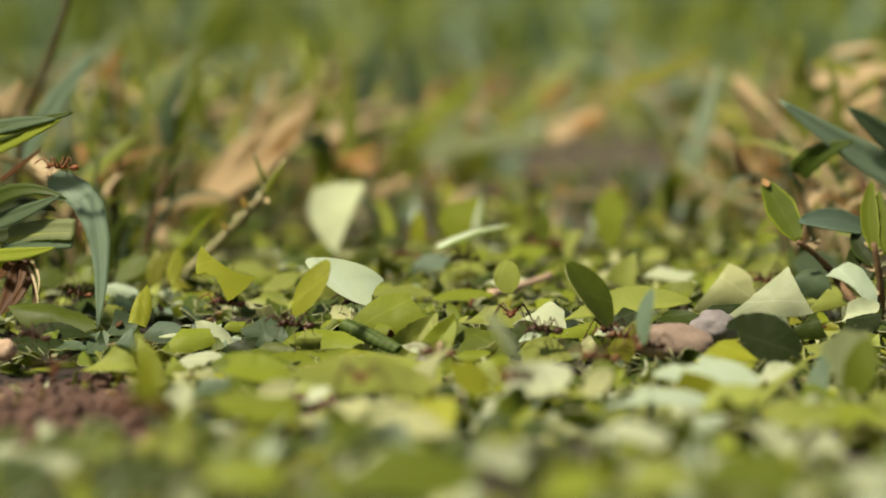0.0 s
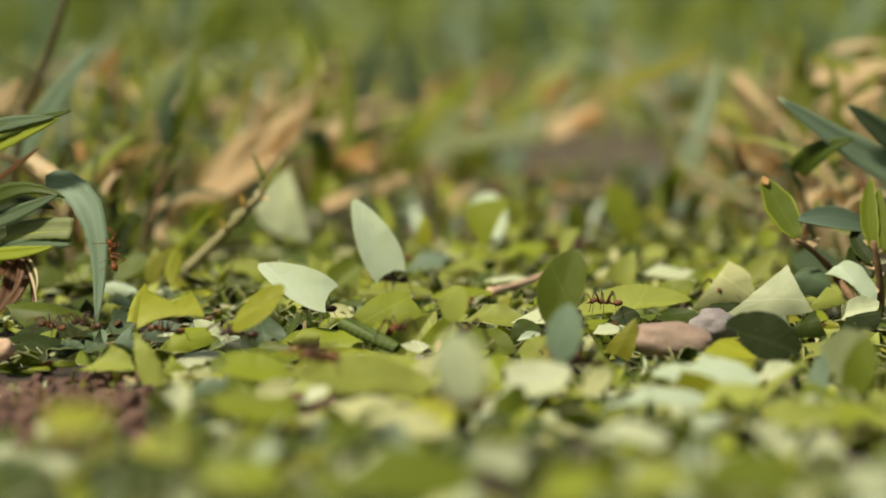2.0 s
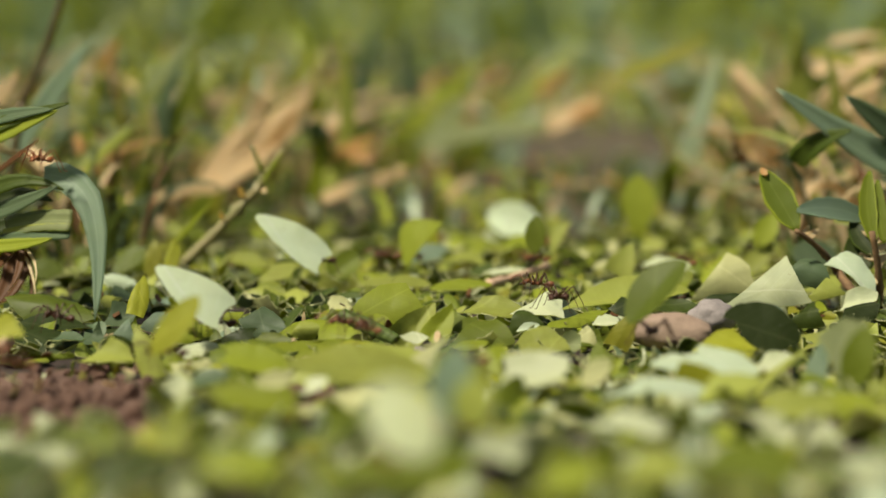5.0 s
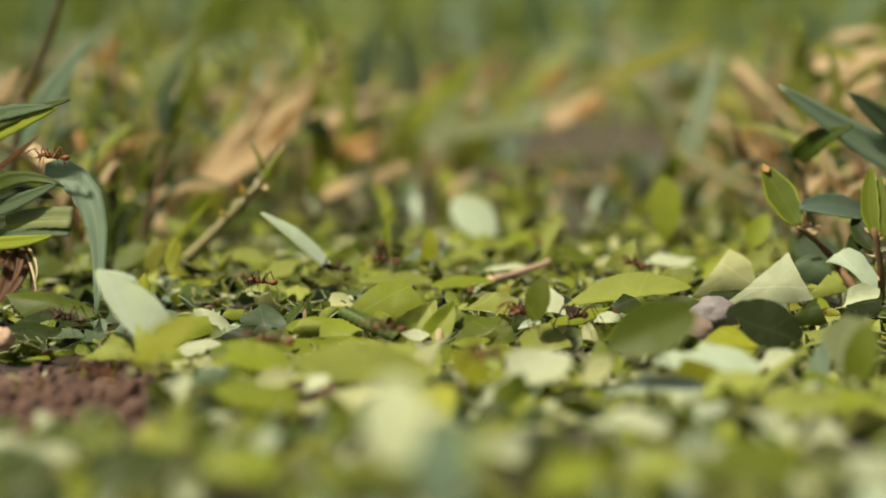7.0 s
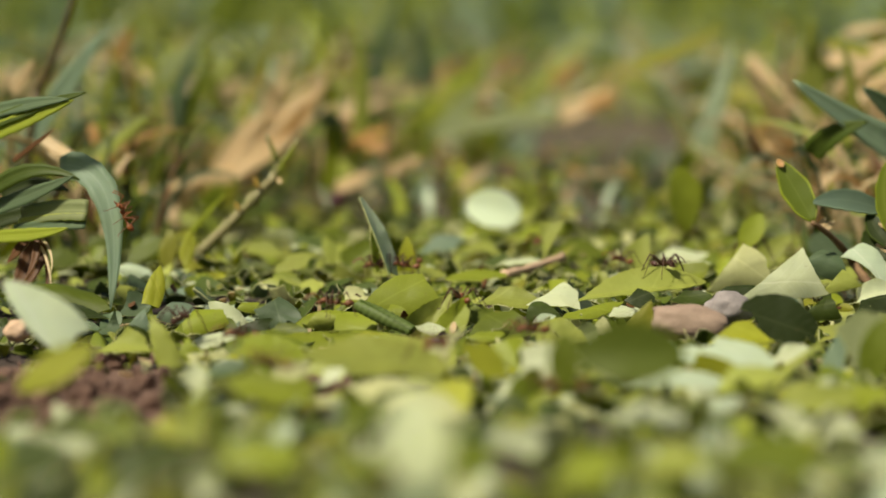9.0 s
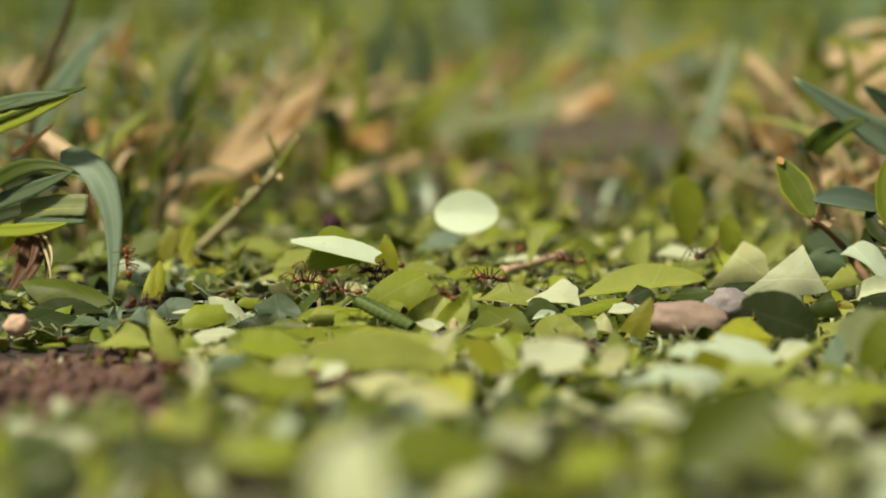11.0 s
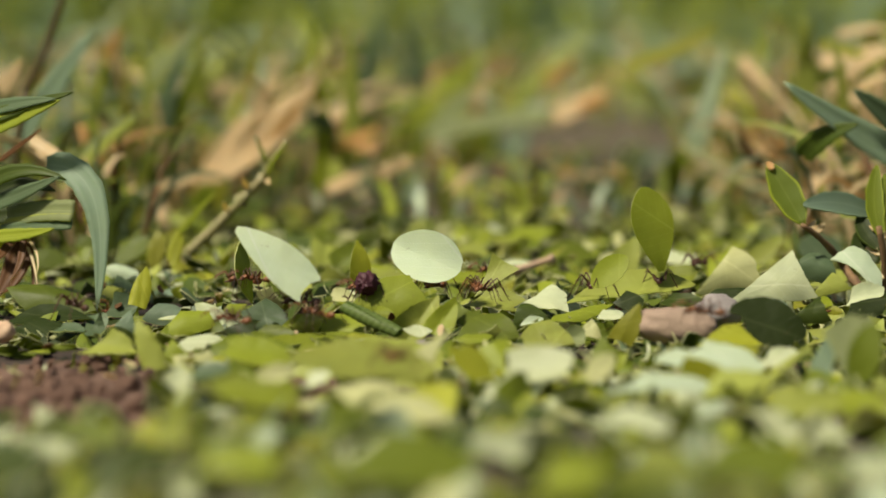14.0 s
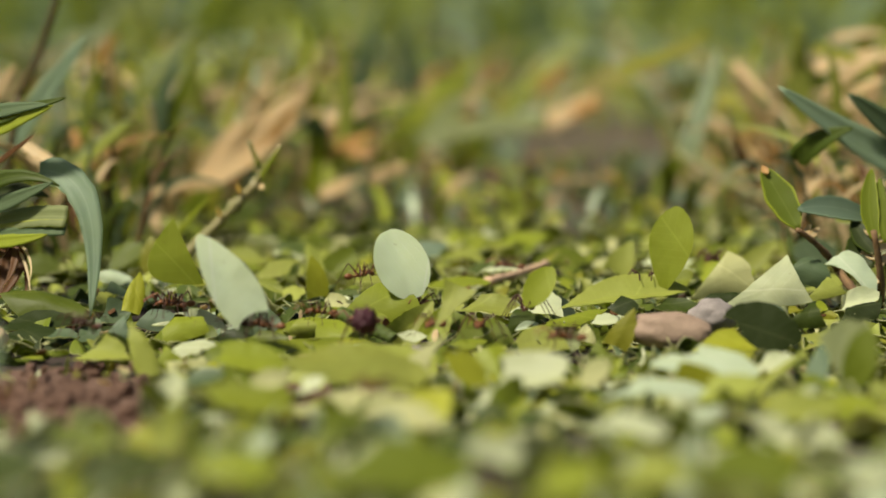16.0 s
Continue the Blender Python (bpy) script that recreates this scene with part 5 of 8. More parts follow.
leaf_piece(-53.6, 404.0, 5.4, 29.1, -67.0, 58.8, 7.8, 3.6, "tip", "yellow", -0.17, -0.59, 0.13, 0.50, bitten=False)
leaf_piece(-58.0, 408.0, 1.2, 49.4, -9.1, 7.7, 6.5, 5.5, "cut", "dusk", -0.10, 0.20, 0.13, 0.20, bitten=False)
leaf_piece(-53.7, 396.0, 1.4, 66.0, -0.0, 0.0, 2.4, 2.7, "tri", "green", -0.11, 0.45, 0.13, 0.30, bitten=False)
leaf_piece(-49.9, 402.0, 1.0, 52.0, -0.0, 0.0, 6.8, 4.7, "cut", "blue", 0.14, -0.57, 0.13, 0.20, bitten=False)
leaf_piece(-45.2, 388.0, 0.9, 40.5, -12.1, 13.8, 12.2, 5.5, "fan", "fresh", 0.13, -0.33, 0.13, 0.00, bitten=False)
leaf_piece(-46.0, 395.0, 1.3, 15.1, -5.4, 19.1, 7.6, 2.1, "lens", "pale", 0.07, -0.25, 0.13, 0.00, bitten=False)
leaf_piece(-39.6, 395.0, 0.7, 39.9, 52.3, -43.4, 9.3, 5.0, "hump", "pale", -0.14, -0.55, 0.13, 0.10, bitten=False)
leaf_piece(-40.0, 373.0, -0.1, 31.4, -6.6, 10.7, 9.2, 3.8, "half", "pale", 0.22, -0.29, 0.13, 0.00, bitten=False)
leaf_piece(-43.4, 358.0, -0.1, 57.1, -23.0, 14.2, 8.1, 5.3, "tri", "fresh", 0.16, -0.54, 0.13, 0.20, bitten=False)
leaf_piece(-46.1, 354.0, 2.3, -45.2, -61.0, 139.0, 9.3, 3.9, "tip", "light", 0.18, -0.61, 0.13, 0.40, bitten=False)
leaf_piece(-62.5, 440.0, 4.1, 43.4, 13.2, -13.5, 7.1, 3.5, "cut", "frost", 0.11, -0.58, 0.13, 0.00, bitten=False)
leaf_piece(-61.9, 436.0, 1.6, 30.0, -0.0, 0.0, 6.9, 4.0, "cut", "deep", 0.15, -0.28, 0.13, 0.20, bitten=False)
leaf_piece(-53.8, 455.0, 6.4, 29.1, -67.0, 58.8, 8.8, 2.9, "cut", "yellow", 0.11, -0.39, 0.13, 0.20, bitten=False)
leaf_piece(-59.3, 468.0, 4.9, 10.6, -69.6, 78.7, 9.5, 3.5, "lens", "olive", 0.20, -0.27, 0.13, 0.30, bitten=False)
# mid-green rather than light, to paint the shadow by the tuft
leaf_piece(-66.0, 480.0, 3.8, 47.6, -17.8, 15.6, 8.5, 7.2, "cut", "green", 0.06, -0.63, 0.13, 0.00, bitten=False)
leaf_piece(-30.7, 391.0, 2.1, 55.6, 20.2, -13.3, 8.3, 5.9, "cut", "dusk", -0.16, -0.67, 0.13, 0.45, bitten=False)
leaf_piece(-34.1, 387.0, 0.6, 45.4, 17.6, -16.6, 6.9, 5.0, "tri", "deep", 0.16, -0.59, 0.13, 0.30, bitten=False)
leaf_piece(-36.2, 394.0, 3.0, 33.8, -4.2, 6.3, 4.1, 2.7, "cut", "fresh", 0.16, -0.70, 0.13, 0.00, bitten=False)
leaf_piece(-31.0, 360.0, 0.5, 41.7, 5.3, -5.9, 15.2, 7.3, "cut", "green", 0.07, -0.34, 0.13, 0.00, bitten=False)
leaf_piece(-19.3, 389.0, 1.7, 41.5, 7.0, -7.9, 16.3, 5.6, "hump", "fresh", -0.22, -0.26, 0.13, 0.00, bitten=False)
leaf_piece(-23.1, 386.0, 1.7, 64.0, -2.9, 1.4, 5.0, 3.3, "cut", "light", 0.13, -0.67, 0.13, 0.00, bitten=False)
leaf_piece(-9.5, 396.0, 4.2, 62.0, 2.8, -1.5, 16.3, 9.9, "hump", "fresh", 0.08, -0.30, 0.06, -0.10, bitten=False)
leaf_piece(-11.0, 393.0, 1.7, 62.0, -0.0, 0.0, 4.5, 4.2, "cut", "fresh", 0.07, -0.56, 0.13, 0.10, bitten=False)
leaf_piece(-20.3, 376.0, 0.1, 21.9, -1.5, 3.8, 18.7, 7.7, "lens", "fresh", -0.07, -0.25, 0.13, 0.15, bitten=False)
leaf_piece(-13.4, 373.0, 0.7, 17.9, 2.2, -6.7, 7.1, 3.0, "cut", "yellow", 0.16, -0.59, 0.13, 0.00, bitten=False)
leaf_piece(-11.4, 354.0, -0.0, 25.6, 4.8, -9.8, 25.8, 13.7, "fan", "light", 0.13, -0.50, 0.13, 0.00, bitten=False)
leaf_piece(-13.0, 362.0, 0.4, 25.7, -4.0, 8.2, 8.7, 4.9, "cut", "pale", 0.16, 0.35, 0.13, 0.00, bitten=False)
leaf_piece(-9.7, 366.0, 1.0, 47.6, -17.8, 15.6, 2.2, 1.6, "shard", "pale", 0.07, -0.46, 0.13, 0.00, bitten=False)
leaf_piece(-4.1, 386.0, 2.1, 51.9, -44.8, 28.9, 10.9, 5.9, "tip", "light", 0.18, 0.24, 0.13, 0.55, bitten=False)
leaf_piece(0.1, 383.0, 2.9, 49.0, -51.6, 34.2, 8.2, 4.8, "tip", "fresh", 0.07, -0.25, 0.13, 0.50, bitten=False)
leaf_piece(-4.5, 379.0, 1.2, 40.9, 10.5, -11.8, 5.0, 2.5, "cut", "pale", -0.12, -0.34, 0.13, 0.20, bitten=False)
leaf_piece(3.7, 386.0, 2.5, 62.0, -0.0, 0.0, 6.3, 5.7, "notch", "green", 0.18, -0.51, 0.13, 0.40, bitten=False)
leaf_piece(2.7, 390.0, 2.7, -43.1, -65.0, 135.9, 4.9, 1.4, "tip", "moss", -0.21, 0.48, 0.13, 0.30, bitten=False)
leaf_piece(6.7, 380.0, 1.7, 47.8, -5.4, 4.9, 11.1, 6.0, "hump", "green", -0.11, -0.29, 0.13, 0.10, bitten=False)
leaf_piece(4.7, 373.0, 0.6, 31.9, -2.5, 4.0, 6.7, 2.6, "cut", "fresh", 0.11, -0.41, 0.13, 0.10, bitten=False)
leaf_piece(14.3, 391.0, 2.3, 57.3, -11.2, 7.1, 6.8, 4.5, "half", "dark", 0.17, -0.52, 0.13, 0.20, bitten=False)
leaf_piece(14.9, 387.0, 1.7, 38.0, -13.6, 16.7, 4.4, 1.8, "lens", "frost", 0.14, 0.40, 0.13, 0.20, bitten=False)
leaf_piece(16.1, 377.0, 0.9, 43.7, -5.3, 5.6, 10.5, 6.0, "hump", "light", -0.07, -0.26, 0.13, 0.10, bitten=False)
leaf_piece(9.0, 408.0, 2.1, 27.8, 3.3, -6.1, 11.8, 6.0, "cut", "light", 0.17, 0.41, 0.13, 0.00, bitten=False)
leaf_piece(18.0, 405.0, 3.1, 33.1, 8.3, -12.6, 9.8, 7.5, "fan", "pale", 0.15, -0.30, 0.13, 0.20, bitten=False)
leaf_piece(23.7, 393.0, 2.0, 17.7, -9.5, 27.3, 12.9, 3.9, "lens", "fresh", 0.09, -0.63, 0.13, 0.30, bitten=False)
leaf_piece(28.2, 389.0, 2.3, 23.7, -3.9, 8.8, 5.1, 3.3, "cut", "pale", 0.16, -0.34, 0.13, 0.30, bitten=False)
leaf_piece(32.1, 397.0, 3.9, 51.4, 9.1, -7.2, 5.3, 4.1, "cut", "deep", 0.19, -0.30, 0.13, 0.20, bitten=False)
leaf_piece(9.1, 364.0, -0.1, 29.3, -6.5, 11.4, 7.0, 2.9, "cut", "olive", -0.09, -0.33, 0.13, 0.20, bitten=False)
leaf_piece(21.9, 379.0, 0.3, 55.7, -27.4, 17.4, 4.2, 4.0, "shard", "sage", 0.15, 0.33, 0.13, 0.30, bitten=False)
leaf_piece(24.5, 382.0, 1.1, 18.6, -62.4, 69.2, 3.6, 4.4, "tip", "cream", -0.07, -0.48, 0.13, 0.30, bitten=False)
# shaded underside of the long leaf, added as a dark piece
leaf_piece(41.7, 403.0, 3.5, 33.9, 2.6, -3.8, 7.6, 4.0, "cut", "dark", -0.20, 0.21, 0.13, 0.10, bitten=False)
leaf_piece(33.5, 411.0, 3.8, 25.1, -7.0, 14.6, 24.7, 8.0, "lens", "light", 0.10, 0.15, 0.13, 0.20, bitten=False)
leaf_piece(52.5, 424.0, 6.7, 63.9, -3.8, 1.9, 13.2, 9.1, "fan", "cream", 0.12, -0.46, 0.13, 0.10, bitten=False)
leaf_piece(57.6, 402.0, 7.9, 60.0, -1.9, 1.1, 15.7, 10.0, "tri", "pale", 0.12, -0.36, 0.13, 0.00, bitten=False)
leaf_piece(68.1, 418.0, 8.0, 61.2, 13.2, -7.1, 9.0, 5.7, "half", "dusk", 0.20, -0.65, 0.13, 0.10, bitten=False)
leaf_piece(68.8, 411.0, 5.4, 47.4, -9.0, 8.2, 8.4, 4.7, "tri", "light", 0.16, -0.50, 0.13, 0.10, bitten=False)
leaf_piece(75.2, 412.0, 7.4, 49.0, 51.6, -34.2, 10.6, 6.4, "slice", "frost", 0.20, -0.30, 0.13, 0.10, bitten=False)
leaf_piece(74.6, 405.0, 4.1, 38.0, -13.6, 16.7, 8.7, 4.3, "cut", "pale", 0.09, 0.34, 0.13, 0.30, bitten=False)
# leaf in shade, darkened by its colour
leaf_piece(73.6, 399.0, 2.6, 42.2, -13.9, 14.9, 9.1, 4.2, "cut", "deep", -0.08, -0.31, 0.13, 0.20, bitten=False)
# lit upper part of the very dark oval, added as a paler piece behind
leaf_piece(55.4, 381.0, 4.4, 47.6, 17.8, -15.6, 8.9, 4.8, "half", "blue", 0.09, -0.31, 0.13, 0.00, bitten=False)
leaf_piece(61.8, 388.0, 3.6, 58.0, -0.0, 0.0, 8.1, 5.1, "tri", "dark", 0.10, -0.70, 0.13, 0.30, bitten=False)
leaf_piece(57.3, 328.0, 5.6, 19.8, -37.8, 59.6, 15.3, 7.2, "fan", "sage", 0.15, -0.20, 0.13, 0.20, bitten=False)
leaf_piece(51.8, 410.0, 3.9, 17.9, -1.5, 4.5, 9.2, 3.4, "cut", "deep", 0.20, -0.62, 0.13, 0.00, bitten=False)
leaf_piece(-33.4, 440.0, 0.6, 42.2, 17.2, -18.1, 10.2, 5.3, "cut", "light", 0.20, -0.43, 0.13, 0.00, bitten=False)
leaf_piece(-19.2, 418.0, 1.7, 40.0, -0.0, 0.0, 6.2, 4.3, "cut", "cream", 0.11, 0.37, 0.13, 0.00, bitten=False)
leaf_piece(-29.2, 378.0, 0.9, 29.6, 4.9, -8.6, 8.5, 4.0, "cut", "green", -0.21, 0.38, 0.13, 0.20, bitten=False)


def scatter():
    """Loose cuttings lying on the carpet around the ants' trail."""
    rng = random.Random(21)
    for k in range(110):
        x, y = litter_spot(rng, 325, 362) if k % 3 == 0 else litter_spot(rng, 440, 545)
        L = rng.uniform(6, 13)
        leaf_piece(x, y, height(x, y) + 2.0 + rng.uniform(0, 1.5), rng.gauss(10, 30), rng.gauss(0, 28), rng.uniform(0, 360), L, L * rng.uniform(0.45, 0.75),
                   rng.choice(SHAPES), rng.choice(LITTER), rng.uniform(-0.2, 0.25), rng.uniform(-0.25, 0.35), 0.08, rng.choice((0, 0.3, -0.3)), 0.05)


scatter()


# ---- ants ----
def ball(bm, c, r, rot=(0, 0, 0), sub=2):
    bmesh.ops.create_icosphere(bm, subdivisions=sub, radius=1, matrix=Matrix.LocRotScale(Vector(c) * MM, Euler([radians(a) for a in rot]), Vector(r) * MM))


def spike(bm, a, b, r):
    a, b = Vector(a), Vector(b)
    d = b - a
    m = Matrix.Translation((a + b) / 2 * MM) @ d.to_track_quat("Z", "Y").to_matrix().to_4x4()
    bmesh.ops.create_cone(bm, cap_ends=True, segments=6, radius1=r * MM, radius2=r * 0.25 * MM, depth=d.length * MM, matrix=m)


def finish(name, bm, mat):
    me = bpy.data.meshes.new(name)
    bm.to_mesh(me), bm.free()
    me.polygons.foreach_set("use_smooth", [True] * len(me.polygons))
    me.materials.append(mat)
    return me


def ant_meshes(mat, dark):
    """Leafcutter ant, 8 mm long, facing +y: spiny thorax, heart-shaped head, small round gaster."""
    got = {}
    bm = bmesh.new()
    ball(bm, (0, 0.6, 2.5), (0.42, 0.72, 0.47), (14, 0, 0)), ball(bm, (0, -0.05, 2.42), (0.27, 0.5, 0.3)), ball(bm, (0, -0.7, 2.35), (0.35, 0.66, 0.37), (-14, 0, 0))
    got["thorax"] = finish("thorax", bm, mat)
    bm = bmesh.new()
    ball(bm, (0, -1.38, 2.15), (0.17, 0.34, 0.20)), ball(bm, (0, -1.82, 2.15), (0.25, 0.32, 0.27))
    got["petiole"] = finish("petiole", bm, mat)
    for k, (a, c) in enumerate((((0.3, 0.9, 2.85), (0.6, 1.1, 3.5)), ((0.28, 0.2, 2.9), (0.5, 0.1, 3.4)), ((0.26, -0.9, 2.6), (0.5, -1.4, 3.2)))):
        bm = bmesh.new()
        spike(bm, a, c, 0.13)
        got["spine%d" % k] = finish("spine", bm, mat)
    bm = bmesh.new()
    ball(bm, (0, -2.7, 2.2), (0.56, 0.86, 0.58), (-10, 0, 0), 3)
    got["gaster"] = finish("gaster", bm, mat)
    bm = bmesh.new()
    for s in (-1, 1):
        ball(bm, (0.42 * s, 1.75, 2.75), (0.44, 0.68, 0.40), (-28, 0, 14 * s))
    ball(bm, (0, 2.15, 2.5), (0.55, 0.55, 0.45), (-28, 0, 0)), ball(bm, (0, 1.3, 2.65), (0.24, 0.35, 0.26))
    got["head"] = finish("head", bm, mat)
    bm = bmesh.new()
    ball(bm, (0.86, 2.1, 2.72), (0.13, 0.15, 0.15))
    got["eye"] = finish("eye", bm, BLACK)
    bm = bmesh.new()
    spike(bm, (0.32, 2.45, 2.35), (0.30, 3.05, 2.2), 0.17), spike(bm, (0.30, 3.05, 2.2), (-0.05, 3.3, 2.2), 0.11)
    got["mandible"] = finish("mandible", bm, dark)
    # antenna: scape, then a whip
    got["antenna"] = tube_mesh("antenna", [(Vector((0.3, 2.3, 2.8)), Vector((0.75, 2.8, 3.5)), Vector((1.1, 3.0, 4.0)), 0.10, 0.08),
                                           (Vector((1.1, 3.0, 4.0)), Vector((1.2, 4.0, 3.9)), Vector((1.0, 4.9, 3.0)), 0.08, 0.10)], mat, 6)
    for k, (y0, fy, reach) in enumerate(((0.75, 2.4, 3.6), (0.1, 0.3, 4.2), (-0.55, -2.7, 3.9))):
        knee = Vector((reach * 0.52, (fy - y0) * 0.55, 1.9))
        foot = Vector((reach, fy - y0, -2.15))
        toe = foot + Vector((0.45, (fy - y0) * 0.15, -0.12))
        hip = Vector((0.3, 0, 0))
        got["leg%d" % k] = tube_mesh("leg", [(hip, (hip + knee) / 2 + Vector((0, 0, 0.2)), knee, 0.15, 0.10), (knee, (knee + foot) / 2 + Vector((0.15, 0, 0.2)), foot, 0.10, 0.055),
                                            (foot, (foot + toe) / 2, toe, 0.06, 0.05)], dark, 6)
    return got


# kit in the sunlit shell colour, for the ant on the drooping blade
ORANGE = ant_meshes(CHITIN_SUNLIT, CHITIN)
RED = ant_meshes(CHITIN, CHITIN_DARK)
BROWN = ant_meshes(CHITIN_DARK, CHITIN_DARK)
FLIP = Matrix.Diagonal((-1, 1, 1, 1))


def bud_geo(L):
    """A crumpled flower bud: one ball, deeply creased between its petals."""
    n, m = 22, 28
    verts, faces, flat = [], [], []
    for i in range(n + 1):
        a = math.pi * (0.02 + 0.96 * i / n)
        for j in range(m):
            w = 2 * math.pi * j / m
            d = Vector((math.sin(a) * math.cos(w), math.sin(a) * math.sin(w), math.cos(a)))
            r = L * 0.5 * (0.72 + 0.55 * abs(noise.noise(d * 2.6)) + 0.3 * abs(noise.noise(d * 6.0 + Vector((3, 1, 2)))))
            verts.append(d * r), flat.append((a * L, w * L / 6))
    for i in range(n):
        for j in range(m):
            k = (j + 1) % m
            faces.append((i * m + j, (i + 1) * m + j, (i + 1) * m + k, i * m + k))
    faces += [tuple(range(m)), tuple(n * m + j for j in range(m))[::-1]]
    return verts, faces, [0] * len(faces), flat


def ant(size, tone, label, load=None):
    """An ant with its parts; load: length, width, form, colour of the leaf piece that it carries."""
    kit = ORANGE if tone == "orange" else BROWN if tone == "brown" else RED
    ob = new("ant")
    ob.empty_display_size = 0.002
    ob.scale = (size, size, size)
    tagged(ob, label, "ant", "leafcutter ants")
    body = {name: part(name, kit[name], ob) for name in ("thorax", "petiole", "gaster", "head")}
    for s in (1, -1):
        for name, key, on in (("mandible", "mandible", "head"), ("antenna", "antenna", "head"), ("eye", "eye", "head"),
                              ("spine", "spine0", "thorax"), ("spine", "spine1", "thorax"), ("spine", "spine2", "thorax")):
            q = part(name, kit[key], body[on])
            if s < 0:
                q.matrix_basis = FLIP
    legs = []
    for k, y in enumerate((0.75, 0.1, -0.55)):
        for s in (1, -1):
            q = part("leg", kit["leg%d" % k], ob)
            q.location = (0, y * MM, 2.35 * MM)
            q.scale = (s, 1, 1)
            legs.append((q, s, (k + (s > 0)) % 2))
    piece = None
    if load:
        L, W, form, colour = load
        count[0] += 1
        geo = bud_geo(L / size) if form == "bud" else sheet(L / size, W / size, form, 0.11, 0.12, 0.06, 0.025, nu=28, nv=10, seed=count[0], thick=0.14)
        piece = part("carried_bud" if form == "bud" else "carried_leaf", as_mesh("carried_leaf", geo, (FRESH_CUT.get(colour, LEAF[colour]), FRESH_CUT.get(UNDER[colour], LEAF[UNDER[colour]]), CUT)), ob, "%s withered flower bud" % WORDS[colour] if form == "bud" else "%s cut leaf piece" % WORDS[colour])
    return ob, legs, piece


def path(rows, lift=0.0):
    return [(t, place(x, y, z + lift, rx, ry, rz)) for t, x, y, z, rx, ry, rz in rows]


def swing(leg, phase, pace, k):
    """Steps of one leg: forwards lifted, backwards on the ground."""
    q, s, group = leg
    base = q.location.copy()
    rows = []
    for n in range(0, 161):
        t = n / 10
        w = 2 * math.pi * (pace * t + phase + 0.5 * group)
        rows.append((t, Matrix.Translation(base) @ pose(0, 0, 0, 0, -s * 6 * max(0, math.cos(w)), s * 13 * math.sin(w))))
    return rows


ANTS = [
    ant(1.05, "brown", "dark brown leafcutter ant carrying a pale silvery-green leaf piece", (18.5, 8.0, "scoop", "frost")),
    ant(1.0, "red", "reddish-brown leafcutter ant carrying a pale whitish-green leaf piece", (18.1, 11.7, "hump", "pale")),
    ant(1.0, "brown", "dark brown leafcutter ant carrying a pale silvery-green leaf piece", (15.8, 6.8, "scoop", "frost")),
    ant(1.0, "brown", "dark brown leafcutter ant carrying a yellow-green leaf piece", (10.9, 4.4, "oval", "yellow")),
    ant(1.05, "red", "reddish-brown leafcutter ant carrying a pale silvery-green leaf piece", (12.8, 9.4, "round", "frost")),
    ant(1.0, "brown", "dark brown leafcutter ant carrying a fresh green leaf piece", (15.5, 8.1, "drop", "fresh")),
    ant(1.0, "brown", "dark brown leafcutter ant carrying a moss-green leaf piece", (13.1, 7.9, "oval", "moss")),
    ant(1.0, "red", "reddish-brown leafcutter ant carrying a pale whitish-green leaf piece", (8.8, 6.4, "round", "pale")),
    ant(1.0, "red", "reddish-brown leafcutter ant carrying a dull blue-green leaf piece", (8.9, 5.5, "oval", "blue")),
    ant(0.95, "red", "reddish-brown leafcutter ant carrying a light green leaf piece", (5.7, 4.7, "round", "light")),
    ant(1.0, "red", "reddish-brown leafcutter ant carrying a yellow-green leaf piece", (11.2, 6.6, "notch", "yellow")),
    ant(1.0, "red", "reddish-brown leafcutter ant carrying a yellow-green leaf piece", (7.9, 3.4, "tip", "yellow")),
    ant(1.0, "red", "reddish-brown leafcutter ant carrying a fresh green leaf piece", (12.4, 8.4, "half", "fresh")),
    ant(0.95, "red", "reddish-brown leafcutter ant carrying a light green leaf piece", (9.4, 5.5, "tri", "light")),
    ant(1.05, "brown", "dark brown leafcutter ant carrying a fresh green leaf piece", (8.1, 4.9, "oval", "fresh")),
    ant(1.0, "red", "reddish-brown leafcutter ant carrying a mid-green leaf piece", (7.4, 4.3, "oval", "green")),
    ant(1.0, "red", "reddish-brown leafcutter ant carrying a dull blue-green leaf piece", (10.3, 5.5, "oval", "blue")),
    ant(1.0, "red", "reddish-brown leafcutter ant carrying a plum-coloured flower bud", (4.2, 4.0, "bud", "plum")),
    ant(0.9, "red", "reddish-brown leafcutter ant carrying a yellow-green leaf piece", (7.4, 4.0, "tip", "yellow")),
    ant(1.0, "brown", "dark brown leafcutter ant walking over the leaf litter"),
    ant(0.95, "red", "reddish-brown leafcutter ant walking over the leaf litter"),
    ant(0.9, "red", "reddish-brown leafcutter ant walking over the leaf litter"),
    ant(1.0, "red", "reddish-brown leafcutter ant walking over the leaf litter"),
    ant(1.0, "brown", "dark brown leafcutter ant walking over the leaf litter"),
    ant(0.9, "red", "reddish-brown leafcutter ant walking over the leaf litter"),
    ant(0.95, "red", "reddish-brown leafcutter ant walking over the leaf litter"),
    ant(1.0, "red", "reddish-brown leafcutter ant walking over the leaf litter"),
    ant(0.9, "red", "reddish-brown leafcutter ant walking over the leaf litter"),
    ant(0.9, "red", "reddish-brown leafcutter ant walking over the leaf litter"),
    ant(0.95, "orange", "leafcutter ant, sunlit orange-brown, climbing on a drooping grass blade"),
]


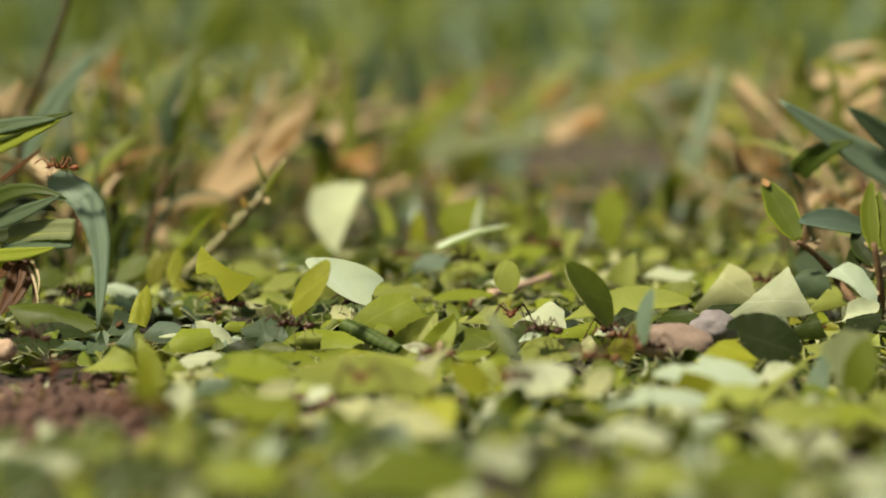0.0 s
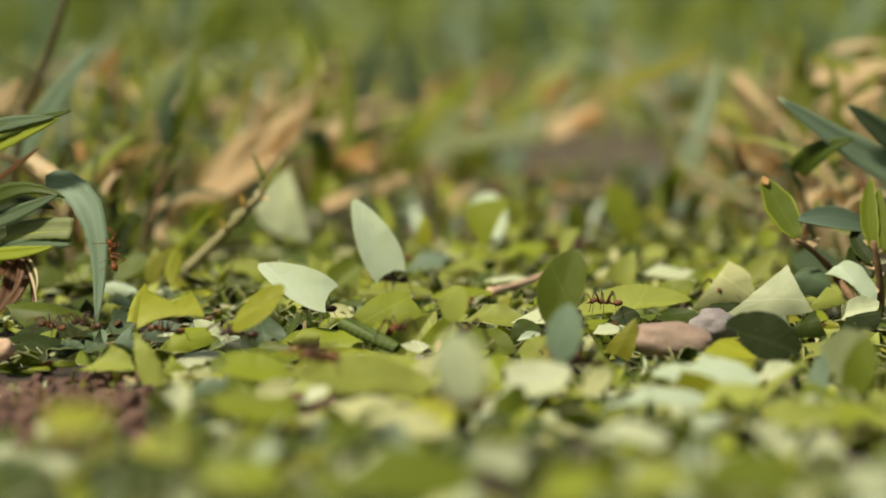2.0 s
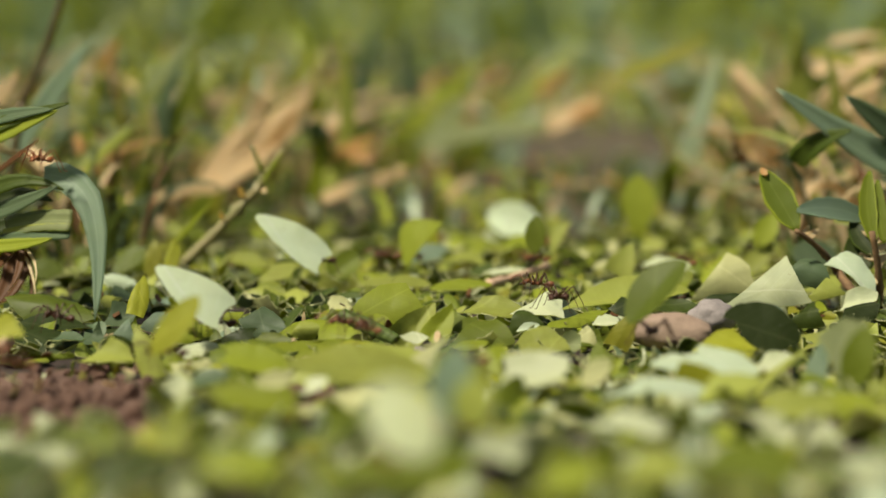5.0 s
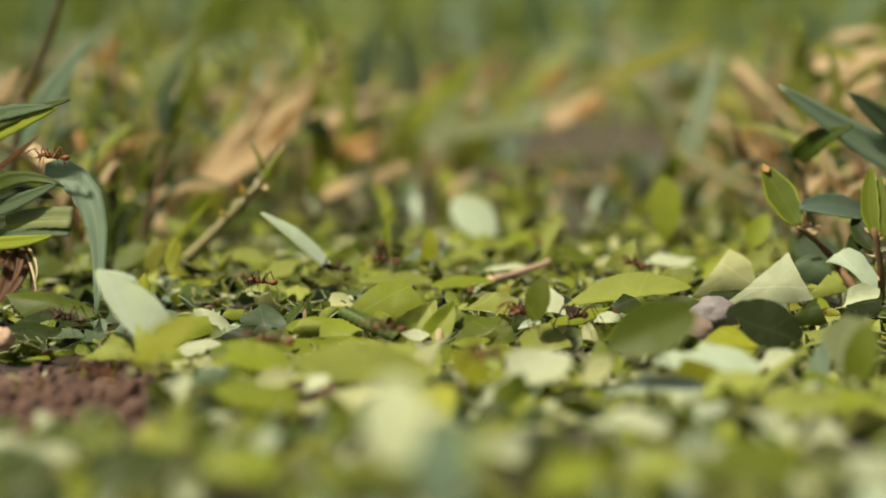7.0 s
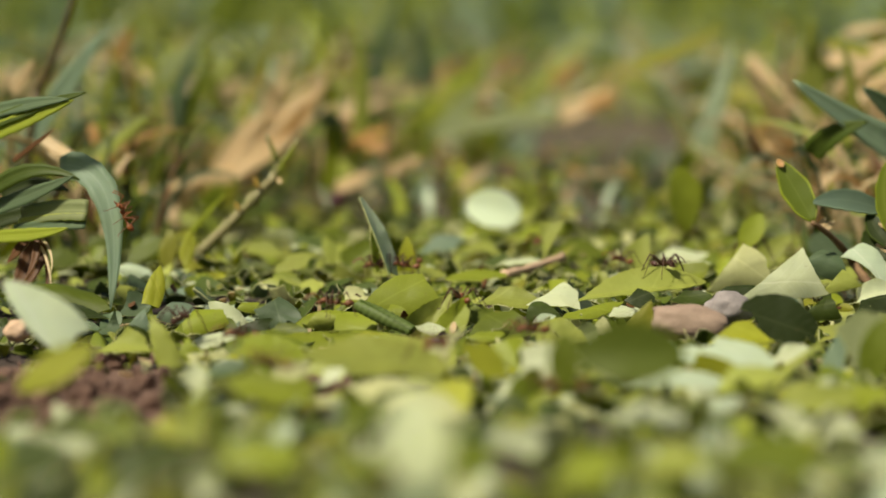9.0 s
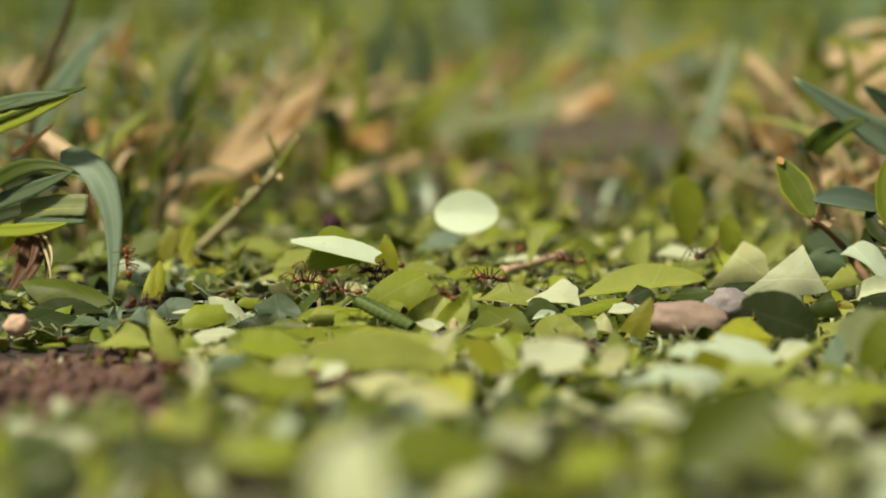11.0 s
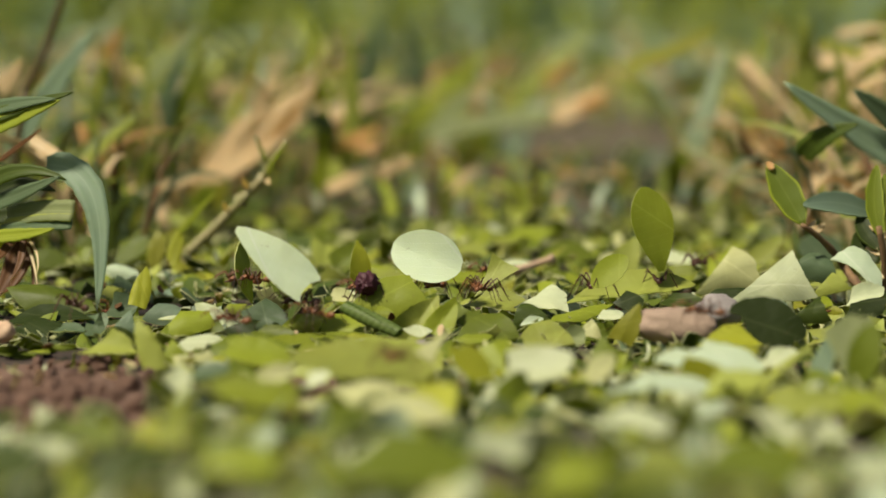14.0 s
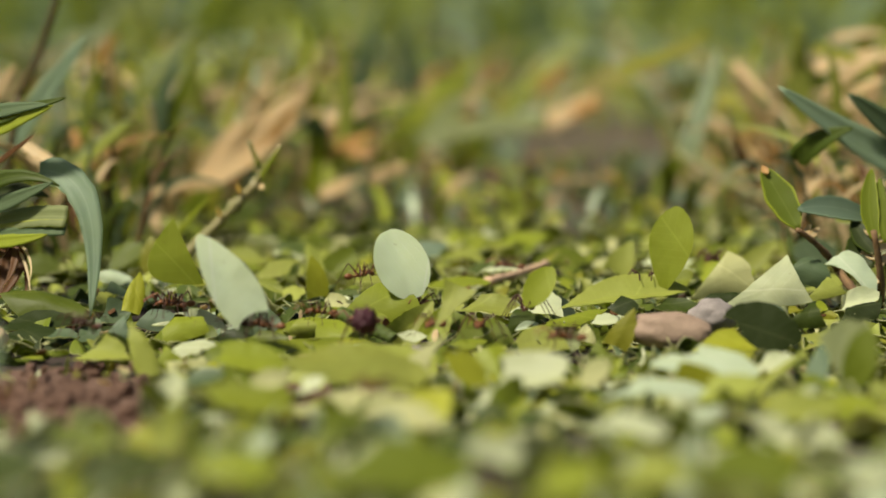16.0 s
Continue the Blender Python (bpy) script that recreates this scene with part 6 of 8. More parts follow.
def motions():
    walk(ANTS[0][0], path([(0, 4.3, 469.2, 4.8, 0, 0, 110), (0.5, -0.8, 454.8, 4.0, 0, 0, 110), (1, -4.5, 444.7, 3.3, 0, 0, 110), (1.5, -8.8, 438.9, 3.8, 0, 0, 110), (2, -10.0, 436.9, 3.6, 0, 0, 110), (2.5, -12.9, 437.4, 4.3, 0, 0, 110), (3, -15.2, 439.8, 4.0, 0, 0, 110), (3.5, -19.6, 443.5, 3.4, 0, 0, 110), (4, -25.0, 447.1, 5.3, 0, 0, 110), (6.5, -21.6, 439.6, 3.7, 0, 0, 110), (7, -21.1, 440.3, 3.2, 0, 0, 110), (7.5, -19.8, 441.1, 5.8, 0, 0, 110), (8, -21.6, 439.4, 4.7, 0, 0, 110), (8.5, -16.9, 434.9, 3.7, 0, 0, 110), (9, -12.6, 429.6, 4.1, 0, 0, 110), (11.5, -15.1, 408.1, 3.7, 0, 0, 110), (12, -14.4, 403.6, 3.6, 0, 0, 110), (12.5, -17.8, 398.9, 3.5, 0, 0, 110), (13, -20.9, 394.2, 2.7, 0, 0, 110), (13.5, -22.6, 390.3, 2.8, 0, 0, 110), (14, -24.6, 387.5, 2.5, 0, 0, 110), (14.5, -27.5, 385.5, 2.3, 0, 0, 110), (15, -28.6, 383.2, 3.8, 0, 0, 110), (15.5, -30.9, 379.2, 2.6, 0, 0, 110), (16, -31.1, 372.5, 1.6, 0, 0, 110)]))
    walk(ANTS[0][2], path([(0, -3.6, 0.1, 6.5, 0.3, -19.9, -108), (0.5, -1.7, 5.1, 6.8, -65.8, -29.8, 66.9), (1, -2.1, 3.5, 8.8, -66.2, -19.9, 68.1), (1.5, -2.1, 3.4, 8.9, -60.5, -61.6, 59.9), (2, -2, 3.6, 9.3, -59.1, -64.5, 58.3), (2.5, -2, 3.9, 8.8, -62.3, -54.6, 62.2), (3, -2.1, 3.4, 9, -54.4, -71.3, 53.4), (3.5, -2.2, 3.1, 9.1, -59.1, -64.4, 58.4), (4, -1.8, 5.6, 4.7, -65.6, -29.9, 66.8), (6.5, -1.9, 4.3, 7.6, -5.9, -54.8, 61.7), (7, -0.9, 7.1, 7.3, -8.2, -41.9, 64.8), (7.5, -1.8, 4.4, 7.9, -3.1, -57.7, 60.8), (8, -1.7, 5.7, 4.6, -21.7, -44.8, 64.3), (8.5, -2.1, 3.6, 7.5, -2.3, -64.4, 57.7), (9, -2.4, 3.1, 6.5, 0.9, -69.2, 54.4), (11.5, -1.1, 6.9, 6, -18, -7.7, 69.4), (12, -1.5, 5.5, 7.1, -21, -31.6, 66.5), (12.5, -1.3, 5.8, 7.9, -42.1, -41.5, 64.8), (13, -1.2, 7, 4.9, -34, -9.7, 69.1), (13.5, -2.3, 3, 7.8, -30.9, -49.5, 63.1), (14, -1.8, 4.2, 8.8, -48.1, -41.6, 64.8), (14.5, -2, 3, 11.2, -65.9, -54.4, 61.8), (15, -1.8, 4.2, 8.7, -68.4, -39.6, 65.2), (15.5, -2.5, 1.7, 10.2, -60.7, -67.1, 55.9), (16, -2, 3.6, 9.1, -59.2, -57.4, 60.8)]))
    walk(ANTS[1][0], path([(0, -26.4, 547.9, 3.4, 0, 0, 70), (0.5, -36.4, 555.6, 4.8, 0, 0, 70), (1, -37.8, 558.6, 4.7, 0, 0, 70), (2, -38.4, 556.9, 4.1, 0, 0, 70), (3, -40.7, 556.0, 3.8, 0, 0, 70), (4, -47.2, 559.1, 4.5, 0, 0, 70), (5, -73.7, 557.6, 4.5, 0, 0, 70), (6.5, -114.1, 548.3, 3.8, 0, 0, 70), (16, -132.4, 577.4, 4.2, 0, 0, 70)]))
    walk(ANTS[1][2], path([(0, -3.4, -0.8, 7.7, 56.6, -69.3, -55.5), (0.5, -3.5, -0.4, 8, -56.6, -69.3, 95.5), (1, -3.8, -0.2, 5.9, -61.2, -59.6, 100.7), (2, -3.8, -0.2, 5.8, -56.2, -69.3, 95.2), (3, -3.7, -0.2, 7.2, 10, -69.3, 95.1), (4, -3.7, -1, 4.5, 23.2, -78.6, 81.3), (5, -3.7, -2, 0.4, 23.9, -78.6, 80.5), (6.5, -3.5, -2.2, 1.7, 25, -78.7, 79.5), (16, -3.5, -2.3, 1.8, -84.9, -84.2, 20.8)]))
    walk(ANTS[2][0], path([(0, -15.0, 404.6, 3.4, 0, 0, 95), (0.5, -16.3, 403.8, 3.5, 0, 0, 95), (1, -19.0, 401.9, 3.9, 0, 0, 95), (1.5, -20.3, 398.8, 3.1, 0, 0, 95), (2, -21.8, 394.8, 3.4, 0, 0, 95), (2.5, -25.1, 389.9, 3.0, 0, 0, 95), (3, -26.7, 384.3, 3.7, 0, 0, 95), (3.5, -29.5, 379.2, 1.2, 0, 0, 95), (4, -30.0, 375.8, 2.6, 0, 0, 95), (6.5, -48.1, 365.2, 2.4, 0, 0, 95), (7, -48.0, 362.1, 2.1, 0, 0, 95), (7.5, -48.2, 358.1, 2.6, 0, 0, 95), (8, -49.5, 352.3, 3.4, 0, 0, 95), (8.5, -54.2, 344.6, 2.8, 0, 0, 95), (9, -59.0, 336.8, 2.3, 0, 0, 95), (11.5, -73.5, 322.7, 3.3, 0, 0, 95), (16, -78.6, 339.0, 2.9, 0, 0, 95)]))
    walk(ANTS[2][2], path([(0, -3.4, 2.4, 7, -66, -24.9, 82.5), (0.5, -3.7, 1.1, 5, -65.8, -29.8, 81.9), (1, -3.5, 1.6, 6, -66.2, -19.9, 83.1), (1.5, -3.4, 2.5, 6.9, -64.9, -39.8, 80.5), (2, -3.3, 3, 6.9, -65.9, -24.9, 82.4), (2.5, -3.4, 2.4, 6.3, -64.7, -39.8, 80.5), (3, -3.3, 2.2, 7.3, -64.1, -44.8, 79.5), (3.5, -3.4, 2.7, 6.4, -64.8, -39.8, 80.4), (4, -3.3, 3, 6.6, -65.2, -34.8, 81.1), (6.5, -3.3, 2, 7.8, -64.4, -40, 80.1), (7, -3.4, 1.3, 6.8, -63.8, -44.9, 79.2), (7.5, -3.4, 2.2, 6.8, -63.8, -44.8, 79.2), (8, -3.4, 1.8, 6.3, -64.4, -39.8, 80.2), (8.5, -3.4, 2.2, 6.1, -65.2, -29.9, 81.7), (9, -3.3, 1.9, 7.1, -64.3, -39.7, 80.3), (11.5, -3.5, 1.8, 5.4, -64.3, -39.5, 80.2), (16, -3.7, -0.6, 5.6, -64.5, -39.7, 80.1)]))
    walk(ANTS[3][0], path([(0, -25.1, 380.6, 2.5, 0, 0, 92), (0.5, -27.1, 378.1, 2.4, 0, 0, 92), (1, -28.1, 375.3, 2.6, 0, 0, 92), (1.5, -31.5, 372.3, 1.9, 0, 0, 92), (2, -33.4, 369.1, 2.4, 0, 0, 92), (2.5, -33.5, 365.6, 2.0, 0, 0, 92), (3, -35.1, 361.3, 2.6, 0, 0, 92), (3.5, -36.6, 355.9, 2.7, 0, 0, 92), (4, -41.5, 349.7, 2.5, 0, 0, 92), (6.5, -40.2, 316.8, 3.6, 0, 0, 92), (7, -41.3, 310.8, 4.0, 0, 0, 92), (7.5, -41.8, 304.2, 4.2, 0, 0, 92), (8, -43.3, 298.5, 4.0, 0, 0, 92), (8.5, -47.1, 292.2, 5.4, 0, 0, 92), (9, -52.5, 286.3, 4.1, 0, 0, 92), (11.5, -66.2, 274.5, 5.2, 0, 0, 92), (16, -67.0, 289.2, 4.8, 0, 0, 92)]))
    walk(ANTS[3][2], path([(0, -3.5, -3, 9, 61.9, -57.6, -83.4), (0.5, -3.5, -3.3, 8.7, 64, -47.7, -86), (1, -3.6, -3.2, 7.8, 64.3, -44.7, -86.5), (1.5, -3.7, -3.7, 7, 64.9, -39.7, -87.4), (2, -3.7, -3.7, 7, 64.6, -41.7, -87.1), (2.5, -3.6, -4.6, 7.8, 63.7, -47.7, -85.7), (3, -3.6, -3.6, 7.3, 63.7, -47.6, -85.8), (3.5, -3.7, -3.4, 6.3, 63.8, -47.7, -85.8), (4, -3.6, -1.7, 6.6, 61, -59.5, -82.5), (6.5, -3.6, -3.2, 6.9, 65, -34.5, -88), (7, -3.7, -3.7, 6.8, 65, -34.6, -88), (7.5, -3.7, -2.7, 5.9, 65.8, -19.8, -89.8), (8, -3.8, -3.8, 5.4, 66.1, -9.9, -90.9), (8.5, -3.7, -2.4, 5.8, 64.4, -39.7, -87), (9, -3.7, -2, 5.6, 65.2, -29.8, -88.4), (11.5, -3.7, -0.2, 5.5, 65.1, -30, -88.4), (16, -3.7, -0.8, 5.7, 65.3, -29.9, -88.7)]))
    walk(ANTS[4][0], path([(0, 9.8, 555.0, 1.5, 0, 0, 150), (1.5, 8.7, 554.5, 1.5, 0, 0, 150), (2.5, 20.0, 554.1, 2.1, 0, 0, 150), (3, 27.1, 553.9, 1.7, 0, 0, 150), (3.5, 25.9, 553.8, 1.6, 0, 0, 150), (4, 25.2, 553.6, 1.5, 0, 0, 150), (6.5, 7.9, 552.7, 1.5, 0, 0, 150), (7, 7.9, 552.5, 1.5, 0, 0, 150), (7.5, 10.4, 552.4, 1.5, 0, 0, 150), (8, 13.3, 552.2, 1.5, 0, 0, 150), (8.5, 13.5, 552.0, 1.5, 0, 0, 150), (9, 9.3, 530.0, 1.5, 0, 0, 150), (11.5, 2.0, 440.0, 1.5, 0, 0, 150), (12, -5.5, 416.8, 4.6, 0, 0, 150), (12.5, -2.6, 416.3, 4.9, 0, 0, 150), (13, 0.7, 414.6, 4.1, 0, 0, 150), (13.5, -10.4, 411.0, 4.3, 0, 0, 150), (14, -1.7, 406.6, 3.1, 0, 0, 150), (14.5, -3.7, 402.5, 3.1, 0, 0, 150), (15, -4.3, 400.0, 3.2, 0, 0, 150), (15.5, -5.9, 400.0, 3.3, 0, 0, 150), (16, -3.6, 400.0, 1.5, 0, 0, 150)]))
    walk(ANTS[4][2], path([(0, -1.1, 3.3, 5.9, -84, -84.6, -60), (1.5, -1.1, 3.3, 6.6, -83.5, -84.6, -60.4), (2.5, -1.1, 3.3, 6.1, 5.1, -59.6, 20.6), (3, -1, 3.3, 6.7, -0.4, -10, 29), (3.5, -1, 3.4, 6, -0.4, -10, 29.1), (4, -1.3, 3.4, 4.5, -66.4, -10, 29), (6.5, -1.2, 3.4, 4.3, -65.8, -20.2, 27.8), (7, -1.5, 3.3, 4.3, -64.5, -39.9, 25.1), (7.5, -1, 3.5, 4.6, -60.4, -59.6, 20), (8, -1.4, 3.3, 4.3, -41.3, -78.5, -0.1), (8.5, -1.7, 3.1, 4.9, -22, -82.3, -19.7), (9, -1.2, 3.2, 6.6, -66, -9.9, 29.2), (11.5, 0.9, 3.9, 10.7, -66, 2.2, 30.4), (12, -3.8, 1.6, 6.9, -55.2, -68.9, 14.5), (12.5, -4.1, 1.6, 5.5, -66.1, -4.8, 29.6), (13, 0.3, 4.4, 3.5, -71.9, -14.7, 28.6), (13.5, -2.7, 2.5, 4.9, -72.1, -4.8, 29.6), (14, -0.4, 3.5, 7.5, -71.9, -14.7, 28.5), (14.5, -3.2, 1.7, 9.6, -61.5, -69.1, 14.5), (15, -3.3, 1.5, 10.3, -48, -78.3, 0.5), (15.5, -1.6, 2.6, 9.3, -72.1, -7.8, 29.2), (16, 0.9, 4.1, 9.3, -64.5, -64.3, 17.8)]))
    walk(ANTS[5][0], path([(0, 41.3, 560.0, 3.1, 0, 0, 178), (0.5, 42.7, 558.8, 3.2, 0, 0, 178), (1, 44.0, 557.5, 3.5, 0, 0, 178), (1.5, 46.8, 556.2, 1.5, 0, 0, 178), (2, 45.9, 555.0, 1.5, 0, 0, 178), (2.5, 49.6, 553.8, 2.5, 0, 0, 178), (3, 50.4, 552.5, 3.5, 0, 0, 178), (3.5, 49.0, 551.2, 3.5, 0, 0, 178), (4, 48.0, 550.0, 2.0, 0, 0, 178), (6.5, 47.1, 530.0, 1.5, 0, 0, 178), (7, 51.3, 526.0, 1.5, 0, 0, 178), (7.5, 49.2, 522.0, 1.8, 0, 0, 178), (8, 51.3, 518.0, 2.5, 0, 0, 178), (8.5, 49.6, 514.0, 1.5, 0, 0, 178), (9, 51.8, 510.0, 1.5, 0, 0, 178), (11.5, 46.3, 455.0, 1.5, 0, 0, 178), (12, 42.8, 427.9, 3.5, 0, 0, 178), (12.5, 41.6, 425.0, 4.1, 0, 0, 178), (13, 42.0, 422.6, 4.4, 0, 0, 178), (13.5, 39.7, 419.0, 5.3, 0, 0, 178), (14, 38.8, 414.1, 3.3, 0, 0, 178), (14.5, 37.4, 410.3, 2.4, 0, 0, 178), (15, 37.0, 409.6, 3.1, 0, 0, 178), (15.5, 39.9, 412.4, 4.4, 0, 0, 178), (16, 37.4, 416.8, 3.8, 0, 0, 178)]))
    walk(ANTS[5][2], path([(0, 0.2, 3.8, 5, -18, -84.6, -88), (0.5, 0.2, 3.5, 7.7, -18, -84.6, -87.9), (1, 0.2, 3.5, 7.7, 43.3, -78.6, -149.7), (1.5, -0.4, 3.5, 7.3, -17.5, -84.6, -88.4), (2, 2.1, 3.5, 7.8, -56.2, -69.3, -12.8), (2.5, 0.2, 3.4, 8.1, -17.8, -84.4, -88.1), (3, 0.3, 3.4, 9, -17.2, -84.4, -88.8), (3.5, -0.2, 3.2, 10.3, -17.9, -84.5, -88.1), (4, 0.1, 3.3, 10, -17.9, -84.5, -88.1), (6.5, 0.2, 3.5, 6.9, -15.4, -84.2, -90.6), (7, -0.1, 3.4, 8.5, -16.3, -84.2, -89.7), (7.5, 0.3, 3.4, 8, -16.6, -84.2, -89.3), (8, 0.2, 3.3, 8.6, -17.4, -84.1, -88.4), (8.5, -0.3, 3.3, 9.1, -17.5, -84.1, -88.4), (9, 0.9, 3.2, 10.6, -0.6, -83.7, -69.1), (11.5, 0.4, 3.2, 10.1, -2.4, -83.6, -67.3), (12, -0.7, 3.1, 10.2, -2.6, -83.6, -67.1), (12.5, 0.3, 3.2, 10.2, -1.3, -83.8, -104.7), (13, 2.4, 3.2, 10.4, -2.4, -83.7, -67.4), (13.5, 2.4, 3.2, 10.5, -55.3, -69, -13.6), (14, 1.3, 3, 12, -45.7, -76.5, -23.5), (14.5, -0.7, 2.9, 12.3, -19.5, -84.2, -86.5), (15, -1.2, 3.1, 10.9, 21.5, -82.4, -127.7), (15.5, -2.2, 3.4, 7.1, 40.9, -78.6, -147.4), (16, -4.6, 3.2, 8.6, 41.5, -78.5, -148)]))
    walk(ANTS[6][0], path([(0, 27.9, 383.5, 1.3, 0, 0, 165), (0.5, 23.9, 385.1, 3.9, 0, 0, 165), (1, 22.0, 383.4, 3.4, 0, 0, 165), (1.5, 21.0, 380.4, 1.2, 0, 0, 165), (2, 20.6, 377.5, 3.2, 0, 0, 165), (2.5, 23.7, 374.9, 1.6, 0, 0, 165), (3, 26.3, 372.3, 2.4, 0, 0, 165), (3.5, 29.0, 369.0, 2.7, 0, 0, 165), (4, 33.3, 364.8, 2.1, 0, 0, 165), (6.5, 32.4, 329.9, 4.5, 0, 0, 165), (7, 28.1, 315.7, 2.9, 0, 0, 165), (7.5, 23.3, 301.9, 3.7, 0, 0, 165), (8, 21.9, 290.9, 3.9, 0, 0, 165), (8.5, 20.2, 281.6, 4.9, 0, 0, 165), (9, 20.0, 272.1, 6.7, 0, 0, 165), (11.5, 25.2, 208.7, 8.0, 0, 0, 165), (12, 24.3, 200.3, 9.4, 0, 0, 165), (12.5, 22.5, 193.1, 10.1, 0, 0, 165), (13, 16.9, 185.9, 9.9, 0, 0, 165), (16, 11.4, 148.8, 11.2, 0, 0, 165)]))
    walk(ANTS[6][2], path([(0, 2.3, 4.1, 8.7, -30.6, -54.6, 7.4), (0.5, -3.2, 2.6, 9.2, 66.3, -19.9, -163), (1, -1.1, 3.2, 9.1, 64.9, -39.8, -160.4), (1.5, -3.8, 2.7, 7, 66.2, -19.9, -163), (2, -0.2, 3.5, 8.5, 56.3, -69.2, -150.3), (2.5, -2.9, 2.6, 9.7, 62.3, -54.6, -156.9), (3, -1.1, 3.3, 7.9, 9, -59.5, -155.5), (3.5, -0.6, 3.4, 7.9, -25.9, -82.5, -117.2), (4, -0.5, 3.4, 8.2, 1.5, -74, -145.2), (6.5, -2.1, 2.7, 10.2, 65.8, -19.6, -163), (7, -1.6, 3.1, 8.3, 65.9, -19.7, -162.9), (7.5, -2, 3, 7.6, 65.8, -19.8, -162.8), (8, -1.4, 3.3, 6.9, 66.1, 0.1, -164.9), (8.5, -1.3, 3.3, 6.9, 66.1, 0.1, -164.9), (9, -1.3, 3.3, 6.9, 66.1, 0, -164.8), (11.5, -1.4, 3.3, 6.2, 64.2, -40, -159.8), (12, -1.4, 3.3, 6.5, 64.2, -40, -159.8), (12.5, -1.4, 3.3, 6.1, 64.3, -40, -160), (13, -1.5, 3.3, 5.9, 64.3, -39.9, -159.9), (16, -1.4, 3.4, 5.2, 64.4, -39.8, -160.2)]))
    walk(ANTS[7][0], path([(0, 10.2, 310.0, 4.1, 0, 0, 135), (0.5, 12.2, 306.2, 4.0, 0, 0, 135), (1, 10.0, 301.0, 3.7, 0, 0, 135), (1.5, 10.5, 292.4, 5.7, 0, 0, 135), (2, 2.8, 277.9, 5.8, 0, 0, 135), (2.5, -0.2, 260.7, 5.3, 0, 0, 135), (3, -3.3, 245.0, 6.1, 0, 0, 135), (3.5, -3.4, 234.2, 6.8, 0, 0, 135), (4, -3.7, 228.7, 7.2, 0, 0, 135), (6.5, -3.2, 222.7, 8.6, 0, 0, 135), (7, -4.3, 219.9, 8.6, 0, 0, 135), (7.5, -3.9, 216.5, 8.2, 0, 0, 135), (8, -3.0, 212.4, 8.8, 0, 0, 135), (8.5, -2.5, 208.9, 8.8, 0, 0, 135), (9, -3.7, 205.1, 9.5, 0, 0, 135), (11.5, -10.0, 178.1, 10.1, 0, 0, 135), (16, -13.7, 148.5, 11.2, 0, 0, 135)]))
    walk(ANTS[7][2], path([(0, -1.1, 3.8, 8.2, -3.3, -59.6, 35.7), (0.5, -1.5, 3.3, 9, -9.3, -59.6, 35.8), (1, -1.4, 3.6, 7.3, -59.3, -64.4, 33.6), (1.5, -2, 2.6, 9.9, -1.7, -84.2, -25.1), (2, -2.1, 2.9, 7.4, -42.8, -78.6, 16.3), (2.5, -1.4, 3.6, 6.9, -60.9, -59.6, 35.6), (3, -1.6, 3.6, 5.9, -64.7, -39.9, 40.4), (3.5, -1.4, 3.8, 5.9, -64.8, -39.8, 40.4), (4, -1.8, 3.3, 6.1, -65.6, -29.9, 41.8), (6.5, -2.6, 2.3, 7.6, -15.4, -84.2, -47.6), (7, -2.4, 2.5, 6.9, -16.3, -84.2, -46.7), (7.5, -2.6, 2.5, 5.9, -16.6, -84.2, -46.3), (8, -2.5, 2.6, 5.9, -17.4, -84.1, -45.4), (8.5, -2.4, 2.7, 6, -17.5, -84.1, -45.4), (9, -2.4, 2.6, 6.4, -18.1, -84.1, -44.7), (11.5, -2.7, 2.5, 5.3, -20.1, -84, -42.7), (16, -2.9, 2.3, 5.2, -18.9, -84.2, -44.2)]))
    walk(ANTS[8][0], path([(0, 32.4, 354.4, 2.4, 0, 0, 130), (0.5, 32.2, 349.3, 2.8, 0, 0, 130), (1, 29.4, 344.8, 2.4, 0, 0, 130), (1.5, 24.0, 340.9, 2.8, 0, 0, 130), (2, 18.4, 337.1, 3.1, 0, 0, 130), (2.5, 13.6, 331.7, 3.5, 0, 0, 130), (3, 11.9, 321.9, 4.7, 0, 0, 130), (3.5, 7.0, 308.9, 3.9, 0, 0, 130), (4, 3.7, 292.3, 4.1, 0, 0, 130), (6.5, 0.8, 213.5, 8.2, 0, 0, 130), (9, -2.5, 164.2, 9.9, 0, 0, 130), (16, -2.6, 148.8, 11.1, 0, 0, 130)]))
    walk(ANTS[8][2], path([(0, -2.2, 2.8, 7.6, -8.5, -78.6, -101.9), (0.5, -2.2, 2.8, 7.2, 0, -74.1, -110.6), (1, -2.8, 2.3, 6.5, 56.4, -69.3, -115.3), (1.5, -2.6, 2.6, 5.6, 43.4, -78.6, -101.8), (2, -2.6, 2.5, 6.4, 43.1, -78.5, -101.5), (2.5, -2.7, 2.4, 6.4, 42.7, -78.5, -101), (3, -1.9, 3.4, 6.4, -56, -69.3, 35.1), (3.5, -2.7, 2.2, 7.1, 24.1, -82.5, -82.2), (4, -2.5, 2.4, 7.9, 24, -82.5, -82.2), (6.5, -2.7, 2.3, 6.4, 24.1, -82.2, -82.4), (9, -2.8, 2.3, 5.5, 22, -82.2, -80), (16, -2.9, 2.3, 5.2, 22.1, -82.4, -80.4)]))
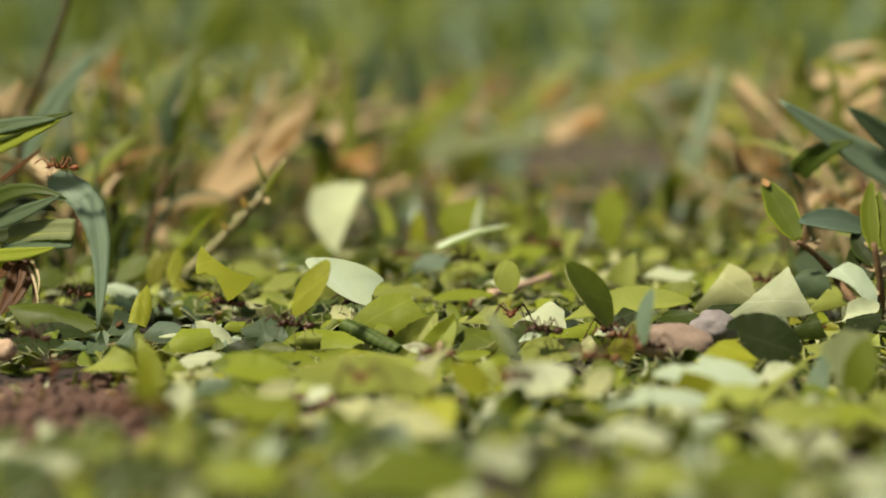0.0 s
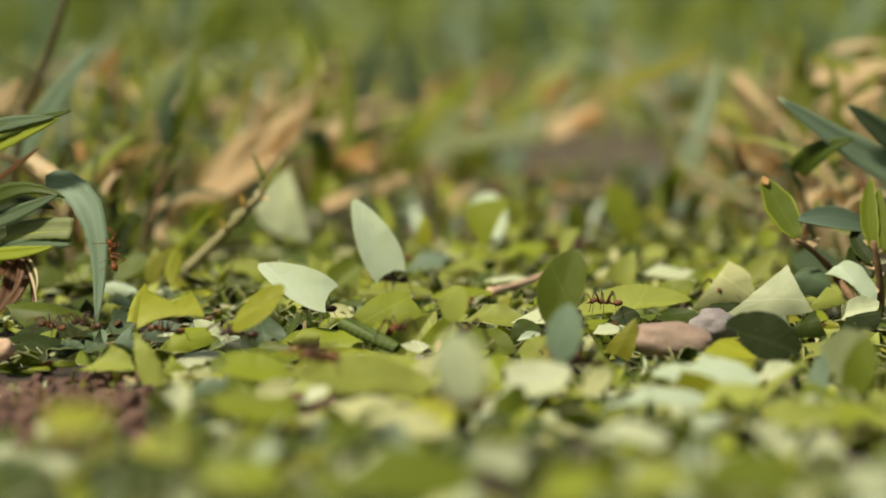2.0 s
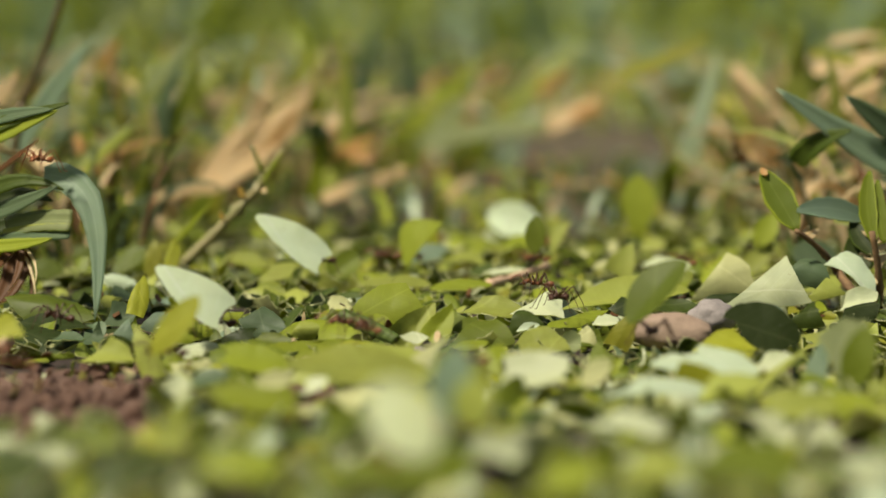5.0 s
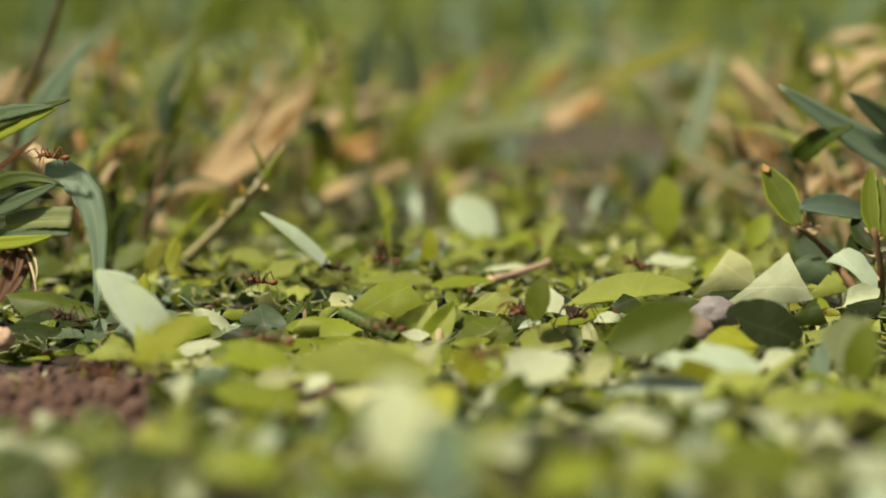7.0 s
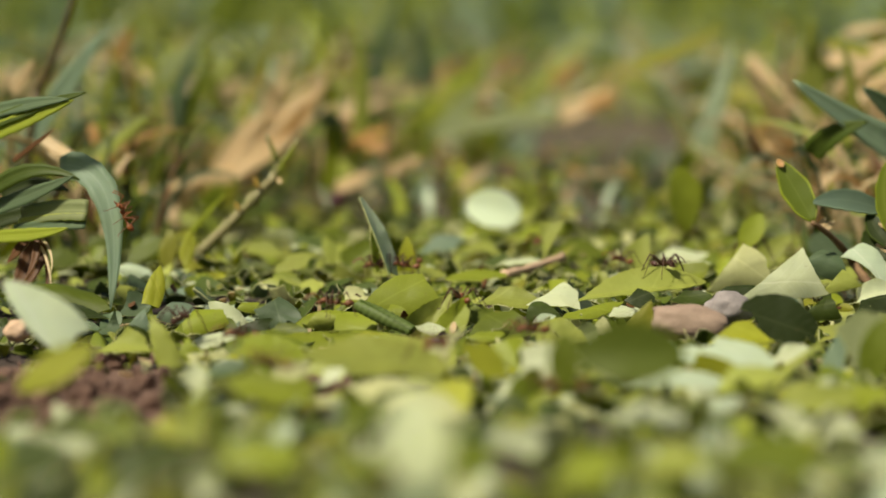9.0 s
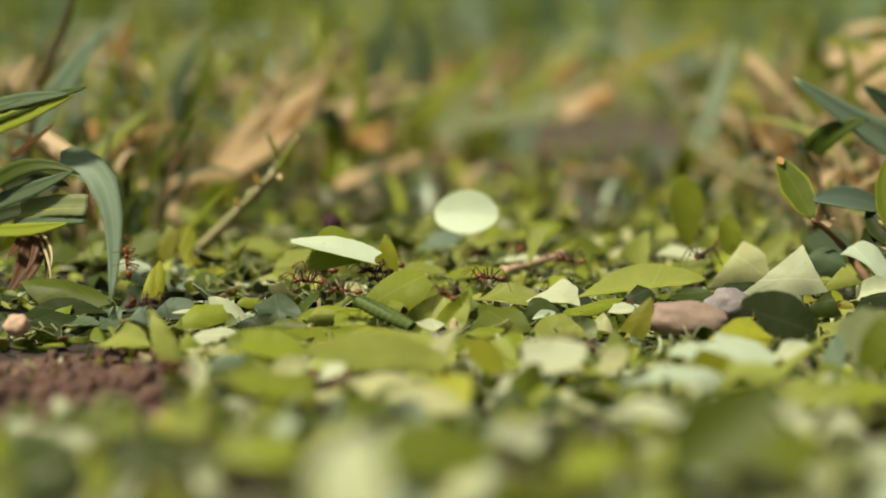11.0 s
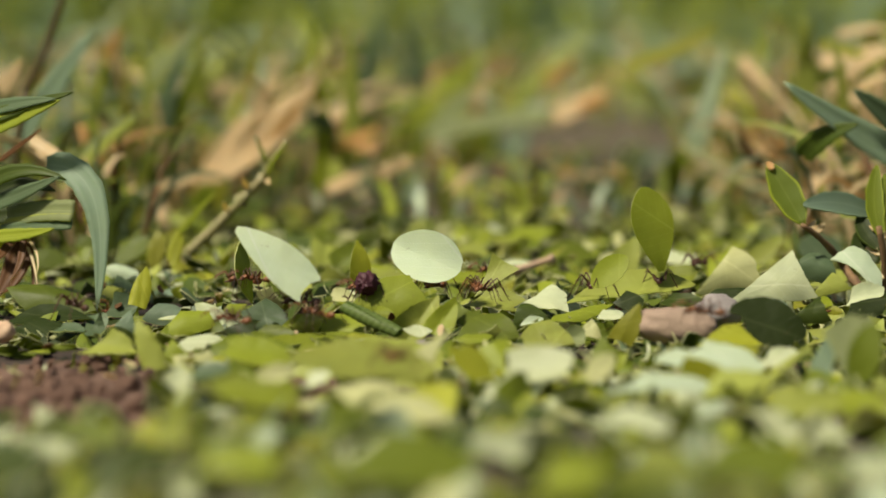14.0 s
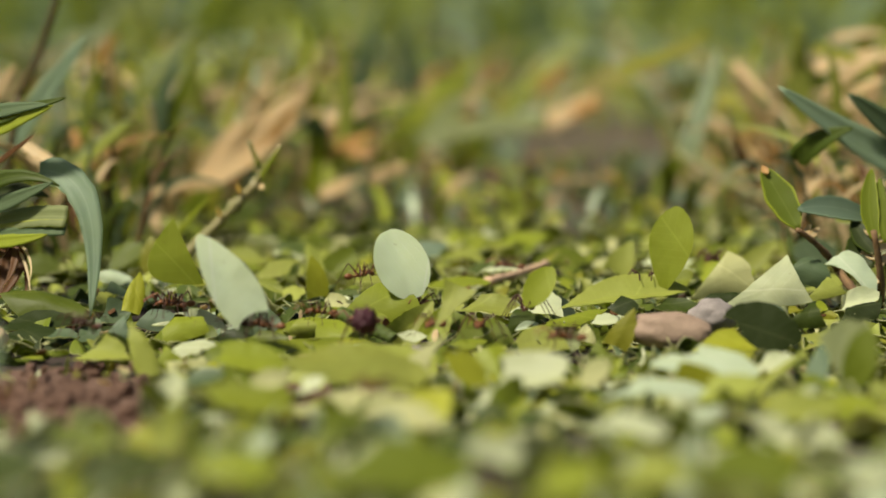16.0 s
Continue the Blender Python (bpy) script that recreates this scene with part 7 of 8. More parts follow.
    walk(ANTS[9][0], path([(0, 11.9, 394.7, 2.6, 0, 0, 175), (0.5, 8.8, 390.3, 3.2, 0, 0, 175), (1, 8.6, 383.7, 3.4, 0, 0, 175), (1.5, 5.3, 375.1, 1.9, 0, 0, 175), (2, 3.9, 363.8, 3.6, 0, 0, 175), (2.5, 3.0, 349.3, 2.6, 0, 0, 175), (3, 3.9, 331.6, 3.9, 0, 0, 175), (3.5, 7.1, 311.1, 4.3, 0, 0, 175), (4, 5.5, 290.4, 4.0, 0, 0, 175), (6.5, 2.9, 217.3, 8.6, 0, 0, 175), (9, -0.8, 164.9, 9.9, 0, 0, 175), (16, -2.6, 148.8, 11.1, 0, 0, 175)]))
    walk(ANTS[9][2], path([(0, 0.5, 3.6, 9.7, -18, -84.6, -85), (0.5, 0.2, 3.6, 8.9, -18, -84.6, -84.9), (1, -0.2, 3.5, 9.4, -18, -84.6, -84.9), (1.5, 1.2, 3.9, 7.1, 43.4, -78.6, -146.8), (2, 1.6, 3.9, 7.4, 43.1, -78.5, -146.5), (2.5, 0.1, 3.8, 6.8, 42.7, -78.5, -146), (3, 0.1, 3.9, 5.9, 42.9, -78.5, -146.4), (3.5, -0.3, 3.9, 5.6, 42.9, -78.6, -146.3), (4, -0.3, 3.8, 6.6, 42.8, -78.6, -146.3), (6.5, -0.3, 3.9, 5.7, 42.3, -78.2, -145.9), (9, -0.3, 3.8, 5.8, 41.1, -78.4, -144.4), (16, -0.4, 3.9, 5.5, 41.5, -78.5, -145)]))
    walk(ANTS[10][0], path([(0, -39.0, 406.8, 3.1, 0, 0, 85), (0.5, -37.7, 400.2, 3.9, 0, 0, 85), (1, -38.7, 392.4, 2.7, 0, 0, 85), (1.5, -42.0, 383.6, 3.2, 0, 0, 85), (2, -45.9, 373.9, 2.3, 0, 0, 85), (2.5, -53.3, 363.6, 2.3, 0, 0, 85), (3, -57.8, 354.0, 2.4, 0, 0, 85), (3.5, -60.8, 346.6, 2.0, 0, 0, 85), (4, -62.1, 342.4, 2.7, 0, 0, 85), (6.5, -75.8, 338.2, 3.0, 0, 0, 85), (16, -77.0, 332.3, 3.1, 0, 0, 85)]))
    walk(ANTS[10][2], path([(0, -3.6, 0.5, 7.5, -65.8, -29.9, 91.9), (0.5, -3.4, -0.7, 7.7, -65, -39.8, 90.5), (1, -3.3, -1.4, 8.7, -63.6, -49.7, 88.6), (1.5, -3.4, -0.3, 8.6, 61.2, -59.5, -75.6), (2, -3.4, -1.6, 7, 66.4, -9.9, -84), (2.5, -3.4, -2, 6.9, 66.3, -9.9, -83.9), (3, -3.5, -1, 6.7, 66.1, -19.8, -83), (3.5, -3.6, -0.4, 6, 66.1, -19.9, -82.9), (4, -3.7, -0.2, 5.7, 66.1, -19.9, -83), (6.5, -3.6, -1.3, 5.6, 65.8, -19.6, -83), (16, -3.6, -1.3, 5.5, 65.8, -20, -82.9)]))
    walk(ANTS[11][0], path([(0, -36.3, 270.4, 6.4, 0, 0, 110), (0.5, -38.5, 261.9, 5.1, 0, 0, 110), (1, -39.0, 254.7, 7.0, 0, 0, 110), (1.5, -40.1, 249.2, 5.9, 0, 0, 110), (2, -39.0, 242.9, 7.0, 0, 0, 110), (2.5, -41.0, 237.2, 7.7, 0, 0, 110), (3, -41.5, 230.3, 8.6, 0, 0, 110), (3.5, -41.6, 224.4, 7.1, 0, 0, 110), (4, -46.5, 219.0, 7.4, 0, 0, 110), (16, -57.7, 217.3, 8.4, 0, 0, 110)]))
    walk(ANTS[11][2], path([(0, -3.6, 0.3, 7.6, -24.7, -82.6, 22.9), (0.5, -3.5, 0.8, 6.5, 24.7, -82.7, -62.9), (1, -3.5, 0.6, 7.3, 51.8, -74.1, -90.5), (1.5, -3.7, 0.6, 6.1, 66.5, -9.9, -109), (2, -3.6, 0.6, 6.1, 66.5, -4.9, -109.5), (2.5, -3.6, 0.7, 6, 66.4, -5, -109.4), (3, -3.6, 0.7, 6.6, 66.4, -4.9, -109.5), (3.5, -3.7, 0.5, 5.7, 66.4, -5, -109.5), (4, -3.8, 0.4, 5.4, 66.4, -5, -109.5), (16, -3.8, 0.2, 5.4, 66.2, -5.1, -109.5)]))
    walk(ANTS[12][0], path([(0, 3.0, 499.6, 4.1, 0, 0, 95), (0.5, 9.7, 505.3, 4.2, 0, 0, 95), (1, 9.9, 509.2, 4.6, 0, 0, 95), (2, 8.6, 509.6, 4.5, 0, 0, 95), (2.5, 6.4, 504.7, 5.0, 0, 0, 95), (3.5, -5.1, 484.0, 4.6, 0, 0, 95), (4, -5.8, 473.1, 3.2, 0, 0, 95), (6.5, -10.2, 468.8, 4.3, 0, 0, 95), (7.5, -12.7, 464.9, 5.1, 0, 0, 95), (8, -14.7, 456.7, 5.1, 0, 0, 95), (9, -15.0, 434.2, 3.2, 0, 0, 95), (11.5, -28.7, 413.9, 3.9, 0, 0, 95), (12, -31.6, 412.6, 2.9, 0, 0, 95), (12.5, -33.3, 412.1, 4.3, 0, 0, 95), (13, -36.2, 411.6, 3.9, 0, 0, 95), (13.5, -35.9, 410.4, 4.2, 0, 0, 95), (14, -36.2, 408.3, 3.7, 0, 0, 95), (14.5, -35.8, 405.5, 3.7, 0, 0, 95), (15, -37.0, 402.3, 3.3, 0, 0, 95), (15.5, -42.3, 398.7, 3.8, 0, 0, 95), (16, -45.5, 394.2, 2.5, 0, 0, 95)]))
    walk(ANTS[12][2], path([(0, -3.4, 0.3, 8.7, 43.5, -78.6, -66.9), (0.5, -3.6, 0.4, 6.6, 43.5, -78.7, -66.9), (1, -3.6, 0.4, 6.7, 43.3, -78.6, -66.7), (2, -3.5, -0.3, 7.6, 56.3, -69.2, -80.3), (2.5, -3.5, -0.3, 7.7, 60.9, -59.5, -85.3), (3.5, -3.6, -0.3, 6.4, 61, -59.5, -85.5), (4, -3.7, -2, 7.2, 64.8, -39.8, -90.4), (6.5, -3.6, 0.2, 5.6, -77.4, -84.2, -7.6), (7.5, -3.6, 0.2, 5.9, -78.6, -84.2, -6.3), (8, -3.6, 0.2, 5.6, -79.4, -84.1, -5.4), (9, -3.4, 1, 7.3, 40, -82.2, 35.5), (11.5, -3.8, -3, 6.6, 65.9, -10.2, -93.8), (12, -3.8, -3, 7, 65.9, -10.2, -93.7), (12.5, -3.9, -3, 5.6, 10, -10.2, -93.9), (13, -4, -3.9, 5.6, 65.7, -20.1, -92.7), (13.5, -3.8, 0, 4, -8.3, -39.6, 80.2), (14, -3.8, 0, 4.5, 14.5, -78.2, 55.1), (14.5, -3.1, 2.2, 9.4, -41.9, -78.3, 55.4), (15, -3.3, 1.9, 7.9, -19.8, -84.2, -3.2), (15.5, -3.5, 0.9, 6.6, -66, -9.8, 84), (16, -3.2, 0.6, 9.9, -60.5, -59.4, 75)]))
    walk(ANTS[13][0], path([(0, 27.2, 504.6, 4.2, 0, 0, 150), (6.5, 22.0, 483.8, 4.4, 0, 0, 150), (11.5, 12.3, 437.6, 4.6, 0, 0, 150), (12.5, 10.9, 420.7, 4.0, 0, 0, 150), (13, 10.9, 413.2, 2.8, 0, 0, 150), (13.5, 6.3, 407.5, 3.6, 0, 0, 150), (14, 6.3, 403.1, 3.5, 0, 0, 150), (14.5, 5.2, 398.4, 3.1, 0, 0, 150), (15, 3.3, 392.1, 4.7, 0, 0, 150), (15.5, 1.0, 382.9, 2.2, 0, 0, 150), (16, -0.6, 370.8, 2.0, 0, 0, 150)]))
    walk(ANTS[13][2], path([(0, -1.8, 3.7, 3.7, 61.3, -59.6, -140.7), (6.5, -1.9, 3.6, 4.2, 60.6, -59.2, -140.2), (11.5, -2.8, 2.9, 5.1, 60.1, -59.7, -139.5), (12.5, -2.7, 2.8, 7, 60.3, -59.7, -139.8), (13, -0.9, 3.6, 8.4, 60.3, -59.7, -139.7), (13.5, -3, 2.7, 5.8, 64.3, -39.9, -144.9), (14, -3.5, 2.4, 5.7, 65.1, -30, -146.4), (14.5, -3.5, 2.1, 8.4, 65.3, -30, -146.6), (15, -3.9, 2.1, 6.8, 65.3, -30, -146.6), (15.5, -2.9, 2.7, 6.5, 64.3, -39.9, -145.1), (16, -3.5, 2.3, 7.3, 64.4, -39.8, -145.2)]))
    walk(ANTS[14][0], path([(0, 73.3, 511.1, 4.2, 0, 0, 165), (9, 59.7, 458.7, 4.2, 0, 0, 165), (11.5, 52.9, 440.7, 4.5, 0, 0, 165), (12.5, 49.3, 427.3, 4.5, 0, 0, 165), (13.5, 30.4, 411.5, 3.2, 0, 0, 165), (14, 26.5, 405.1, 3.3, 0, 0, 165), (14.5, 22.8, 400.1, 3.0, 0, 0, 165), (15, 20.5, 395.8, 3.5, 0, 0, 165), (15.5, 18.0, 391.5, 3.0, 0, 0, 165), (16, 15.1, 386.6, 2.6, 0, 0, 165)]))
    walk(ANTS[14][2], path([(0, -0.4, 3.6, 5.2, 61.3, -59.6, -155.7), (9, -0.4, 3.4, 5.8, 60.3, -59.5, -154.6), (11.5, -0.4, 3.5, 5.6, -41.5, -78.2, -14.8), (12.5, -1, 3.3, 6, -20.2, -84.1, -72.7), (13.5, -3.4, 2.7, 5.2, 64.3, -39.9, -159.9), (14, -3.2, 2.7, 5.2, 64.2, -39.9, -159.9), (14.5, -3.1, 2.5, 8.2, 64.9, -34.9, -160.9), (15, -3.8, 2.3, 8.2, 64.9, -35, -160.9), (15.5, -4.2, 2.3, 7.4, 64.3, -39.9, -160.1), (16, -2.5, 2.9, 6.1, 61.9, -54.7, -156.8)]))
    walk(ANTS[15][0], path([(0, 22.4, 511.0, 4.2, 0, 0, 120), (2, 30.1, 508.4, 3.9, 0, 0, 120), (2.5, 33.7, 508.3, 4.7, 0, 0, 120), (3, 28.6, 506.7, 4.4, 0, 0, 120), (3.5, 34.7, 501.7, 4.7, 0, 0, 120), (4, 30.1, 491.6, 5.5, 0, 0, 120), (6.5, 12.1, 394.1, 1.7, 0, 0, 120), (7, 13.9, 378.4, 2.5, 0, 0, 120), (7.5, 14.0, 362.1, 3.7, 0, 0, 120), (8, 13.4, 342.1, 3.6, 0, 0, 120), (8.5, 15.8, 317.0, 4.4, 0, 0, 120), (9, 13.7, 289.3, 3.9, 0, 0, 120), (11.5, 3.2, 168.4, 9.8, 0, 0, 120), (16, 1.1, 148.8, 11.1, 0, 0, 120)]))
    walk(ANTS[15][2], path([(0, -3, 2, 6.7, -18, -84.6, -30), (2, -2.9, 1.9, 7.9, -42.8, -78.6, 31.3), (2.5, -3, 1.6, 8.2, -42.6, -78.6, 31.2), (3, -2.8, 1.9, 8.5, 61, -59.5, -110.5), (3.5, -2.9, 1.7, 8.9, -17.9, -84.5, -30.1), (4, -2.8, 1.9, 8.8, -17.9, -84.5, -30.1), (6.5, -3.9, 0.7, 5.3, 42.3, -78.2, -90.9), (7, -4.2, 0.2, 5.2, 42.2, -78.3, -90.7), (7.5, -4.1, 0.4, 5, -21.7, -82.4, 10), (8, -3.4, 1.4, 5.7, -41.3, -78.5, 29.9), (8.5, -2.7, 2.3, 7, -17.5, -84.1, -30.4), (9, -3, 2, 6.3, -18.1, -84.1, -29.7), (11.5, -3.1, 1.9, 5.4, -20.1, -84, -27.7), (16, -3.2, 1.9, 5.2, -18.9, -84.2, -29.2)]))
    walk(ANTS[16][0], path([(0, -91.6, 354.0, 2.5, 0, 0, 120), (11.5, -70.5, 313.0, 3.2, 0, 0, 120), (12, -71.2, 312.9, 5.1, 0, 0, 120), (13.5, -66.2, 293.5, 4.9, 0, 0, 120), (14.2, -62.3, 279.7, 4.4, 0, 0, 120), (14.6, -53.1, 274.7, 4.7, 0, 0, 120), (15, -50.3, 272.1, 5.5, 0, 0, 120), (15.5, -51.0, 273.4, 5.5, 0, 0, 120), (16, -55.1, 276.2, 5.7, 0, 0, 120)]))
    walk(ANTS[16][2], path([(0, -3.6, 0.8, 7.6, -18, -84.6, -30), (11.5, -3.4, 0.9, 7.5, -20.1, -84, -27.7), (12, -3.4, 0.9, 8.2, -20.3, -84, -27.5), (13.5, -3.4, 0.9, 8, -19.7, -84.1, -28.2), (14.2, -3.4, 0.9, 7.5, -19.6, -84.1, -28.3), (14.6, -3.4, 1, 7.3, 41.1, -78.6, -89.6), (15, -3.4, 1.1, 7.5, 41.1, -78.6, -89.6), (15.5, -3.4, 1.1, 7.5, 40.9, -78.6, -89.4), (16, -3.4, 1, 7.6, 41.5, -78.5, -90)]))
    walk(ANTS[17][0], path([(0, -29.4, 652.7, 4.2, 0, 0, 165), (9, -28.7, 564.9, 5.0, 0, 0, 165), (11.5, -24.6, 471.1, 4.3, 0, 0, 165), (12.5, -20.8, 434.4, 3.2, 0, 0, 165), (13, -19.5, 420.7, 3.4, 0, 0, 165), (13.5, -16.3, 409.4, 4.8, 0, 0, 165), (14, -13.1, 399.0, 2.5, 0, 0, 165), (14.5, -17.5, 388.9, 2.9, 0, 0, 165), (15, -10.9, 379.2, 2.4, 0, 0, 165), (15.5, -8.7, 369.7, 2.1, 0, 0, 165), (16, -11.3, 360.3, 2.3, 0, 0, 165)]))
    walk(ANTS[17][2], path([(0, -0.7, 3.9, 2.6, -18, -84.6, -75), (9, -0.8, 3.9, 2.6, -18.1, -84.1, -74.7), (11.5, -0.6, 3.8, 3.7, -20.1, -84, -72.7), (12.5, -0.5, 3.8, 4.3, -20.2, -84.1, -72.7), (13, -0.5, 3.8, 4.3, -19.9, -84.1, -73), (13.5, -0.3, 3.8, 4.7, -19.7, -84.1, -73.2), (14, -0.6, 3.7, 4.7, -19.7, -84.1, -73.2), (14.5, -3.7, 3, 3.9, -19.5, -84.2, -73.5), (15, -1.5, 3.5, 4.2, -19.8, -84.2, -73.2), (15.5, -0.7, 3.7, 4.3, -19.6, -84.1, -73.4), (16, -0.7, 3.7, 4.5, -18.9, -84.2, -74.2)]))
    walk(ANTS[18][0], path([(0, -5.7, 524.7, 4.2, 0, 0, 100), (6.5, -2.1, 482.6, 4.6, 0, 0, 100), (9, -9.6, 442.3, 3.7, 0, 0, 100), (12.5, -13.5, 418.4, 4.1, 0, 0, 100), (13.5, -14.5, 410.5, 4.2, 0, 0, 100), (14, -14.8, 405.2, 3.1, 0, 0, 100), (14.5, -15.5, 399.2, 4.0, 0, 0, 100), (15, -18.6, 392.9, 2.6, 0, 0, 100), (15.5, -19.6, 386.6, 2.6, 0, 0, 100), (16, -19.9, 381.1, 2.8, 0, 0, 100)]))
    walk(ANTS[18][2], path([(0, -4.1, 0.7, 6.2, -18, -84.6, -10), (6.5, -4.3, 0.7, 3.1, -15.4, -84.2, -12.6), (9, -4.2, 0.7, 4.1, -18.1, -84.1, -9.7), (12.5, -3.9, 1.1, 6.2, -41.8, -78.2, 50.4), (13.5, -3.9, 0.5, 7.3, -19.7, -84.1, -8.2), (14, -3.7, 1, 8.2, -22.9, -82.1, 31.3), (14.5, -3.9, -0.3, 9, -41.9, -78.3, 50.4), (15, -3.8, 0.2, 9.3, -19.8, -84.2, -8.2), (15.5, -3.5, 0.7, 11.1, -23.2, -82.2, 31.4), (16, -3.6, 1.3, 9.4, -41.9, -78.4, 50.3)]))
    walk(ANTS[19][0], path([(0, 16.5, 375.1, 2.3, 0, 0, 100), (3, 21.4, 394.0, 3.5, 0, 0, 100), (6.5, 19.7, 388.5, 4.0, 0, 0, 178), (7, 23.0, 384.8, 1.2, 0, 0, 150), (7.5, 24.1, 384.4, 2.3, 0, 0, 235), (8, 24.4, 390.2, 1.1, 0, 0, 320), (8.5, 30.6, 401.6, 3.0, 0, 0, 300), (9, 37.8, 414.3, 5.8, 0, 0, 215), (11.5, 46.5, 431.8, 4.3, 0, 0, 160), (12.5, 46.7, 432.2, 3.9, 0, 0, 150), (16, 53.9, 450.8, 4.2, 0, 0, 150)]))
    walk(ANTS[20][0], path([(0, 29.2, 369.5, 2.1, 0, 0, 90), (4, 23.2, 412.0, 4.9, 0, 0, 90), (6.5, 10.5, 389.6, 3.4, 0, 0, 70), (7, 14.0, 381.1, 2.6, 0, 0, 70), (7.5, 13.9, 371.9, 2.3, 0, 0, 120), (8, 14.2, 363.4, 1.8, 0, 0, 120), (9, 11.7, 357.7, 1.8, 0, 0, 120), (11.5, 5.1, 397.3, 5.6, 0, 0, 90), (12, 9.1, 396.7, 2.1, 0, 0, 80), (12.5, 14.8, 395.7, 1.6, 0, 0, 90), (13, 12.4, 396.3, 4.0, 0, 0, 90), (13.5, 5.8, 397.3, 3.9, 0, 0, 150), (14, 6.7, 396.8, 3.9, 0, 0, 150), (14.5, 4.9, 394.5, 2.7, 0, 0, 235), (15, 5.7, 390.8, 3.3, 0, 0, 170), (15.5, 6.8, 385.4, 3.8, 0, 0, 170), (16, 6.8, 377.0, 1.1, 0, 0, 170)]))
    walk(ANTS[21][0], path([(0, -1.2, 345.4, 2.9, 0, 0, 90), (1, -3.9, 359.5, 2.0, 0, 0, 90), (1.5, -9.8, 365.6, 2.8, 0, 0, 90), (2, -7.1, 369.2, 3.4, 0, 0, 160), (2.5, -11.8, 370.2, 2.3, 0, 0, 90), (3, -13.2, 370.1, 1.4, 0, 0, 90), (3.5, -14.2, 370.0, 2.1, 0, 0, 100), (4, -10.1, 369.0, 3.5, 0, 0, 20), (6.5, -14.7, 352.7, 2.0, 0, 0, 105), (7, -8.8, 359.0, 2.9, 0, 0, 100), (7.5, -3.7, 367.0, 3.0, 0, 0, 60), (8, -5.5, 374.3, 1.7, 0, 0, 90), (8.5, -0.7, 380.3, 2.7, 0, 0, 30), (9, 0.9, 384.8, 3.5, 0, 0, 20), (11.5, -4.0, 365.6, 4.4, 0, 0, 30), (12, -9.2, 346.0, 3.0, 0, 0, 115), (12.5, -9.5, 327.4, 3.2, 0, 0, 160), (14, -6.6, 311.5, 4.9, 0, 0, 160), (16, -8.2, 289.9, 4.8, 0, 0, 160)]))
    walk(ANTS[22][0], path([(0, -11.3, 310.5, 4.1, 0, 0, 180), (0.5, -17.7, 320.3, 3.3, 0, 0, 120), (1, -16.7, 330.0, 3.9, 0, 0, 120), (2, -19.1, 345.6, 2.2, 0, 0, 120), (4, -7.8, 373.1, 4.3, 0, 0, 100), (6.5, -29.2, 347.4, 2.0, 0, 0, 100), (8.5, -10.9, 371.5, 2.0, 0, 0, 90), (9, -20.7, 379.3, 3.2, 0, 0, 100), (11.5, -26.0, 396.0, 4.1, 0, 0, 110), (12, -21.8, 392.4, 3.0, 0, 0, 100), (12.5, -30.1, 385.1, 5.2, 0, 0, 100), (13, -33.1, 376.5, 1.4, 0, 0, 100), (13.5, -24.7, 371.4, 1.4, 0, 0, 60), (14, -20.8, 372.1, 2.7, 0, 0, 60), (14.5, -24.4, 378.2, 1.2, 0, 0, -25), (15, -22.3, 388.2, 3.1, 0, 0, -60), (15.5, -19.8, 401.3, 2.6, 0, 0, -60), (16, -14.1, 416.9, 4.8, 0, 0, -60)]))
    walk(ANTS[23][0], path([(0, -66.6, 367.9, 2.3, 0, 0, 60), (0.5, -68.6, 373.0, 1.6, 0, 0, 60), (1, -66.2, 376.8, 3.3, 0, 0, 60), (1.5, -60.3, 378.5, 2.9, 0, 0, 60), (2, -59.6, 378.3, 2.7, 0, 0, 60), (2.5, -63.8, 377.0, 2.3, 0, 0, 90), (4, -65.1, 375.5, 1.6, 0, 0, 60), (6.5, -62.0, 384.2, 4.5, 0, 0, 60), (7, -62.8, 380.1, 1.6, 0, 0, 70), (8, -60.2, 372.2, 2.0, 0, 0, 70), (9, -45.1, 369.5, 1.8, 0, 0, -15), (11.5, -52.3, 374.7, 2.9, 0, 0, -60), (12, -47.5, 374.9, 1.4, 0, 0, -60), (13.5, -61.3, 378.7, 3.1, 0, 0, 25), (16, -57.2, 369.1, 2.1, 0, 0, 60)]))
    walk(ANTS[24][0], path([(0, 62.1, 436.6, 4.1, 0, 0, 60), (1, 56.9, 422.9, 4.1, 0, 0, 50), (1.5, 54.4, 421.2, 2.5, 0, 0, 5), (2, 51.6, 424.8, 3.7, 0, 0, 0), (2.5, 48.7, 432.1, 4.5, 0, 0, 40), (4, 51.2, 450.9, 4.9, 0, 0, 40), (6.5, 39.5, 443.5, 4.0, 0, 0, 40), (9, 31.8, 437.5, 4.3, 0, 0, 40), (12, 16.0, 424.1, 4.4, 0, 0, 90), (13, 11.6, 419.6, 3.1, 0, 0, 90), (14, 8.7, 423.3, 4.1, 0, 0, 90), (16, 13.4, 440.6, 4.2, 0, 0, 90)]))
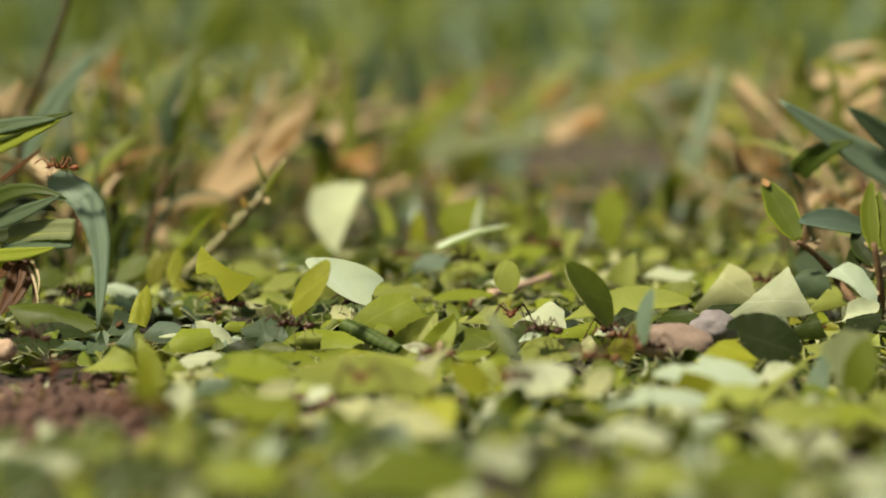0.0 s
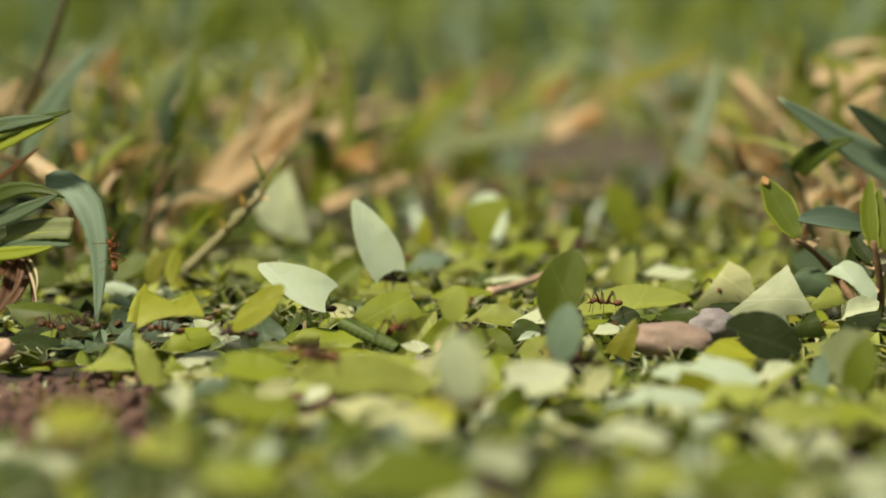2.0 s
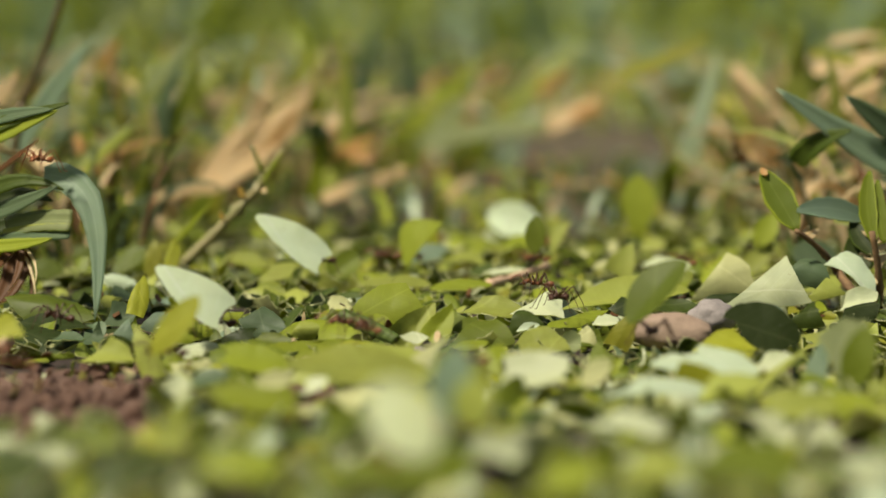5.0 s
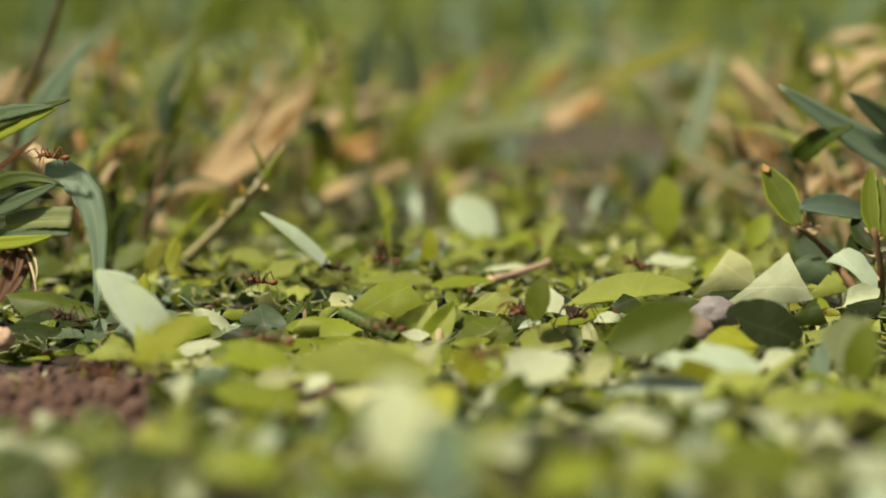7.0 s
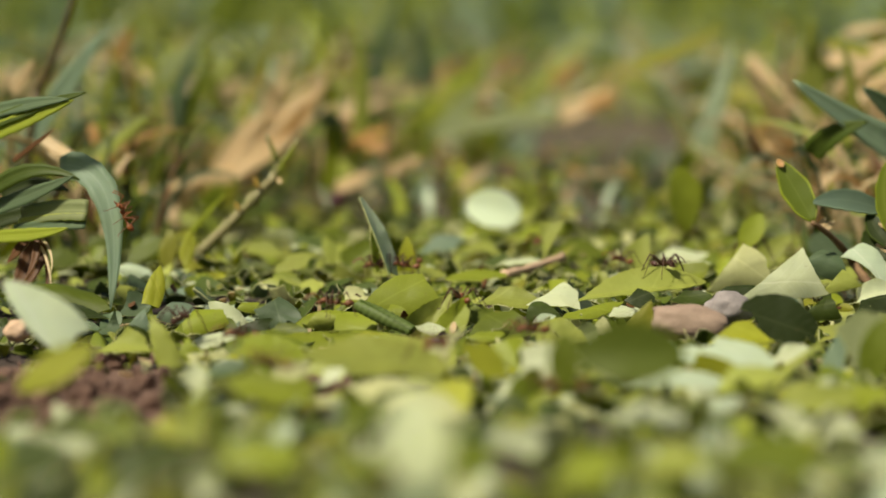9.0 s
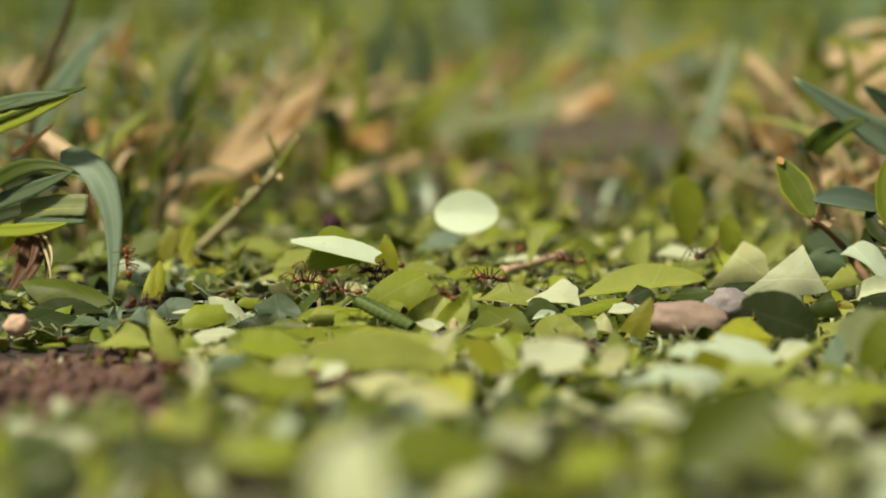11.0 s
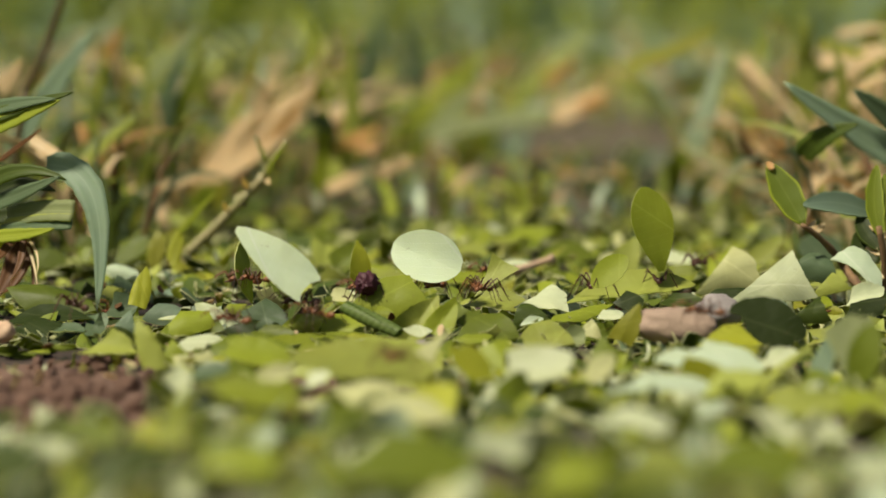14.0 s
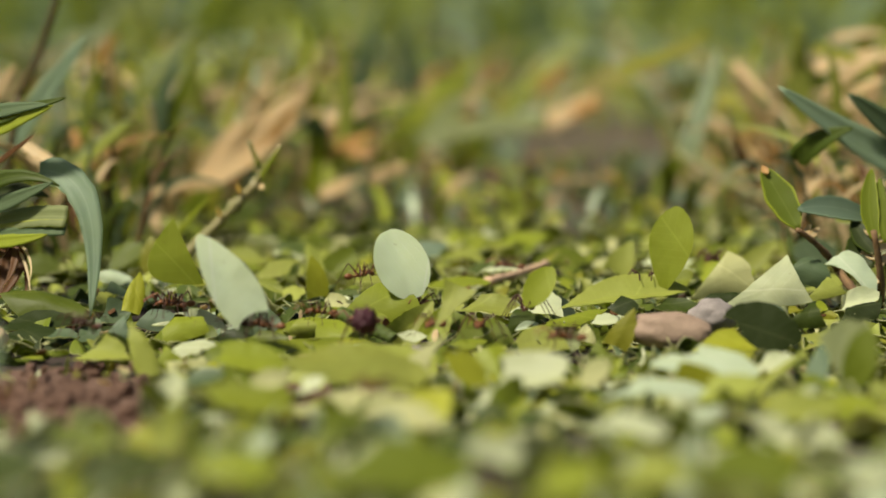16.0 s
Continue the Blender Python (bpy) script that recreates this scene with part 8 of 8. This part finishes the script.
    walk(ANTS[25][0], path([(0, -55.3, 322.5, 3.8, 0, 0, 0), (1, -42.9, 325.5, 2.9, 0, 0, 30), (1.5, -32.6, 328.7, 3.0, 0, 0, 90), (2, -18.3, 331.5, 4.0, 0, 0, 90), (4, -60.9, 326.7, 3.3, 0, 0, 90), (6.5, -54.3, 311.6, 3.8, 0, 0, 60), (8.5, -25.4, 306.5, 3.7, 0, 0, 60), (9, -25.3, 306.0, 4.5, 0, 0, 60), (11.5, -38.9, 298.2, 3.6, 0, 0, 60), (12.5, -37.3, 321.2, 3.3, 0, 0, 80), (13, -31.6, 340.7, 3.8, 0, 0, 80), (14, -34.1, 364.9, 2.7, 0, 0, 80), (16, -28.0, 369.5, 2.1, 0, 0, 80)]))
    walk(ANTS[26][0], path([(0, 23.7, 343.3, 2.3, 0, 0, 100), (1, 24.0, 340.3, 4.0, 0, 0, 100), (1.5, 25.9, 337.3, 2.3, 0, 0, 100), (2, 20.8, 336.0, 2.4, 0, 0, 100), (2.5, 25.6, 336.2, 3.6, 0, 0, 100), (3.5, 8.4, 334.0, 3.3, 0, 0, 100), (6.5, 3.4, 314.8, 3.0, 0, 0, 150), (7, 6.1, 314.2, 4.9, 0, 0, 150), (8.5, -3.3, 314.4, 3.3, 0, 0, 150), (9, -3.2, 319.4, 4.8, 0, 0, 150), (12, 27.9, 336.4, 2.3, 0, 0, 90), (13.5, 37.4, 360.0, 3.2, 0, 0, 90), (14, 40.8, 358.9, 4.9, 0, 0, 90), (14.5, 20.0, 352.6, 2.4, 0, 0, 90), (15, 21.6, 348.4, 2.4, 0, 0, 90), (15.5, 24.5, 350.9, 3.9, 0, 0, 100), (16, 19.8, 356.7, 1.9, 0, 0, 100)]))
    walk(ANTS[27][0], path([(0, -66.9, 415.8, 4.0, 0, 0, 60), (2, -66.2, 383.8, 1.9, 0, 0, 60), (4, -45.6, 377.1, 1.4, 0, 0, 60), (6.5, -39.8, 401.8, 4.1, 0, 0, 90), (7, -32.0, 399.0, 5.8, 0, 0, 90), (8.5, -33.8, 357.3, 1.7, 0, 0, 100), (9, -33.6, 349.8, 2.2, 0, 0, 100), (11.5, -17.6, 394.8, 4.3, 0, 0, 80), (12.5, -29.2, 398.6, 5.4, 0, 0, 80), (13.5, -30.6, 394.7, 1.2, 0, 0, 80), (14, -33.3, 398.0, 5.5, 0, 0, 100), (14.5, -35.5, 401.6, 4.2, 0, 0, 120), (15, -37.0, 401.8, 4.3, 0, 0, 120), (15.5, -42.3, 397.9, 3.0, 0, 0, 100), (16, -46.2, 391.5, 2.8, 0, 0, 100)]))
    walk(ANTS[28][0], path([(0, -7.8, 486.0, 4.2, 0, 0, 90), (6.5, -11.6, 452.6, 4.4, 0, 0, 90), (9, -9.9, 428.7, 4.2, 0, 0, 90), (11.5, -17.2, 409.6, 2.5, 0, 0, 80), (12, -22.2, 410.9, 3.7, 0, 0, 80), (12.5, -15.9, 412.4, 4.9, 0, 0, 80), (13.5, -17.4, 406.3, 4.7, 0, 0, 60), (14, -13.5, 397.8, 4.1, 0, 0, 100), (14.5, -17.5, 388.0, 1.4, 0, 0, 105), (15, -13.3, 379.4, 2.4, 0, 0, 90), (15.5, -8.2, 373.6, 1.6, 0, 0, 90), (16, -12.5, 370.5, 2.9, 0, 0, 90)]))
    walk(ANTS[29][0], path([(0, -69.1, 411.4, 27.4, 0, 0, 90), (0.5, -65.6, 411.5, 26.6, 0, 0, 95), (1, -63.4, 411.7, 23.3, 39.9, -3.2, 93.8), (1.5, -61.6, 411.1, 16.2, 69.9, -4.7, 91.7), (2, -61.9, 410.8, 13.2, 74.9, -4.8, 91.3), (2.5, -61, 410.5, 17.5, 10, -0.9, 94.9), (3, -61.8, 410.6, 20.8, -19.9, 1.7, 94.7), (3.5, -64.5, 410.7, 25.7, -18.9, 6.7, 108.9), (4, -69.4, 411.6, 26.8, 0, 0, 150), (6.5, -73, 412.4, 27.4, 0, 0, 130), (7, -70.5, 412.8, 26.9, 0, 0, 90), (7.5, -66.9, 412.7, 26.7, -10, 0.9, 94.9), (8, -68.1, 412.1, 26.3, -10, 0.9, 94.9), (8.5, -62.7, 411.5, 21.8, 39.9, -3.2, 93.8), (9, -62.1, 411.1, 16.3, 59.9, -4.3, 92.5), (11.5, -61.6, 410.1, 6.3, 80, -4.9, 90.9), (13, -60.6, 411.1, -1.3, 59.9, -4.3, 92.5), (16, -64, 412.2, -4, 0, 0, 95)]))
    for k, (ob, legs, piece) in enumerate(ANTS):
        for leg in legs:
            walk(leg[0], swing(leg, k * 0.37, 2.3, k))


motions()
